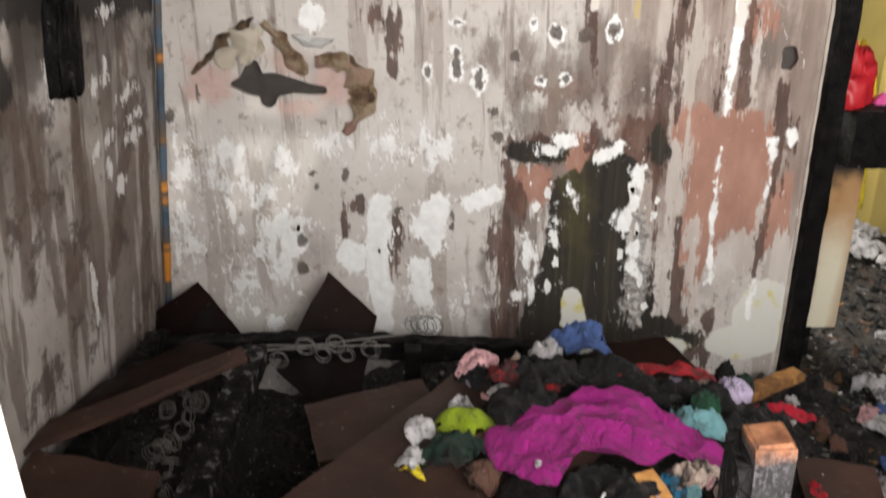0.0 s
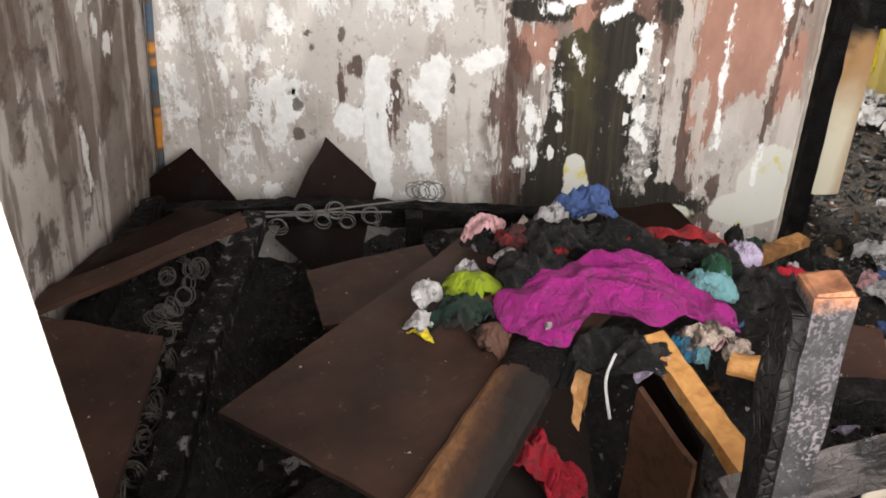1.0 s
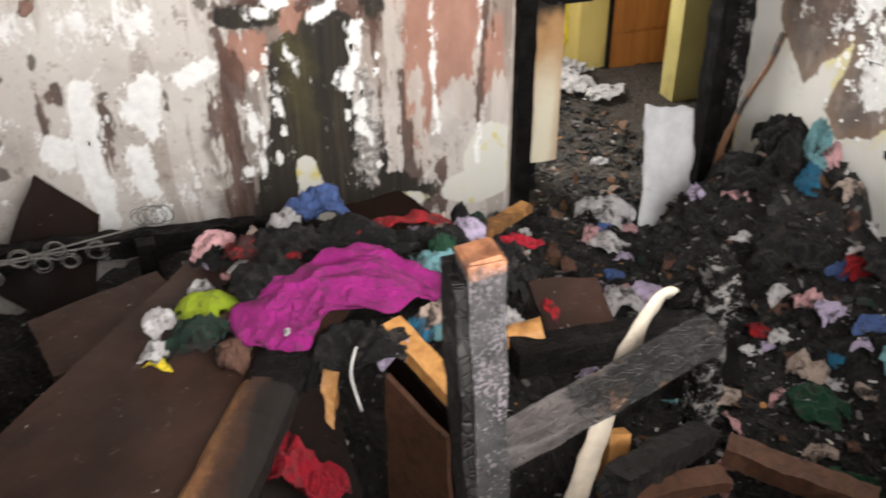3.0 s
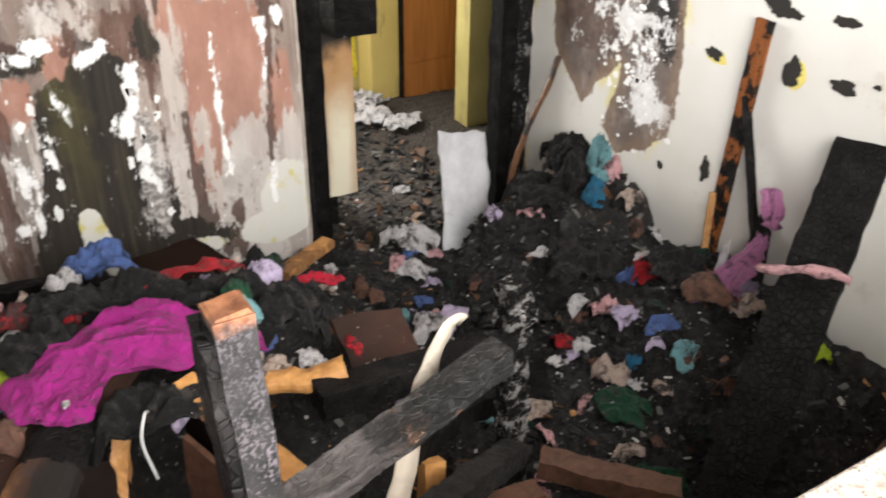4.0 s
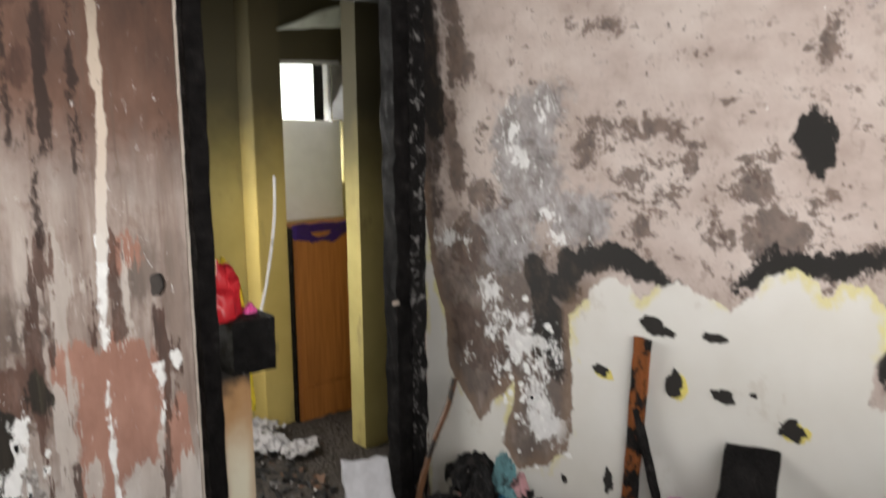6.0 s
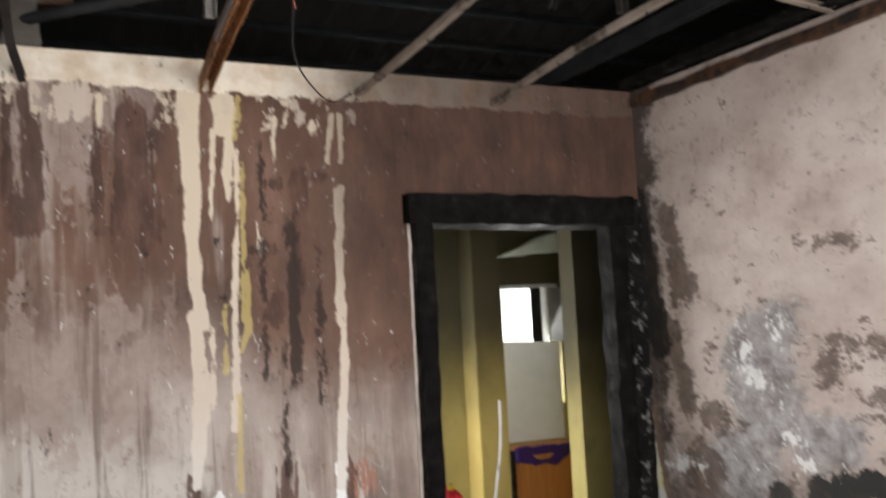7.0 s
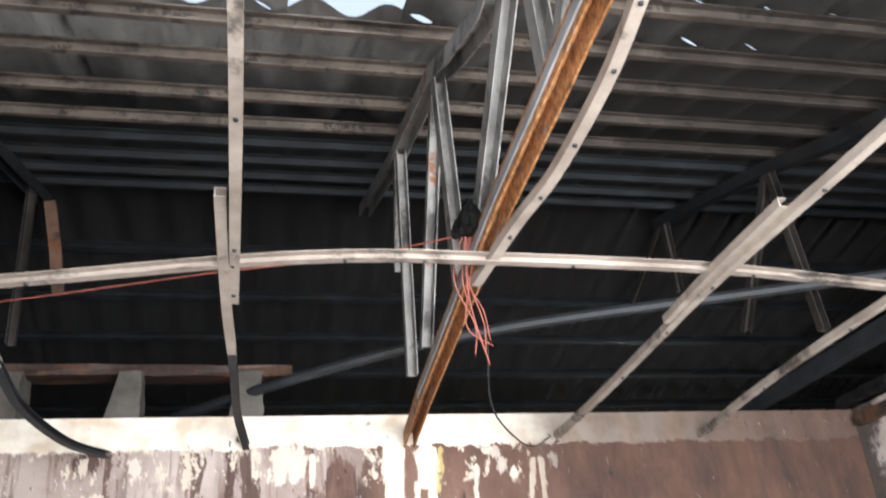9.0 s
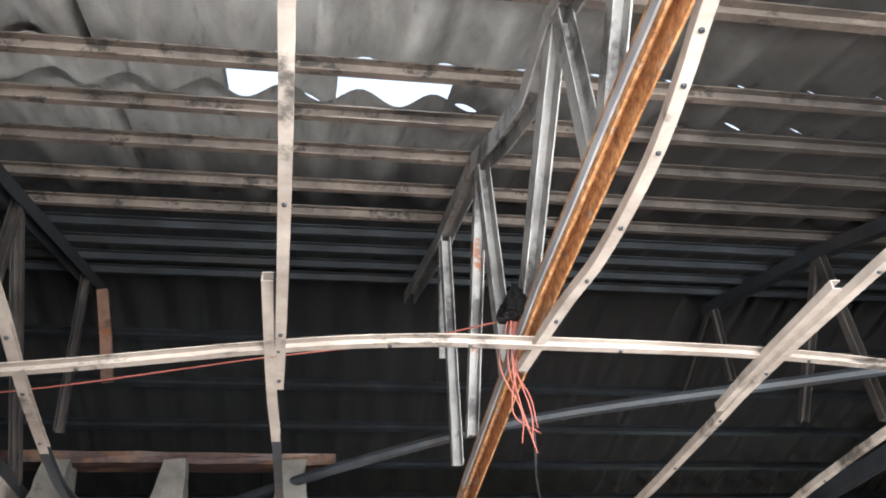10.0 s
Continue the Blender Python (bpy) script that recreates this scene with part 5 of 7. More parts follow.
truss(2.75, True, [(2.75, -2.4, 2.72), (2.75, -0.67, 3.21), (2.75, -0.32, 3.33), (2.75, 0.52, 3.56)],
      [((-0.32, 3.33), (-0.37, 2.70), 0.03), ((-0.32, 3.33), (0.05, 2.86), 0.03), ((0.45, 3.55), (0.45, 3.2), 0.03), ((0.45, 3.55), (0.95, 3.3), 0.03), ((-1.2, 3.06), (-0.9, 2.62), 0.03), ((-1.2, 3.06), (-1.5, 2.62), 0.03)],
      [(2.75, -2.4, 2.62), (2.75, 0.0, 2.6), (2.75, 1.0, 2.6)], DARKSTEEL, "steel roof truss with crossed web bars, painted shade-dark")
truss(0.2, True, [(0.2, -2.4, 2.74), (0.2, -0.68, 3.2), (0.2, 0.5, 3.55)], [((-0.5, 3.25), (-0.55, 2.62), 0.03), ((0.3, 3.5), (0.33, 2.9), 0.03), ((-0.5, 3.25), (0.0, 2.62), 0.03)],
      [(0.2, -2.4, 2.60), (0.2, 1.0, 2.6)], DARKSTEEL, "steel roof truss with thin web bars, painted shade-dark")
RUSTDIM = steel("dim_rusty_steel", (0.06, 0.04, 0.03), (0.24, 0.13, 0.09), 0.55)
tagged(part("burnt_brace", sweep([(0.255, 0.35, 3.46), (0.295, 0.36, 3.27), (0.325, 0.36, 3.10)], rect(0.03, 0.04), (1, 0, 0)), RUSTDIM), "rusty upright brace under the ridge", "brace")


def batten(pts, label, group="ceiling battens", n=5, mat=None):
    line = curve(pts, n)
    bar = tagged(part("ceiling_batten", sweep(line, channel(0.019, 0.019, 0.002), (0, 0, 1)), mat or BATTEN), label, "batten", group)
    if len(line) > 14 and mat is None:
        for q in line[2::4]:
            screw = bmesh.new()
            bmesh.ops.create_cone(screw, cap_ends=True, segments=8, radius1=0.0032, radius2=0.0045, depth=0.004, matrix=Matrix.Translation(q - Vector((0, 0, 0.011))))
            part("screw", screw, DARKSTEEL, bar)
    return bar


BENT = "bent galvanised steel ceiling batten, smoked"
batten([(0.962, -2.25, 2.53), (0.963, -1.7, 2.522), (0.958, -1.2, 2.515), (0.955, -0.98, 2.505)], BENT)
batten([(0.935, -1.36, 2.53), (0.94, -1.0, 2.50), (0.95, -0.72, 2.485)], "short overlapping piece of ceiling batten")
batten([(0.95, -0.74, 2.485), (0.955, -0.5, 2.47), (0.96, -0.2, 2.49), (0.985, -0.01, 2.455)], "thin blackened batten end drooping to the wall", mat=DARKSTEEL)
batten([(1.40, -2.2, 2.535), (1.43, -1.99, 2.535), (1.45, -1.87, 2.535), (1.47, -1.70, 2.535), (1.472, -1.47, 2.53), (1.45, -1.32, 2.52), (1.418, -1.12, 2.49)], BENT)
batten([(1.956, -2.2, 2.52), (1.956, -1.6, 2.52), (1.956, -1.076, 2.52), (1.956, -0.78, 2.505), (1.956, -0.4, 2.485), (1.956, -0.005, 2.475)], BENT)
batten([(1.935, -1.40, 2.535), (1.94, -1.1, 2.53), (1.94, -0.88, 2.515)], "short overlapping piece of ceiling batten")
batten([(2.457, -2.2, 2.53), (2.457, -1.0, 2.525), (2.457, -0.42, 2.505), (2.457, -0.005, 2.468)], BENT)
batten([(0.52, -1.5, 2.52), (0.50, -1.23, 2.51), (0.47, -0.95, 2.50), (0.445, -0.64, 2.49)], BENT)
batten([(0.445, -0.64, 2.488), (0.46, -0.45, 2.45), (0.52, -0.2, 2.43), (0.60, -0.005, 2.44)], "thin blackened batten end drooping to the wall", mat=DARKSTEEL)
batten([(0.02, -1.02, 2.475), (0.5, -1.08, 2.485), (0.954, -1.135, 2.515), (1.2, -1.18, 2.512), (1.407, -1.206, 2.50), (1.956, -1.10, 2.545), (2.457, -1.02, 2.55), (3.05, -0.93, 2.55)], "long sagging cross batten of galvanised steel")
tagged(part("conduit", sweep(curve([(0.75, 0.25, 2.62), (1.2, -0.1, 2.66), (1.7, -0.3, 2.72), (2.4, -0.55, 2.74), (3.0, -0.8, 2.74)], 6), ring(0.017), (0, 0, 1)), DARKSTEEL), "black burnt pipe crossing below the roof", "pipe")
wires = empty("loose_wires", "bundle of bared red wires hanging from a truss", "wires")
for i in range(6):
    r = random.Random(i)
    pts = [(1.405 + r.uniform(-.01, .01), -1.16, 2.60), (1.39 + r.uniform(-.02, .02), -1.12, 2.50), (1.42 + r.uniform(-.02, .03), -1.08, 2.43 + r.uniform(-.02, .02)), (1.45 + r.uniform(-.03, .02), -1.05, 2.37 + r.uniform(-.03, .03))]
    smooth(part("wire", sweep(curve(pts, 6), ring(0.0016, 5), (1, 0, 0)), COPPER, wires))
smooth(part("wire", sweep(curve([(1.45, -1.05, 2.40), (1.55, -0.7, 2.36), (1.72, -0.35, 2.37), (1.85, -0.1, 2.42), (1.93, -0.01, 2.47)], 6), ring(0.0024, 5), (1, 0, 0)), DARKSTEEL, wires))
smooth(part("wire", sweep(curve([(1.40, -1.15, 2.58), (1.2, -1.0, 2.60), (0.9, -0.9, 2.60), (0.4, -0.8, 2.56), (0.05, -0.75, 2.56)], 6), ring(0.002, 5), (0, 0, 1)), COPPER, wires))
part("melted_box", crumple((0.03, 0.03, 0.05), 5), CHAR, wires).matrix_world = pose(1.405, -1.17, 2.575)
CHARBROWN_PLATE = raw_wood("burnt_plate_timber", (0.02, 0.011, 0.009), (0.06, 0.03, 0.022), 0.6)
for i, x in enumerate((0.28, 0.62, 0.98)):
    bm = sweep([(x, 0.10, TOP), (x + 0.01, 0.10, TOP + 0.16)], rough_rect(0.15, 0.10), (1, 0, 0), 0.008, i, 0.72, 5)
    tagged(part("concrete_block", bm, CONCRETE), "grey broken concrete block standing on the wall", "block", "blocks on the wall")
tagged(part("wall_plate", sweep([(-0.1, 0.13, TOP + 0.18), (1.12, 0.13, TOP + 0.175)], rough_rect(0.09, 0.035), (0, 0, 1), 0.006, 3, 1.0, 12), CHARBROWN_PLATE), "scorched wooden plate lying on blocks", "timber")

# ---- doorway ----
CREAMPEEL_EDGE = flat("chipped_plaster_edge", (0.60, 0.52, 0.45), 0.85, 0, 0.45)
door = empty("door_1", "charred doorway without a leaf", "door frame", kind="structure")
part("jamb", sweep([(2.148, 0.05, FLOOR), (2.15, 0.05, 2.10)], rough_rect(0.06, 0.20), (0, 1, 0), 0.006, 1, 1.0, 40), CHARFRAME, door)
part("jamb", sweep([(2.955, 0.02, FLOOR), (2.95, 0.02, 2.10)], rough_rect(0.09, 0.08), (0, 1, 0), 0.010, 2, 1.0, 40), CHARFRAME, door)
part("plaster_edge", sweep([(2.114, -0.003, FLOOR), (2.114, -0.003, 2.13)], rough_rect(0.009, 0.008), (0, 1, 0), 0.003, 9, 1.0, 60), CREAMPEEL_EDGE, door, "pale chipped plaster edge")
part("head", sweep([(2.10, 0.05, 2.10), (3.0, 0.05, 2.09)], rough_rect(0.20, 0.10), (0, 0, 1), 0.008, 3, 1.0, 24), CHARFRAME, door)
part("architrave", sweep([(3.005, -0.012, FLOOR), (3.01, -0.012, 2.135)], rough_rect(0.07, 0.03), (0, 1, 0), 0.008, 4, 1.0, 40), ASHY, door)
part("strike_plate", boxes(((2.865, -0.055, 0.935), (2.895, -0.045, 0.95)), bevel=0.002), BATTEN, door, "small brass strike plate")

# ---- cornice and conduit of the room ----
CHARBROWN = raw_wood("smoked_brown_timber", (0.016, 0.010, 0.008), (0.05, 0.03, 0.022), 0.58)
cornice = empty("trim", "charred cornice boards along the wall top", "trim", kind="structure")
part("cornice_board", sweep([(3.045, -2.28, 2.515), (3.045, -0.03, 2.50)], rough_rect(0.02, 0.035), (0, 0, 1), 0.008, 5, 1.0, 40), CHARBROWN, cornice)
part("cornice_board", sweep([(3.015, -2.28, 2.575), (3.01, -0.03, 2.565)], rough_rect(0.05, 0.03), (0, 0, 1), 0.006, 6, 1.0, 40), CHAR, cornice)
stripe_k = Mat("burnt_painted_pipe", 0.6)
stripe_col = stripe_k.ramp(stripe_k.noise(5, 3, 0.5, (0.05, 0.05, 1), (0, 0, 1.2)), [(0.40, (0.03, 0.035, 0.04)), (0.47, (0.06, 0.10, 0.15)), (0.53, (0.10, 0.07, 0.05)), (0.56, (0.62, 0.24, 0.03)), (0.66, (0.50, 0.20, 0.03))])
pipe = part("corner_pipe", sweep([(-0.005, -0.014, 0.15), (0.063, -0.014, 0.75), (0.126, -0.012, 1.3), (0.24, -0.012, 2.3)], ring(0.012), (0, 1, 0), 0.002, 1, 1.0, 12), stripe_k.done(stripe_col, stripe_k.noise(60, 3), 0.3, 0.003))
tagged(smooth(pipe), "thin orange and blue scorched pipe in the corner", "pipe")


def flake(parent, plane, u, v, ru, rv, seed, mat, proud=0.003, n=26, jag=0.55, name="paint_flake"):
    """A ragged chip of paint on the far wall (plane 0) or on the right wall (plane 1)."""
    bm = bmesh.new()
    loop = []
    for i in range(n):
        a = 2 * math.pi * i / n
        c, s = math.cos(a), math.sin(a)
        f = 1 - jag * (0.5 + 0.5 * noise.noise(Vector((c * 1.3, s * 1.3, seed * 3.3)))) - jag * 0.45 * abs(noise.noise(Vector((c * 3, s * 3, seed * 1.9)))) + jag * 0.16 * noise.noise(Vector((c * 7, s * 7, seed * 0.9)))
        p, q = u + ru * c * f, v + rv * s * f
        loop.append(bm.verts.new((p, -proud, q) if plane == 0 else (3.06 - proud, p, q)))
    face = bm.faces.new(loop)
    back = bmesh.ops.extrude_face_region(bm, geom=[face])["geom"]
    for w in back:
        if isinstance(w, bmesh.types.BMVert):
            if plane == 0:
                w.co.y = 0.0005
            else:
                w.co.x = 3.0605
    return part(name, bm, mat, parent)


FLAKE = flat("clean_white_paint", (0.84, 0.84, 0.83), 0.75, 0, 0.10)
PIT = flat("burnt_through_spot", (0.018, 0.015, 0.013), 0.9, 0, 0.2)
YELLOWRIM = flat("heat_yellowed_paint", (0.74, 0.64, 0.18), 0.8, 0, 0.15)
CREAMPEEL = flat("yellowish_bare_plaster", (0.78, 0.71, 0.60), 0.85, 0, 0.1)
TAN = Mat("torn_tan_underlayer", 0.9)
TAN = TAN.done(TAN.ramp(TAN.noise(9, 6, 0.65), [(0.3, (0.075, 0.042, 0.025)), (0.42, (0.30, 0.20, 0.12)), (0.5, (0.52, 0.42, 0.30)), (0.58, (0.50, 0.30, 0.25)), (0.7, (0.48, 0.33, 0.28))]), TAN.noise(30, 6, 0.7), 0.9, 0.01)
wf, wr = skin, bpy.data.objects["wall_right"]
r = random.Random(11)
for i in range(70):
    if r.random() < 0.62:
        x, z = r.choice((0.30, 0.33, 0.42, 0.46, 0.47, 0.55, 0.62, 0.74, 0.76, 0.88, 0.93, 1.0)) + r.gauss(0, 0.03), r.triangular(0.2, 1.0, 0.6)
    elif r.random() < 0.6:
        x, z = 1.27 + r.gauss(0, 0.05), r.uniform(0.3, 0.75)
    else:
        x, z = 1.60 + r.gauss(0, 0.04), r.uniform(0.25, 0.8)
    k = r.choice((0.006, 0.009, 0.013, 0.02))
    flake(wf, 0, x, z, k, k * r.uniform(1.0, 3.0), i + 100, FLAKE, 0.002, 16, 0.75)
# torn layers curling away from the hole
CURLBROWN = raw_wood("scorched_torn_edge", (0.07, 0.042, 0.028), (0.24, 0.16, 0.10), 0.62)


def curl(points, wide, material, seed, lift=0.012):
    """A torn strip of wall lining, bent off the wall along its length."""
    line = curve([(x, -lift * (0.35 + 0.65 * abs(math.sin(1.3 * i + seed))), z) for i, (x, z) in enumerate(points)], 7)
    n = len(line)
    bm = bmesh.new()
    rows = []
    for i, q in enumerate(line):
        d = (line[min(i + 1, n - 1)] - line[max(i - 1, 0)]).normalized()
        side = d.cross(Vector((0, 1, 0))).normalized()
        f = wide * (0.35 + 0.65 * math.sin(math.pi * (i + 0.6) / (n + 0.2))) * (1 + 0.9 * noise.noise(q * 34 + Vector((seed, 0, 0))))
        row = []
        for j in range(7):
            s = j / 6 - 0.5
            p = q + side * s * 2 * f + Vector((0, -0.010 * math.cos(math.pi * s) * (1 + noise.noise(q * 26)), 0)) + noise.noise_vector(q * 40 + Vector((j * 0.8, seed, 0))) * 0.010
            p.y = min(p.y, -0.002)
            row.append(bm.verts.new(p))
        rows.append(row)
    for a, b in zip(rows, rows[1:]):
        for j in range(6):
            bm.faces.new((a[j], a[j + 1], b[j + 1], b[j]))
    bmesh.ops.solidify(bm, geom=bm.faces[:], thickness=0.002)
    return smooth(part("torn_lining", bm, material, wf))


tagged(curl([(0.205, 1.125), (0.268, 1.182), (0.317, 1.231), (0.372, 1.264), (0.408, 1.288)], 0.016, CURLBROWN, 1), label="scorched brown torn edge")
curl([(0.29, 1.155), (0.34, 1.19), (0.385, 1.225), (0.425, 1.255)], 0.045, CREAMPEEL, 2, 0.02)
curl([(0.36, 1.155), (0.40, 1.20), (0.43, 1.22)], 0.04, CREAMPEEL, 5, 0.02)
curl([(0.431, 1.271), (0.47, 1.237), (0.492, 1.195), (0.522, 1.152), (0.554, 1.125)], 0.028, TAN, 3)
curl([(0.52, 1.235), (0.575, 1.21), (0.64, 1.217)], 0.014, FLAKE, 4)
tagged(curl([(0.583, 1.150), (0.651, 1.158), (0.7, 1.114), (0.722, 1.053), (0.701, 0.991), (0.657, 0.928)], 0.034, TAN, 6, 0.02), label="tan torn lining strip")
curl([(0.60, 1.172), (0.665, 1.165), (0.715, 1.115), (0.737, 1.05), (0.72, 0.99)], 0.014, CURLBROWN, 7)
# burst blisters of the right wall
for i, (y, z, a, b) in enumerate(((-1.16, 0.885, 0.045, 0.05), (-1.32, 0.892, 0.045, 0.028), (-1.52, 0.86, 0.06, 0.036), (-0.93, 0.50, 0.026, 0.05), (-0.89, 0.855, 0.05, 0.025), (-1.09, 1.035, 0.085, 0.035), (-1.69, 0.34, 0.02, 0.025),
                                  (-1.41, 0.92, 0.015, 0.01), (-1.72, 0.20, 0.025, 0.018), (-1.28, 1.05, 0.05, 0.02), (-0.66, 0.20, 0.06, 0.09), (-0.74, 0.44, 0.015, 0.02), (-0.44, 0.29, 0.02, 0.02), (-1.88, 0.72, 0.03, 0.02), (-1.83, 0.67, 0.02, 0.025), (-1.68, 0.34, 0.018, 0.03))):
    if i % 2 == 0:
        flake(wr, 1, y - 0.012, z - 0.006, a * 1.05, b * 1.15, i + 400, YELLOWRIM, 0.0015, 40, 0.55, "yellowed_rim")
    flake(wr, 1, y, z, a * 1.2, b * 1.2, i + 430, PIT, 0.003, 50, 0.7, "burst_blister")
for i in range(60):
    y, z = -0.55 + r.gauss(0, 0.07), 0.72 + r.gauss(0, 0.14)
    k = r.choice((0.005, 0.009, 0.016))
    flake(wr, 1, y, z, k * 1.3, k, i + 500, FLAKE, 0.003, 14, 0.6)

curtain = crumple((0.03, 0.05, 0.24), 77)
bmesh.ops.transform(curtain, matrix=pose(0.125, -0.68, 1.24, 4, 8, 0), verts=curtain.verts)
tagged(smooth(part("burnt_curtain", curtain, CHAR)), "black burnt curtain remnant stuck to the wall", "curtain")


# ---- debris on the floor ----
def heap_height(x, y):
    def bump(cx, cy, rx, ry, h):
        d = ((x - cx) / rx) ** 2 + ((y - cy) / ry) ** 2
        return h * max(0.0, 1 - d) ** 0.7
    h = FLOOR + 0.05
    h += bump(1.42, -0.92, 0.50, 0.48, 0.50) + bump(0.80, -1.5, 0.45, 0.45, 0.36) + bump(0.12, -0.9, 0.30, 0.9, 0.32) + bump(2.88, -0.45, 0.34, 0.38, 0.27) + bump(3.14, -1.2, 0.55, 0.95, 0.30)
    h += bump(1.75, -1.65, 0.45, 0.5, 0.14) + bump(1.2, -0.25, 1.3, 0.35, 0.20) + bump(2.6, -1.15, 0.6, 0.6, 0.06) + bump(1.85, -0.75, 0.5, 0.4, 0.16)
    p = Vector((x, y, 0))
    return h + 0.05 * noise.noise(p * 4) + 0.04 * noise.noise(p * 11) + 0.035 * abs(noise.noise(p * 25))


def ground_at(x, y):
    return heap_height(x, y) if y < 0.1 else FLOOR + 0.03 + 0.03 * abs(noise.noise(Vector((x, y, 0)) * 14))


def litter_sheet():
    bm = bmesh.new()
    nx, ny = 150, 190
    rows = [[bm.verts.new((x, y, ground_at(x, y))) for x in (-0.03 + 3.95 * i / nx for i in range(nx + 1))] for y in (-2.29 + 3.9 * j / ny for j in range(ny + 1))]
    for a, b in zip(rows, rows[1:]):
        for i in range(nx):
            bm.faces.new((a[i], a[i + 1], b[i + 1], b[i]))
    return bm


tagged(smooth(part("debris_litter", litter_sheet(), LITTER)), "black charcoal, ash and rubble covering the floor", "debris", kind="stuff")


def chips(count, seed, lo, hi, flatness, spans):
    r = random.Random(seed)
    verts, faces = [], []
    for _ in range(count):
        x0, x1, y0, y1 = r.choice(spans)
        x, y = r.uniform(x0, x1), r.uniform(y0, y1)
        s = r.uniform(lo, hi)
        m = pose(x, y, ground_at(x, y) + s * 0.15, r.uniform(-35, 35), r.uniform(-35, 35), r.uniform(0, 360))
        k = len(verts)
        a, b, c = s * r.uniform(0.5, 1.6), s * r.uniform(0.3, 0.7), s * flatness
        for px, py, pz in ((-1, -1, -1), (1, -1, -1), (1, 1, -1), (-1, 1, -1), (-1, -1, 1), (1, -1, 1), (1, 1, 1), (-1, 1, 1)):
            f = r.uniform(0.55, 1.0)
            verts.append(m @ Vector((px * a * f, py * b * f, pz * c * f)))
        faces += [[k + i for i in q] for q in ((0, 3, 2, 1), (4, 5, 6, 7), (0, 1, 5, 4), (1, 2, 6, 5), (2, 3, 7, 6), (3, 0, 4, 7))]
    me = bpy.data.meshes.new("chips")
    me.from_pydata(verts, [], faces)
    return me


WETCHAR = charcoal("damp_glinting_charcoal", 0.66, None, 60, 0.14)
WETCHAR.node_tree.nodes["Principled BSDF"].inputs["Specular IOR Level"].default_value = 0.45
ROOM = [(0.1, 3.0, -2.1, -0.05)]
RIGHTSIDE = [(1.5, 3.0, -1.9, -0.05), (2.0, 3.0, -1.4, -0.05), (2.15, 3.0, 0.0, 1.4)]
for nm, lb, mt, args in (("charcoal_chunks", "loose black charcoal chunks on the floor", WETCHAR, (3400, 1, 0.006, 0.028, 0.35, ROOM + RIGHTSIDE)),
                         ("splinters", "brown and orange wood splinters in the ash", WOODX, (50, 2, 0.006, 0.024, 0.22, RIGHTSIDE)),
                         ("brown_scraps", "torn dark brown board scraps in the ash", LOGW, (220, 5, 0.012, 0.04, 0.08, RIGHTSIDE)),
                         ("paper_scraps", "pale paper and plaster scraps on the ash", flat("ashy_paper", (0.55, 0.53, 0.51), 0.9, 0, 0.45), (700, 3, 0.003, 0.014, 0.12, ROOM + RIGHTSIDE * 2)),
                         ("grey_ash_flakes", "grey ash flakes over the rubble", flat("grey_ash", (0.15, 0.142, 0.138), 0.95, 0, 0.4), (800, 4, 0.005, 0.02, 0.15, ROOM + RIGHTSIDE))):
    me = chips(*args)
    me.materials.append(mt)
    tagged(new(nm, me), lb, "debris", kind="stuff")


# ---- boards and timbers ----
def board(corners, thick, label, mat=None, warp=0.008, seed=0, ragged=0.004, name="hardboard_sheet", group="fallen brown boards"):
    return tagged(part(name, plate(corners, thick, warp=warp, seed=seed, ragged=ragged, cuts=10), mat or BOARD), label, "board", group)


board([(0.55, -1.45, 0.60), (0.88, -1.70, 0.63), (1.36, -1.10, 0.615), (1.02, -0.84, 0.60)], 0.012, "large scorched brown hardboard lying over the pile", seed=1, warp=0.006)
board([(0.615, -0.83, 0.48), (0.68, -1.05, 0.48), (1.0, -1.0, 0.50), (0.9, -0.73, 0.49)], 0.012, "small brown hardboard wedged under a larger one", seed=2)
# panel coloured dark for its shaded middle; a brown strip plays its lit edge
board([(0.0, -1.02, 0.50), (0.452, -0.68, 0.53), (0.26, -0.55, 0.50), (0.04, -0.66, 0.45)], 0.018, "dark bed panel with a warped edge, shaded in its colour", DIMBOARD, seed=3, warp=0.02)
board([(0.02, -1.045, 0.508), (0.45, -0.695, 0.540), (0.425, -0.640, 0.538), (0.03, -0.93, 0.510)], 0.014, "brown strip added as the lit edge of a bed panel", seed=33, warp=0.012)
board([(0.02, -1.62, 0.43), (0.36, -1.55, 0.46), (0.34, -1.10, 0.50), (0.03, -1.02, 0.50)], 0.012, "reddish brown hardboard propped low", seed=4)
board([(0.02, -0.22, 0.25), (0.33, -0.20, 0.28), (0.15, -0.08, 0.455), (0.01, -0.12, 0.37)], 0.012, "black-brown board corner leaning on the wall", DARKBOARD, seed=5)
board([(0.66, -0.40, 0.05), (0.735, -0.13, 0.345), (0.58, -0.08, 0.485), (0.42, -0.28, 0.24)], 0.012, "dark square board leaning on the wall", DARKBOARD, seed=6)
board([(1.40, -0.62, 0.36), (1.68, -0.58, 0.38), (1.60, -0.42, 0.42), (1.40, -0.44, 0.41)], 0.015, "dark scorched board lying at the wall foot", DIMBOARD, seed=7)
board([(1.70, -1.25, 0.47), (1.86, -1.25, 0.47), (1.88, -1.12, 0.50), (1.72, -1.08, 0.51)], 0.012, "brown board square on the rubble", seed=8)
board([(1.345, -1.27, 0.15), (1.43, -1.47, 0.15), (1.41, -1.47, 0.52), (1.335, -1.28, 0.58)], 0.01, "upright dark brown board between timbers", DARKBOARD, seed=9)
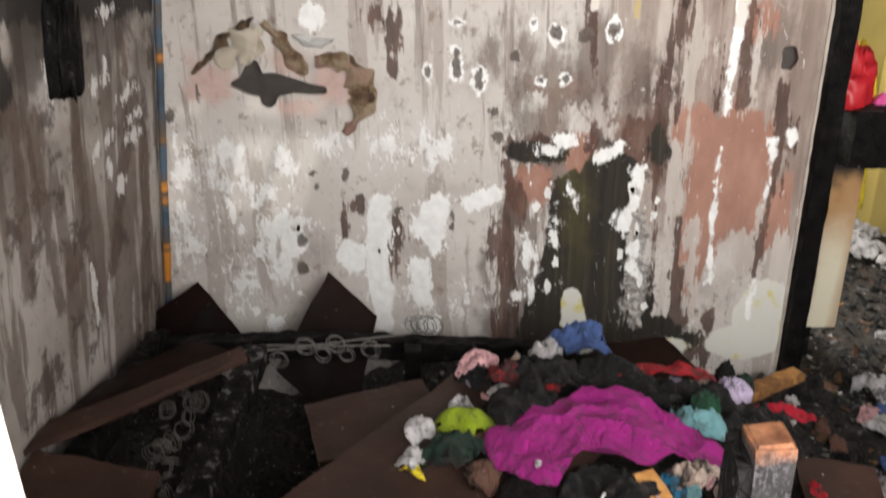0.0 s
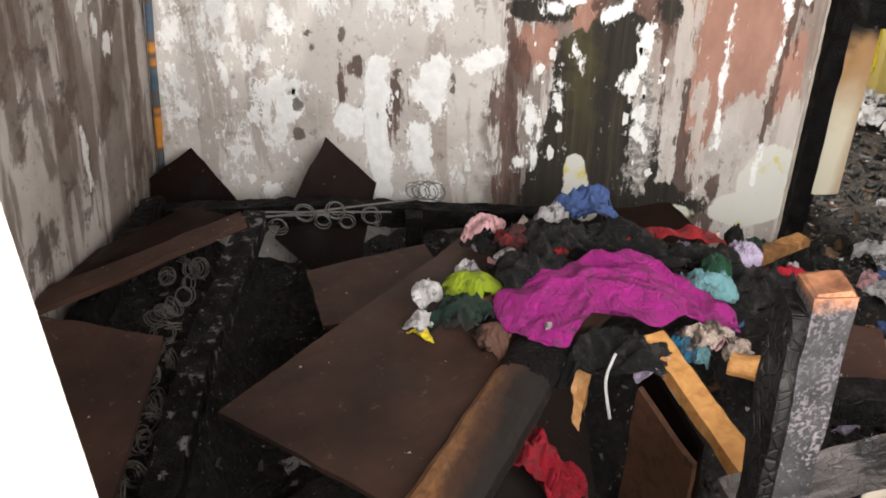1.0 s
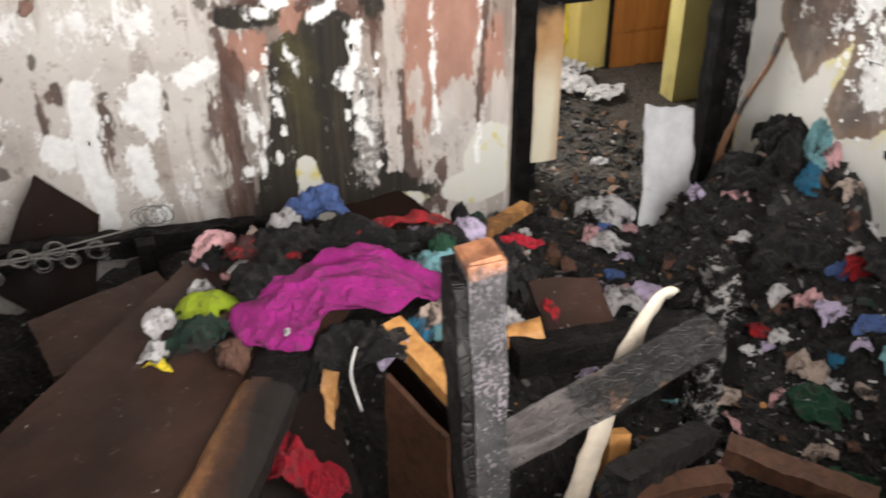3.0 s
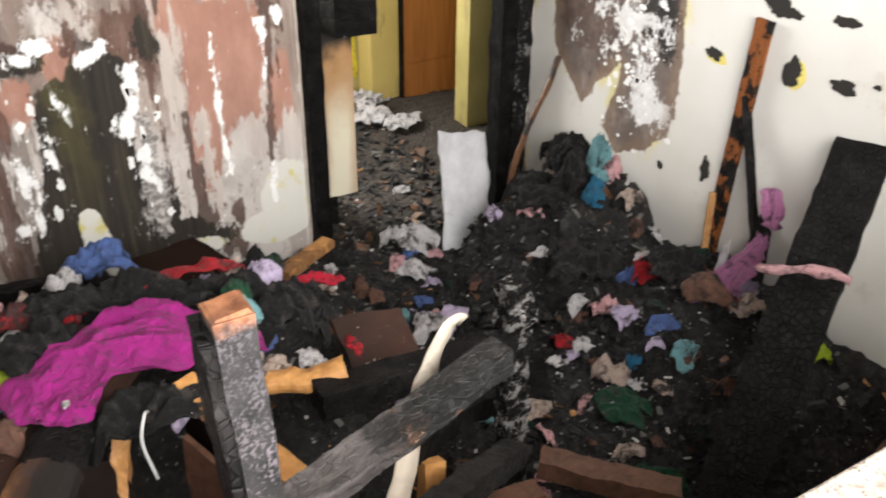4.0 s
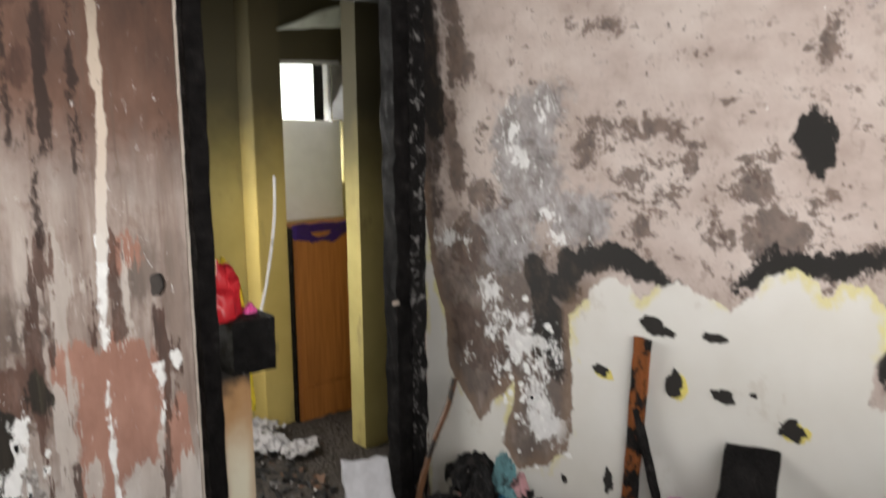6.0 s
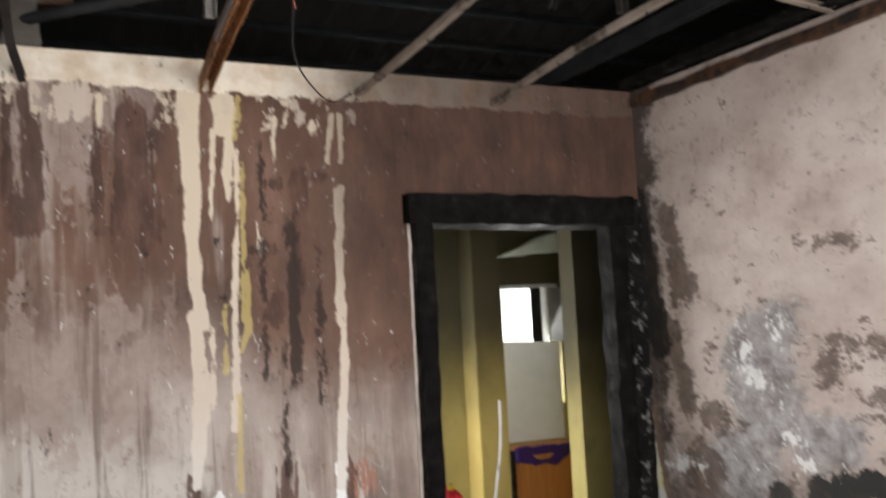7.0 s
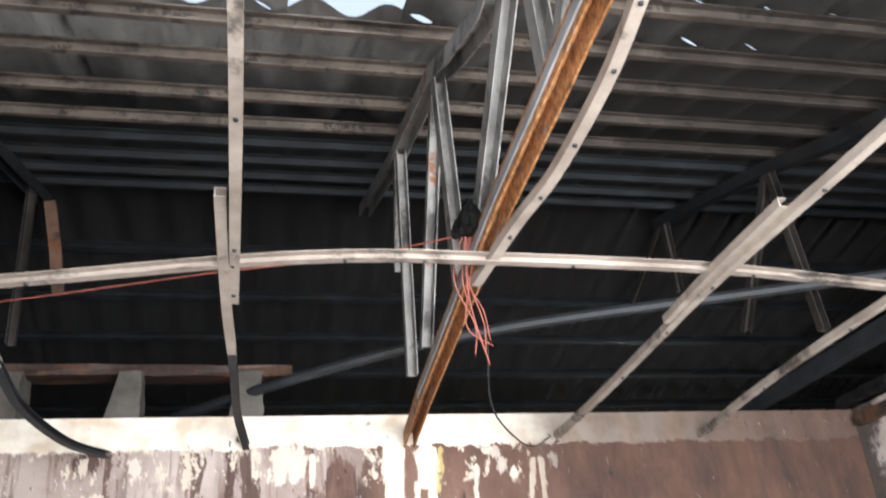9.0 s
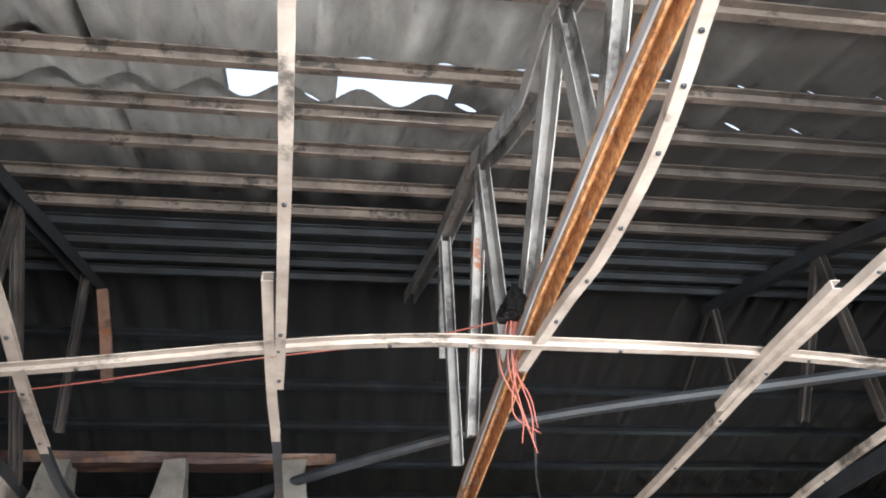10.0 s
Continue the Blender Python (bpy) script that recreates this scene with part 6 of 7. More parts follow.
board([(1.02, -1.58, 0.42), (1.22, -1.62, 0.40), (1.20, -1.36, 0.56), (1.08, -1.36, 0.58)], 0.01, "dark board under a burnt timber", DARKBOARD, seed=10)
board([(2.05, -0.95, 0.05), (2.35, -1.15, 0.05), (2.42, -1.0, 0.09), (2.12, -0.82, 0.10)], 0.02, "black plank piece half buried in ash", CHAR, seed=11, ragged=0.012, name="burnt_plank", group="burnt timbers")


def round_bar(w, h):
    return [(w / 2 * math.cos(t * math.pi / 8), h / 2 * math.sin(t * math.pi / 8)) for t in range(16)]


def timber(name, pts, w, h, mat, label, rough=0.006, seed=0, sub=16, up=(0, 0, 1), group="burnt timbers", parent=None, section=rough_rect):
    ob = part(name, sweep(pts, section(w, h), up, rough, seed, 1.0, sub), mat, parent)
    return ob if parent else tagged(ob, label, "timber", group)


timber("burnt_rail", [(0.05, -0.32, 0.34), (0.6, -0.28, 0.33), (1.32, -0.26, 0.27)], 0.05, 0.07, CHAR, "charred bed rail along the wall", seed=1, rough=0.01, sub=30)
timber("burnt_rail", [(0.09, -1.05, 0.40), (0.09, -0.6, 0.40), (0.08, -0.3, 0.36)], 0.06, 0.08, CHAR, "charred bed rail beside the wall", seed=2, rough=0.012, sub=20)
timber("bed_leg", [(0.86, -0.36, 0.0), (0.86, -0.36, 0.36)], 0.05, 0.05, CHAR, "short charred bed leg", seed=21, up=(0, 1, 0))
timber("burnt_beam", [(0.42, -0.48, 0.42), (0.40, -1.10, 0.41), (0.43, -1.60, 0.40)], 0.065, 0.06, ASHY, "charred beam with a pale ash patch", seed=3)
log = empty("scorched_beam", "thick brown timber burnt black at one end", "timber", "burnt timbers")
timber("body", [(1.085, -1.42, 0.625), (0.93, -1.75, 0.652), (0.86, -1.9, 0.655)], 0.112, 0.085, ROUNDLOG, "", seed=4, rough=0.003, parent=log, section=round_bar)
tagged(timber("burnt_end", [(1.145, -1.29, 0.618), (1.12, -1.345, 0.622), (1.083, -1.424, 0.625)], 0.108, 0.082, CHAR, "", seed=41, rough=0.007, parent=log, section=round_bar), "black charred end")
timber("pine_stick", [(1.335, -1.315, 0.64), (1.44, -1.60, 0.585)], 0.045, 0.03, PINE, "split orange pine stick charred at its end", seed=5, rough=0.003)
timber("burnt_beam", [(1.55, -1.41, 0.575), (1.98, -1.42, 0.55)], 0.06, 0.06, CHAR, "charred beam end lying on rubble", seed=12)
timber("pine_offcut", [(1.49, -1.32, 0.585), (1.55, -1.36, 0.59), (1.625, -1.375, 0.60)], 0.055, 0.04, PINE, "bright orange broken pine offcut", seed=13, rough=0.006, section=round_bar)
k = Mat("beam_ash_grey_to_black", 0.6)
grain_n = k.noise(45, 6, 0.7, (0.3, 1, 1.0), dist=0.4)
beam_col = k.ramp(grain_n, [(0.32, (0.020, 0.017, 0.016)), (0.5, (0.065, 0.057, 0.056)), (0.68, (0.14, 0.125, 0.125))])
burnt_at = k.op("ADD", k.axis(0), k.mul(k.op("SUBTRACT", k.noise(16, 7, 0.72), 0.5), 0.5))
beam_col = k.mix(k.mul(k.step(burnt_at, 1.46, 1.52), 0.97), beam_col, k.ramp(k.noise(60, 5, 0.7), [(0.48, (0.004, 0.004, 0.004)), (0.75, (0.035, 0.035, 0.036))]))
beam_col = k.mix(k.mul(k.step(k.noise(9, 6, 0.7, off=(4, 0, 0)), 0.58, 0.64), 0.7), beam_col, (0.14, 0.075, 0.045))
GREYWOOD = k.done(beam_col, k.op("ADD", grain_n, k.step(k.voronoi(90, "DISTANCE_TO_EDGE"), 0.0, 0.1)), 0.6, 0.004)
timber("burnt_beam", [(1.30, -1.84, 0.795), (1.50, -1.81, 0.835), (1.70, -1.78, 0.875)], 0.04, 0.05, GREYWOOD, "grey-black burnt beam lying slanted", seed=7, rough=0.004, sub=24)
timber("pine_stick", [(1.80, -0.56, 0.31), (1.99, -0.46, 0.315)], 0.05, 0.025, WOODX, "short pine plank end at the wall foot", seed=14, rough=0.003)
timber("burnt_stick", [(1.18, -1.42, 0.50), (1.22, -1.30, 0.60)], 0.03, 0.03, WOODX, "orange splintered stick under clothes", seed=15)
timber("burnt_beam", [(1.70, -1.45, 0.40), (1.95, -1.30, 0.30), (2.2, -1.18, 0.16)], 0.06, 0.05, CHAR, "black beam sloping down to the floor", seed=17)
STUMP = charcoal("ash_streaked_stump", 0.50, None, 90, 0.26, 0.9, 34)
timber("charred_post", [(2.055, -1.37, -0.1), (2.015, -1.39, 0.45), (1.997, -1.40, 0.69)], 0.062, 0.05, STUMP, "broken charred post stump", seed=11, up=(0, 1, 0), rough=0.016, sub=30)
timber("scorched_board", [(3.045, -1.01, 0.22), (3.045, -1.055, 1.0)], 0.012, 0.055, CHARPINE, "narrow scorched orange board standing against the wall", seed=9, up=(0, 1, 0), rough=0.003)
timber("pine_stick", [(2.98, -1.06, 0.05), (3.03, -1.0, 0.46)], 0.018, 0.02, WOODX, "thin orange stick leaning on the wall", seed=18, rough=0.002)
timber("burnt_stick", [(2.93, -1.30, 0.10), (3.0, -1.20, 0.42), (3.045, -1.04, 0.78)], 0.018, 0.022, CHAR, "thin black stick leaning on the wall", seed=10, rough=0.003)
timber("burnt_stick", [(2.86, -1.78, 0.05), (3.0, -1.79, 0.25), (3.045, -1.97, 0.66)], 0.02, 0.025, LOGW, "dark brown stick leaning on the wall", seed=19, rough=0.003)
timber("pine_stick", [(3.0, -1.42, 0.14), (2.92, -1.70, 0.12)], 0.02, 0.02, WOODX, "thin pine stick lying at the wall", seed=20, rough=0.003)
timber("burnt_strip", [(2.955, -0.30, 0.70), (2.93, -0.30, 0.62), (2.84, -0.30, 0.46), (2.79, -0.30, 0.32), (2.755, -0.31, 0.10)], 0.02, 0.012, LOGW, "curved dark strip hanging beside the doorway", seed=22, rough=0.003, up=(0, 1, 0))
board([(2.99, -1.12, 0.05), (3.0, -1.26, 0.05), (3.04, -1.22, 0.42), (3.045, -1.17, 0.46)], 0.012, "black pointed board leaning on the wall", CHAR, seed=23, name="burnt_plank", group="burnt timbers")

d_plank = (Vector((3.045, -1.405, 0.778)) - Vector((2.405, -1.695, 0.15))).normalized()
plank_up = Vector((0.37, -0.93, 0)).cross(d_plank)
timber("burnt_plank", [(2.24, -1.79, -0.03), (2.405, -1.715, 0.15), (3.045, -1.427, 0.778)], 0.14, 0.03, ALLIGATOR, "long alligatored black plank leaning on the wall", seed=8, up=plank_up, rough=0.004, sub=50)

post = empty("charred_post", "upright charred post with an ashen face and pale top", "timber", "burnt timbers")
timber("shaft", [(1.279, -2.045, 0.05), (1.261, -2.045, 0.8), (1.242, -2.045, 1.272)], 0.032, 0.034, POST, "", seed=6, up=(0, 1, 0), parent=post, sub=30, rough=0.002)
tagged(part("top_end", sweep([(1.2422, -2.045, 1.270), (1.242, -2.045, 1.2728), (1.2418, -2.045, 1.2745)], [(u * 0.94, v * 0.94) for u, v in rough_rect(0.032, 0.034)], (0, 1, 0), 0.001, 6, 0.84, 1), POST, post), "pale orange scorched wood end")
timber("split_side", [(1.25, -2.04, 0.05), (1.24, -2.04, 0.8), (1.224, -2.035, 1.255)], 0.014, 0.045, CHAR, "", seed=31, up=(0, 1, 0), parent=post, sub=24, rough=0.004)

peel = part("peeled_strip", sweep(curve([(1.50, -1.73, 0.40), (1.543, -1.725, 0.563), (1.581, -1.72, 0.728), (1.606, -1.72, 0.829), (1.632, -1.715, 0.885), (1.66, -1.71, 0.905), (1.68, -1.70, 0.89)], 6), rect(0.050, 0.004), (0, 1, 0.2), 0.004, 2, 0.42), flat("pale_peeled_veneer", (0.56, 0.49, 0.40), 0.8, 0, 0.4))
tagged(smooth(peel), "pale peeling veneer strip curling upward", "veneer")


board([(1.30, -1.36, 0.10), (1.40, -1.50, 0.10), (1.385, -1.50, 0.50), (1.305, -1.36, 0.56)], 0.012, "upright reddish brown board between timbers", BARKY, seed=61, warp=0.01)
board([(1.06, -1.44, 0.08), (1.20, -1.52, 0.08), (1.20, -1.46, 0.50), (1.10, -1.40, 0.54)], 0.012, "charred upright board end under the clothes", CHAR, seed=62, ragged=0.012, name="burnt_plank", group="burnt timbers")
board([(1.385, -1.42, 0.27), (1.43, -1.44, 0.27), (1.425, -1.38, 0.40), (1.385, -1.37, 0.41)], 0.003, "small white paper standing between timbers", flat("pale_smoked_paper", (0.62, 0.62, 0.68), 0.9, 0, 0.3), warp=0.02, seed=63, ragged=0.01, name="paper_sheet", group="papers")
board([(1.36, -1.30, 0.42), (1.42, -1.33, 0.42), (1.41, -1.28, 0.51), (1.36, -1.26, 0.52)], 0.003, "torn white paper under a pine stick", flat("torn_smoked_paper", (0.58, 0.57, 0.60), 0.9, 0, 0.35), warp=0.02, seed=64, ragged=0.012, name="paper_sheet", group="papers")
timber("burnt_beam", [(1.62, -1.70, 0.50), (1.75, -1.62, 0.44), (1.99, -1.46, 0.28)], 0.055, 0.05, WETCHAR, "black glinting beam under a grey one", seed=65, rough=0.008)
timber("pine_stick", [(1.66, -1.62, 0.33), (1.80, -1.60, 0.33), (1.93, -1.62, 0.33)], 0.05, 0.03, BARKY, "brown singed plank end in the rubble", seed=66, rough=0.003)
timber("pine_stick", [(1.745, -1.50, 0.22), (1.77, -1.46, 0.36)], 0.05, 0.03, PINE, "short orange pine block on end", seed=67, rough=0.003, up=(0, 1, 0))
timber("burnt_beam", [(2.07, -1.45, 0.20), (2.17, -1.56, 0.19), (2.30, -1.67, 0.17)], 0.06, 0.05, BARKY, "half-charred brown beam lying in the rubble", seed=68, rough=0.006)
straw = empty("singed_straw", "nest of singed brown straw and shavings", "straw")
sr = random.Random(77)
for i in range(60):
    cx, cy = 1.90 + sr.gauss(0, 0.06), -1.42 + sr.gauss(0, 0.05)
    w, ln = sr.uniform(0, 6.28), sr.uniform(0.03, 0.07)
    cz = heap_height(cx, cy) + 0.012 + sr.uniform(0, 0.05)
    a, b = Vector((cx - ln * math.cos(w), cy - ln * math.sin(w), cz)), Vector((cx + ln * math.cos(w), cy + ln * math.sin(w), cz + sr.uniform(-0.015, 0.02)))
    part("shaving", sweep(curve([a, (a + b) / 2 + Vector((0, 0, sr.uniform(0.004, 0.02))), b], 3), rect(sr.uniform(0.003, 0.008), 0.002), (0, 0, 1)), (BARKY, LOGW, PINE)[i % 3], straw)

# ---- mattress springs ----
def helix(start, way, r, turns, pitch, seed):
    w = Vector(way).normalized()
    a = w.orthogonal().normalized()
    b = w.cross(a)
    rr = random.Random(seed)
    pts = []
    for i in range(int(turns * 14) + 1):
        t = i / 14
        k = r * (0.8 + 0.2 * math.cos(t * 1.3 + seed))
        pts.append(Vector(start) + w * pitch * t + (a * math.cos(2 * math.pi * t) + b * math.sin(2 * math.pi * t)) * k + Vector((rr.uniform(-1, 1), rr.uniform(-1, 1), rr.uniform(-1, 1))) * 0.0008)
    return pts


bar = empty("spring_bar", "bare mattress spring rods with hanging coils", "bed springs")
for k, (a, b) in enumerate((((0.36, -0.44, 0.395), (0.88, -0.40, 0.435)), ((0.40, -0.41, 0.405), (0.80, -0.43, 0.41)), ((0.38, -0.43, 0.40), (0.62, -0.42, 0.40)))):
    part("rod", sweep([a, b], ring(0.003, 5), (0, 1, 0)), WIRE, bar)
for k, (x, z) in enumerate(((0.47, 0.37), (0.60, 0.385), (0.67, 0.38), (0.74, 0.395), (0.55, 0.41), (0.64, 0.42))):
    smooth(part("coil", sweep(helix((x, -0.44, z), (0.1, 1, 0.1), 0.03, 3, 0.006, k), ring(0.0016, 4), (0, 0, 1)), WIRE, bar))
for k in range(4):
    smooth(part("coil", sweep(helix((0.86 + 0.022 * k, -0.40, 0.455), (0.3, 1, 0.0), 0.03, 2, 0.008, k + 9), ring(0.0016, 4), (0, 0, 1)), WIRE, bar))
SPRING = flat("burnt_spring_wire", (0.13, 0.115, 0.105), 0.6, 0.3, 0.5)
tangle = empty("mattress_springs", "tangled grey mattress springs beside a burnt beam", "bed springs")
rr = random.Random(8)
for k in range(34):
    f = k / 33
    c = Vector((0.27, -0.62, 0.42)).lerp(Vector((0.335, -1.5, 0.40)), f) + Vector((rr.gauss(0, 0.018), rr.gauss(0, 0.02), rr.gauss(0, 0.02)))
    smooth(part("coil", sweep(helix(c, (rr.gauss(0, 1), rr.gauss(0, 1), rr.gauss(0, 0.6)), rr.uniform(0.022, 0.034), rr.uniform(2.2, 4), 0.007, k), ring(0.0016, 4), (0.1, 0.2, 1)), SPRING, tangle))
smooth(tagged(part("wire_loop", sweep(curve([(1.26, -1.36, 0.64), (1.25, -1.39, 0.66), (1.235, -1.41, 0.62), (1.245, -1.43, 0.55)], 6), ring(0.003, 5), (0, 1, 0)), flat("white_cable", (0.6, 0.6, 0.6))), "short white cable hook hanging from clothes", "cable"))

# ---- clothes ----
C = {n: cloth_mat(n + "_cloth", c, s) for n, c, s in (
    ("magenta", (0.340, 0.017, 0.204), 0.68), ("lime", (0.34, 0.46, 0.02), 0.72), ("white", (0.58, 0.56, 0.57), 0.60), ("denim", (0.07, 0.12, 0.30), 0.64), ("red", (0.34, 0.012, 0.02), 0.56),
    ("darkgreen", (0.012, 0.032, 0.022), 0.56), ("turquoise", (0.150, 0.315, 0.345), 0.62), ("pink", (0.74, 0.34, 0.59), 0.86), ("black", (0.007, 0.0066, 0.007), 0.7), ("brown", (0.14, 0.07, 0.05), 0.58),
    ("scarlet", (0.36, 0.011, 0.028), 0.66), ("cream", (0.46, 0.36, 0.31), 0.58), ("blue", (0.016, 0.120, 0.216), 0.62), ("green", (0.012, 0.055, 0.028), 0.64), ("lilac", (0.50, 0.42, 0.58), 0.62),
    ("purple", (0.05, 0.02, 0.15), 0.75), ("yellow", (0.78, 0.60, 0.03), 0.75), ("rose", (0.60, 0.34, 0.36), 0.6))}
mag = cloth([(1.27, -1.055), (1.21, -1.09), (1.13, -1.145), (1.045, -1.20), (1.06, -1.28), (1.10, -1.345), (1.17, -1.36), (1.205, -1.29), (1.26, -1.285), (1.33, -1.315), (1.42, -1.285), (1.505, -1.315), (1.495, -1.24), (1.44, -1.17), (1.38, -1.09), (1.33, -1.06)], 0.63, 0.045, 0.025, 3, rings=44)
shirt = smooth(tagged(part("magenta_shirt", mag, C["magenta"]), "crumpled magenta shirt spread over burnt clothes", "clothes", "heap of clothes"))
part("care_tag", boxes(((1.135, -1.325, 0.672), (1.15, -1.305, 0.676)), bevel=0.001), C["white"], shirt, "small white care tag")
lime = cloth([(0.95, -1.10), (1.0, -1.09), (1.075, -1.12), (1.06, -1.165), (0.98, -1.20), (0.945, -1.16)], 0.622, 0.024, 0.018, 8, rings=22, ragged=0.018)
smooth(tagged(part("lime_shirt", lime, C["lime"]), "crumpled lime green shirt on the board", "clothes", "heap of clothes"))
PILE = "heap of clothes"
for i, (nm, lb, mt, x, y, z, a, b, c, turn) in enumerate((
        ("white_sock", "small white cloth beside a lime shirt", "white", 0.915, -1.155, 0.605, 0.03, 0.045, 0.035, 20), ("white_sock", "white and yellow cloth edge", "white", 0.905, -1.245, 0.605, 0.035, 0.025, 0.03, 60),
        ("yellow_rag", "thin yellow hem on the board", "yellow", 0.90, -1.262, 0.60, 0.03, 0.012, 0.018, 150), ("dark_shirt", "dark green shirt under the pile", "darkgreen", 0.985, -1.235, 0.60, 0.065, 0.045, 0.05, 10),
        ("brown_rag", "scorched brown cloth at the pile's edge", "brown", 1.04, -1.30, 0.60, 0.05, 0.035, 0.04, 70), ("black_rag", "burnt black cloth under the pile", "black", 1.12, -1.10, 0.59, 0.09, 0.06, 0.07, 30),
        ("red_shirt", "red and black cloth at the pile's back", "red", 1.095, -0.965, 0.60, 0.045, 0.04, 0.05, 0), ("pink_sock", "pale pink sock on the pile", "rose", 1.045, -0.905, 0.60, 0.05, 0.03, 0.04, 20),
        ("pale_rag", "pale scorched cloth scrap", "cream", 1.13, -0.90, 0.59, 0.025, 0.03, 0.05, 20), ("black_rag", "burnt black cloth under the pile", "black", 1.19, -0.96, 0.58, 0.09, 0.07, 0.06, 0),
        ("jeans", "bunched blue denim jeans", "denim", 1.32, -0.68, 0.49, 0.075, 0.09, 0.07, -25), ("white_cloth", "white cloth scrap beside jeans", "white", 1.225, -0.70, 0.50, 0.04, 0.035, 0.05, 0),
        ("black_rag", "burnt black cloth under the pile", "black", 1.35, -0.95, 0.53, 0.13, 0.10, 0.08, 0), ("red_jacket", "red and black quilted jacket", "red", 1.46, -0.945, 0.570, 0.12, 0.022, 0.05, -2),
        ("black_jacket", "black burnt jacket sleeve", "black", 1.50, -1.02, 0.55, 0.13, 0.05, 0.06, -10), ("patterned_rag", "grey patterned burnt cloth", "lilac", 1.605, -0.985, 0.52, 0.05, 0.06, 0.07, 0),
        ("black_rag", "burnt black cloth under the pile", "black", 1.60, -1.08, 0.48, 0.12, 0.10, 0.09, 0), ("turquoise_shirt", "pale turquoise cloth edge", "turquoise", 1.475, -1.15, 0.61, 0.045, 0.05, 0.04, 40),
        ("green_rag", "small green patterned cloth", "green", 1.515, -1.10, 0.60, 0.03, 0.04, 0.05, 0), ("white_cloth", "pale floral cloth edge", "cream", 1.44, -1.325, 0.60, 0.05, 0.03, 0.045, 10),
        ("blue_rag", "dark blue cloth under a shirt", "blue", 1.385, -1.325, 0.60, 0.03, 0.025, 0.04, 0), ("black_rag", "burnt black cloth under the pile", "black", 1.27, -1.35, 0.57, 0.10, 0.05, 0.06, 0),
        ("grey_shoe", "crumpled grey shoe under clothes", "lilac", 1.325, -1.375, 0.585, 0.045, 0.03, 0.04, 30), ("red_rag", "red cloth strip on the rubble", "scarlet", 1.735, -0.96, 0.50, 0.07, 0.02, 0.03, -15),
        ("red_towel", "bright red crumpled towel", "scarlet", 1.09, -1.49, 0.46, 0.05, 0.075, 0.06, 10), ("red_towel", "bright red crumpled cloth fold", "scarlet", 1.15, -1.53, 0.45, 0.045, 0.04, 0.05, 60))):
    rag(nm, lb, (x, y, z), (a, b, c), turn, C[mt], i + 1, PILE)
FLOORRAGS = "rags scattered on the floor"
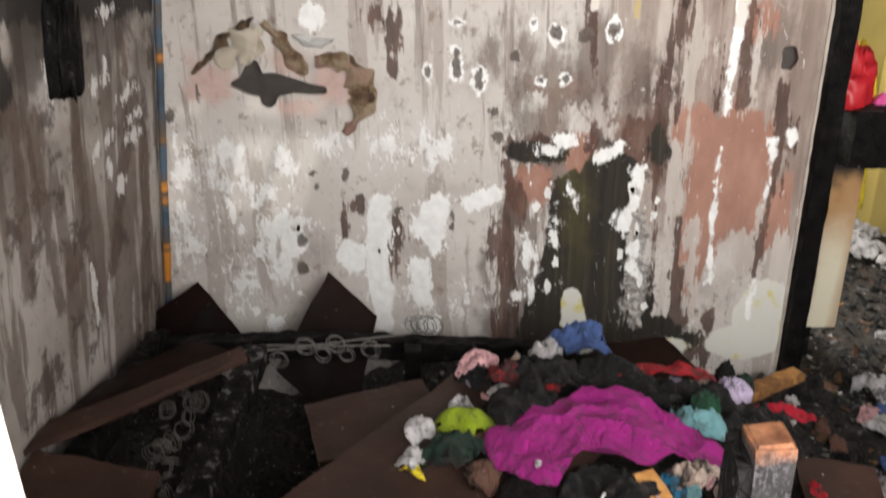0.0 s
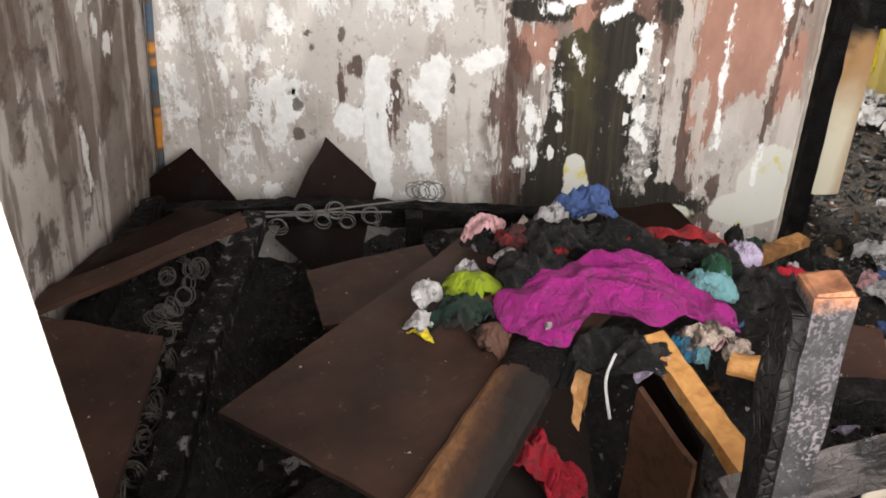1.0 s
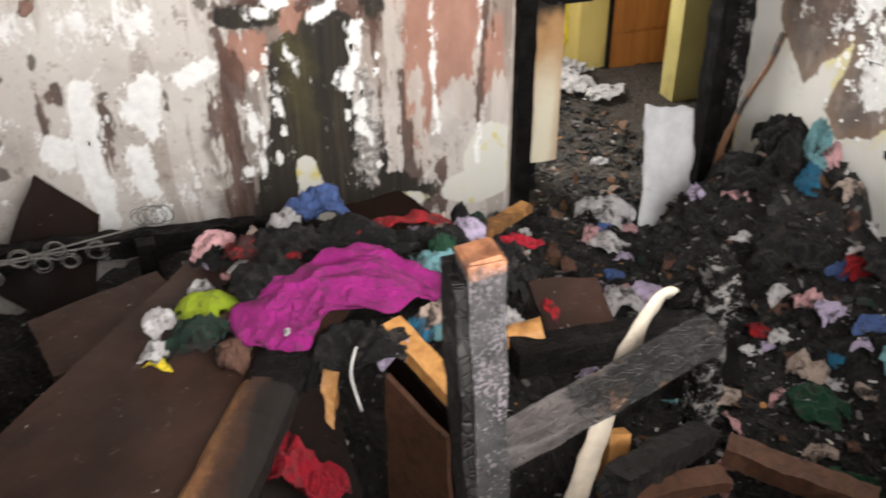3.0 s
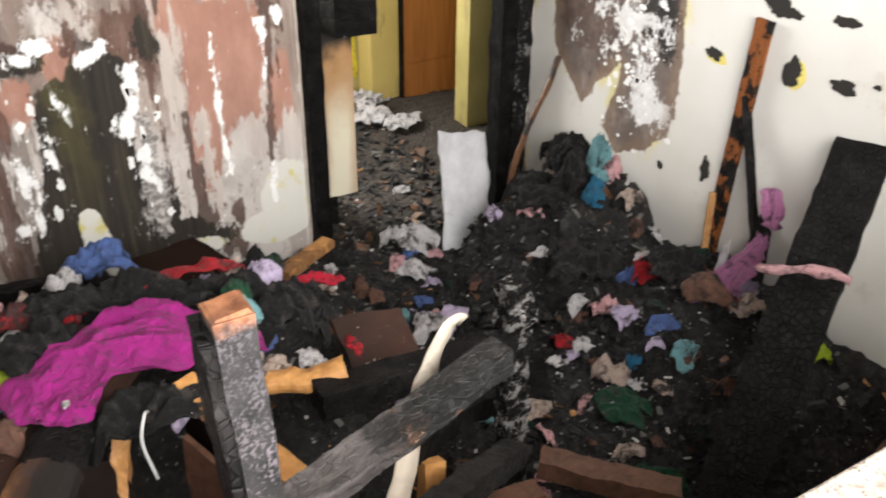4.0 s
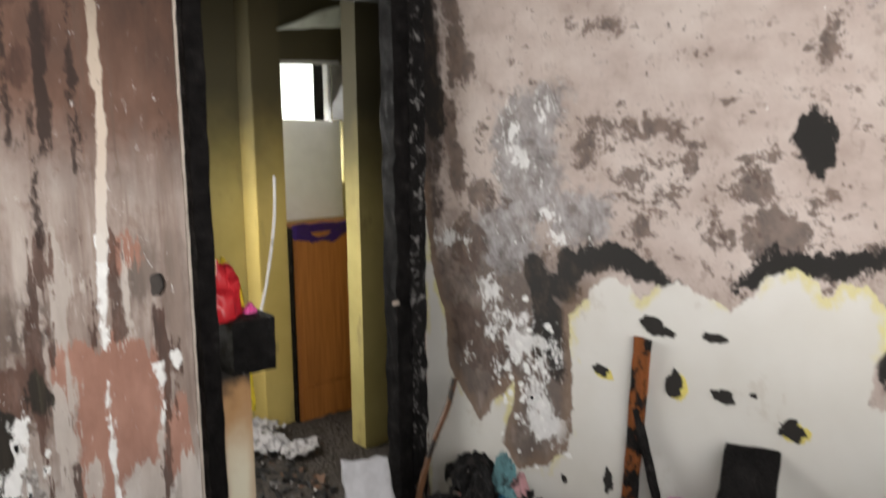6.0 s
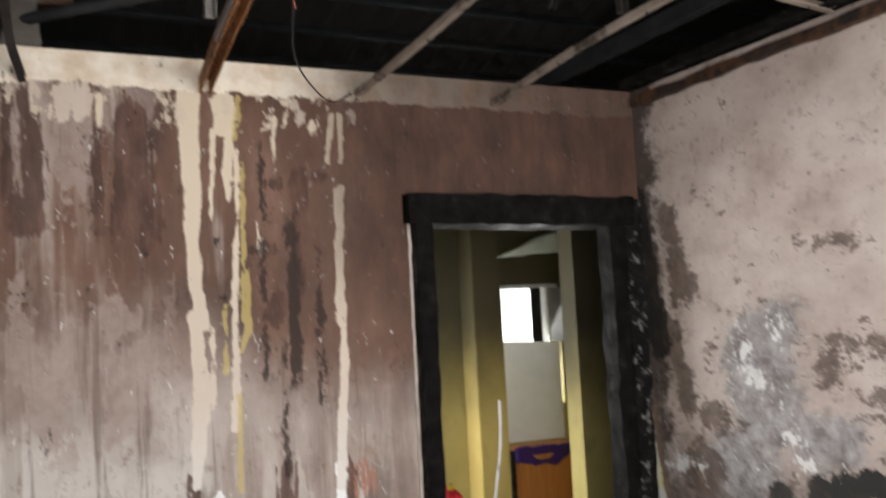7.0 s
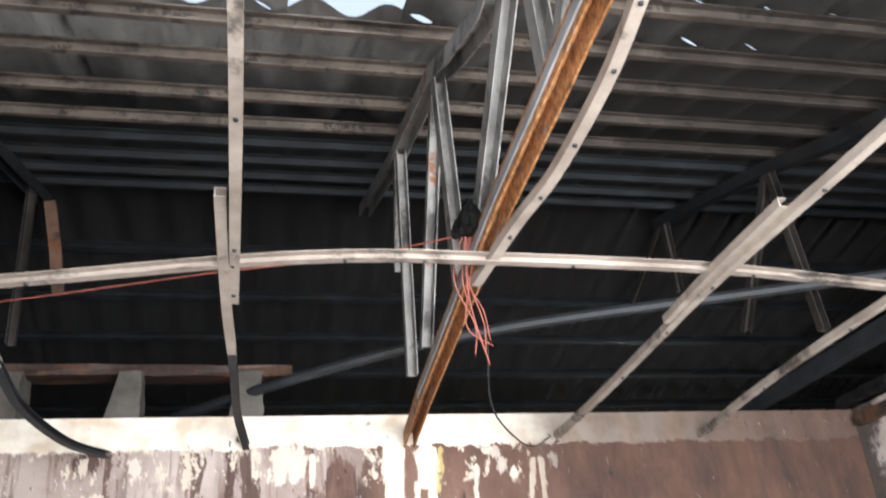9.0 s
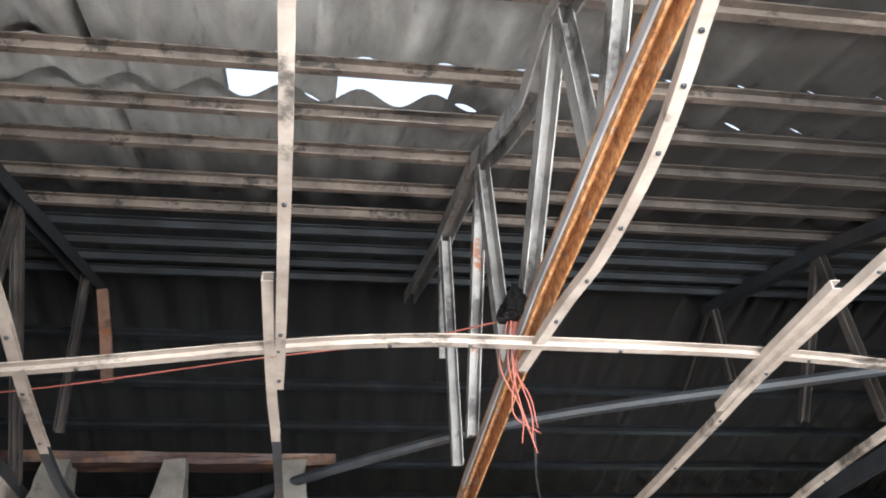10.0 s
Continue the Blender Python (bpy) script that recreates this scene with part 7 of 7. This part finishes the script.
for i, (nm, lb, mt, x, y, a, b, c, turn) in enumerate((
        ("white_rag", "dirty white cloth on the ash", "white", 2.66, -0.87, 0.05, 0.03, 0.04, 20), ("cream_rag", "scorched cream cloth on the ash", "cream", 2.58, -1.13, 0.06, 0.05, 0.05, 60), ("rose_rag", "pale rose cloth on the ash", "rose", 2.67, -0.95, 0.03, 0.04, 0.035, 0),
        ("turquoise_rag", "pale turquoise cloth on the ash", "turquoise", 2.70, -1.28, 0.06, 0.035, 0.035, 30), ("brown_rag", "brown cloth lying in folds", "brown", 2.82, -1.22, 0.085, 0.06, 0.05, 10), ("white_shoe", "pale flattened shoe on the ash", "cream", 2.30, -1.12, 0.085, 0.045, 0.035, 35),
        ("green_sleeve", "dark green sleeve lying on the floor", "green", 2.50, -1.25, 0.06, 0.10, 0.045, 10), ("green_sleeve", "dark green sleeve end on the floor", "green", 2.40, -1.50, 0.06, 0.11, 0.045, 35), ("cream_rag", "pale cuff cloth on the floor", "cream", 2.42, -1.39, 0.045, 0.03, 0.03, 0),
        ("blue_rag", "bright blue cloth scrap", "blue", 2.63, -1.17, 0.03, 0.03, 0.035, 0), ("navy_rag", "dark blue cloth on the ash", "denim", 2.72, -1.17, 0.06, 0.04, 0.03, 0), ("lilac_rag", "pale lilac cloth on the ash", "lilac", 2.70, -1.05, 0.05, 0.03, 0.03, 0),
        ("white_rag", "large dirty white cloth by the doorway", "white", 2.44, -0.14, 0.10, 0.08, 0.07, 0), ("white_rag", "dirty white cloth on the ash", "white", 2.36, -0.33, 0.08, 0.05, 0.05, 0), ("lilac_rag", "long pale lilac cloth on the ash", "lilac", 2.31, -0.66, 0.10, 0.05, 0.05, 30),
        ("white_rag", "crumpled white cloth on the ash", "white", 2.19, -0.74, 0.065, 0.055, 0.05, 0), ("red_rag", "dark red cloth on the ash", "red", 2.28, -0.88, 0.045, 0.035, 0.04, 0), ("red_rag", "dark red burnt coil of cloth", "red", 2.83, -0.98, 0.06, 0.04, 0.04, 20),
        ("black_rag", "burnt black clothes heap in the corner", "black", 2.82, -0.42, 0.13, 0.12, 0.06, 0), ("black_rag", "burnt black clothes in the corner heap", "black", 2.88, -0.52, 0.08, 0.08, 0.10, 0), ("black_rag", "burnt black cloth on the corner heap", "black", 2.94, -0.40, 0.08, 0.09, 0.10, 0),
        ("blue_rag", "bright blue ball of cloth", "blue", 2.86, -0.66, 0.035, 0.035, 0.06, 0), ("turquoise_rag", "turquoise and pink cloth on the heap", "turquoise", 2.95, -0.57, 0.03, 0.04, 0.10, 0), ("rose_rag", "pale rose cloth on the heap", "rose", 2.96, -0.63, 0.03, 0.035, 0.07, 0),
        ("cream_rag", "cream cloth beside the wall", "cream", 2.93, -0.76, 0.05, 0.035, 0.05, 0), ("white_rag", "white cloth beside the wall", "white", 3.0, -0.82, 0.05, 0.02, 0.03, 70), ("black_rag", "burnt black cloth on the ash", "black", 2.75, -0.80, 0.14, 0.10, 0.06, 0),
        ("black_rag", "burnt black cloth on the ash", "black", 2.85, -1.08, 0.12, 0.09, 0.07, 0), ("black_rag", "burnt black cloth on the ash", "black", 2.52, -0.75, 0.13, 0.10, 0.07, 0), ("cream_rag", "pale cloth behind the plank", "cream", 2.88, -1.32, 0.05, 0.04, 0.05, 0),
        ("yellow_rag", "yellow scorched scraps by the doorway", "yellow", 2.83, -0.22, 0.02, 0.02, 0.05, 0), ("white_rag", "white cloth behind the plank", "white", 2.93, -1.17, 0.035, 0.02, 0.09, 0), ("lime_rag", "lime green cloth behind the plank", "lime", 2.93, -1.52, 0.04, 0.04, 0.04, 0),
        ("blue_rag", "blue scrap on the ash", "denim", 2.40, -0.22, 0.05, 0.02, 0.025, 20), ("blue_rag", "blue scrap on the ash", "denim", 1.98, -0.62, 0.03, 0.03, 0.03, 0), ("lilac_rag", "pale lilac rag by the plank's foot", "lilac", 2.60, -1.78, 0.06, 0.05, 0.05, 0),
        ("white_rag", "white cloth on dark rubble under boards", "white", 0.56, -0.98, 0.045, 0.03, 0.03, 0), ("turquoise_rag", "turquoise scrap among beams", "turquoise", 1.78, -1.62, 0.03, 0.02, 0.03, 0), ("cream_rag", "pale rag among beams", "cream", 1.90, -1.75, 0.04, 0.03, 0.04, 0),
        ("white_sheet", "white crumpled sheets on the hall floor", "white", 2.95, 1.20, 0.12, 0.10, 0.05, 0), ("white_sheet", "white crumpled sheets on the hall floor", "white", 3.08, 1.05, 0.13, 0.07, 0.04, 20), ("white_sheet", "white crumpled sheets on the hall floor", "white", 3.02, 1.36, 0.14, 0.09, 0.07, 0),
        ("white_rag", "pale scrap on the hall floor", "white", 2.72, 0.42, 0.05, 0.03, 0.02, 0))):
    rag(nm, lb, (x, y, ground_at(x, y) - 0.005), (a, b, c), turn, C[mt], i + 40, FLOORRAGS)
rr = random.Random(21)
for i in range(150):
    if i < 34:
        x, y = rr.uniform(0.98, 1.72), rr.uniform(-1.36, -0.82)
        z = 0.585 if x < 1.4 else 0.53
        if 1.08 < x < 1.42 and -1.30 < y < -1.08:
            continue
    else:
        x, y = rr.uniform(1.9, 2.98), rr.uniform(-1.55, -0.2)
        z = ground_at(x, y) - 0.005
    tint = rr.choice(("black", "black", "black", "black", "brown", "brown", "darkgreen", "denim", "red", "cream", "white", "white", "lilac", "turquoise", "rose"))
    rag("scorched_rag", "small scorched " + {"denim": "blue", "darkgreen": "dark green"}.get(tint, tint) + " cloth scrap in the ash", (x, y, z), (rr.uniform(0.018, 0.05), rr.uniform(0.014, 0.035), rr.uniform(0.02, 0.045)), rr.uniform(0, 180), C[tint], i + 200, FLOORRAGS)
def hanging(label, material, line, widths, folds, depth, seed):
    """A cloth hanging in pleats along a line, gathered where it is narrow."""
    bm = bmesh.new()
    way = curve(line, 9)
    n, m = len(way), 36
    out, across = Vector((-0.72, -0.66, 0.2)).normalized(), Vector((0.62, -0.74, 0.0)).normalized()
    rows = []
    for i, q in enumerate(way):
        f = i / (n - 1) * (len(widths) - 1)
        k0 = min(int(f), len(widths) - 2)
        w = widths[k0] + (widths[k0 + 1] - widths[k0]) * (f - k0)
        row = []
        for j in range(m + 1):
            s = j / m - 0.5
            p = q + across * s * 2 * w
            wave = math.sin(2 * math.pi * folds * s + 2.5 * noise.noise(Vector((s * 3, i * 0.12, seed)))) + 0.5 * math.sin(2 * math.pi * folds * 2.3 * s + seed + i * 0.15)
            p = p + out * depth * wave + noise.noise_vector(p * 45 + Vector((seed, 0, 0))) * 0.006
            if i in (0, n - 1) or j in (0, m):
                p = p + noise.noise_vector(p * 60 + Vector((0, seed, 0))) * 0.016
            row.append(bm.verts.new(p))
        rows.append(row)
    for a, b in zip(rows, rows[1:]):
        for j in range(m):
            bm.faces.new((a[j], a[j + 1], b[j + 1], b[j]))
    bmesh.ops.solidify(bm, geom=bm.faces[:], thickness=0.002)
    return tagged(smooth(part("pink_cloth", bm, material)), label, "clothes", FLOORRAGS)


hanging("pink cloth knotted round a thin stick", C["pink"], [(2.965, -1.245, 0.60), (2.965, -1.26, 0.545), (2.96, -1.275, 0.49)], (0.024, 0.032, 0.020), 2.0, 0.004, 3)
hanging("pink cloth hanging from a stick in long folds", C["pink"], [(2.945, -1.27, 0.47), (2.93, -1.26, 0.41), (2.90, -1.235, 0.34), (2.87, -1.215, 0.27), (2.845, -1.205, 0.20)], (0.014, 0.030, 0.050, 0.062, 0.060), 3.0, 0.005, 11)
hanging("lilac cloth below a pink cloth", C["lilac"], [(2.935, -1.275, 0.33), (2.91, -1.26, 0.25), (2.885, -1.25, 0.17)], (0.015, 0.035, 0.045), 2.0, 0.005, 23)
wrap = part("rag_on_plank", sweep(curve([(2.69, -1.46, 0.545), (2.70, -1.53, 0.575), (2.725, -1.60, 0.60), (2.75, -1.66, 0.60)], 5), rough_rect(0.03, 0.014), (0, 0, 1), 0.010, 3), C["rose"])
tagged(smooth(wrap), "twisted dusty pink rag lying across a plank", "clothes", FLOORRAGS)
sheet = part("plastic_panel", plate([(2.58, -0.18, -0.09), (2.79, -0.18, -0.09), (2.84, -0.04, 0.35), (2.63, -0.04, 0.385)], 0.006, warp=0.035, cuts=20, seed=7, ragged=0.014), flat("grimy_white_plastic", (0.62, 0.62, 0.65), 0.6, 0, 0.3))
tagged(smooth(sheet), "bent white plastic panel leaning by the doorway", "panel")

# ---- hallway things ----
k = Mat("cream_panel_scorched_at_top", 0.6)
edge_z = k.op("ADD", k.axis(2), k.mul(k.op("SUBTRACT", k.noise(9, 4), 0.5), 0.22))
cream = k.mix(k.step(edge_z, 0.25, 0.62), (0.74, 0.69, 0.54), (0.40, 0.22, 0.09))
side_x = k.op('ADD', k.axis(0), k.mul(k.op('SUBTRACT', k.noise(6, 4, 0.6, (1, 1, 0.3)), 0.5), 0.09))
cream = k.mix(k.mul(k.op('SUBTRACT', 1.0, k.band(side_x, 2.33, 2.42, 0.02)), 0.55), cream, (0.40, 0.22, 0.10))
CREAMPANEL = k.done(k.mix(k.step(edge_z, 0.58, 0.68), cream, (0.02, 0.016, 0.014)), k.noise(40), 0.1, 0.002)
cab = empty("burnt_cabinet", "narrow cream cabinet with a charred drawer on top", "cabinet")
part("side_panel", boxes(((2.295, 0.29, 0.04), (2.445, 0.31, 0.735)), bevel=0.003), CREAMPANEL, cab, "cream panel scorched brown towards its top")
part("charred_drawer", sweep([(2.39, 0.22, 0.735), (2.39, 0.22, 0.93)], rough_rect(0.165, 0.18), (0, 1, 0), 0.006, 3, 1.0, 8), CHAR, cab, "black charred drawer box")
part("back_panel", boxes(((2.13, 0.45, FLOOR), (2.42, 0.47, 0.9))), CHAR, cab)
part("foot", boxes(((2.31, 0.285, FLOOR), (2.35, 0.315, 0.045))), CHAR, cab)
smooth(rag("toy_dome", "red toy dome with yellow edge on a cabinet", (2.33, 0.24, 0.93), (0.065, 0.04, 0.14), 0, flat("red_plastic", (0.55, 0.02, 0.03), 0.4), 61, "toys", "toy"))
rag("toy_ring", "yellow toy rim behind a red dome", (2.345, 0.28, 0.93), (0.075, 0.02, 0.16), 0, flat("yellow_plastic", (0.72, 0.50, 0.03), 0.4), 62, "toys", "toy")
rag("toy_ball", "small pink toy ball on a cabinet", (2.425, 0.23, 0.925), (0.022, 0.022, 0.035), 0, flat("pink_plastic", (0.75, 0.10, 0.35), 0.4), 63, "toys", "toy")
rag("yellow_towel", "yellow cloth hanging behind a cabinet", (2.47, 0.40, 0.50), (0.035, 0.03, 0.22), 0, C["yellow"], 64, "hall cloths")
smooth(tagged(part("white_cable", sweep(curve([(2.64, 0.40, 1.40), (2.61, 0.36, 1.23), (2.56, 0.34, 1.02), (2.50, 0.31, 0.86), (2.485, 0.31, 0.72)], 6), ring(0.006, 6), (0, 1, 0)), flat("white_flex", (0.7, 0.7, 0.7))), "white cable hanging beside a cabinet", "cable"))
ward = empty("orange_wardrobe", "orange varnished wooden wardrobe in the hall", "wardrobe")
part("body", boxes(((3.285, 1.44, FLOOR), (3.70, 1.60, 1.0)), bevel=0.004), ORANGE, ward)
part("door_panel", boxes(((3.30, 1.425, 0.12), (3.69, 1.438, 0.97)), bevel=0.004), ORANGE, ward)
part("plinth_panel", boxes(((3.30, 1.425, FLOOR + 0.01), (3.69, 1.438, 0.105)), bevel=0.004), ORANGE, ward)
part("stile", boxes(((3.272, 1.43, FLOOR), (3.284, 1.60, 1.0))), CHAR, ward)
drape = plate([(3.285, 1.42, 0.93), (3.52, 1.415, 0.90), (3.70, 1.42, 1.0), (3.285, 1.42, 1.02)], 0.012, warp=0.02, cuts=12, seed=5, ragged=0.02)
tagged(smooth(part("purple_cloth", drape, C["purple"])), "dark purple cloth hanging over a wardrobe", "clothes")
tagged(part("white_screen_panel", plate([(3.31, 1.585, 1.02), (3.70, 1.58, 1.01), (3.705, 1.60, 1.55), (3.31, 1.60, 1.57)], 0.012, warp=0.004, seed=2), flat("pale_grey_panel", (0.72, 0.74, 0.74), 0.6, 0, 0.08)), "pale grey panel standing before the window", "panel")
tagged(part("fallen_ceiling_strip", plate([(3.22, 1.40, 2.03), (3.64, 1.40, 2.05), (3.64, 1.30, 2.16), (3.50, 1.30, 2.15)], 0.01, warp=0.02, seed=9, ragged=0.01), flat("smoked_plastic_lining", (0.30, 0.32, 0.27), 0.7, 0, 0.3)), "loose ceiling lining strip hanging in the hall", "ceiling strip")
tagged(part("open_sash", plate([(3.66, 1.60, 1.56), (3.74, 1.50, 1.54), (3.74, 1.50, 1.85), (3.665, 1.60, 1.86)], 0.012, warp=0.0, seed=2), flat("dark_window_metal", (0.12, 0.12, 0.12), 0.5)), "open dark window sash", "window sash")
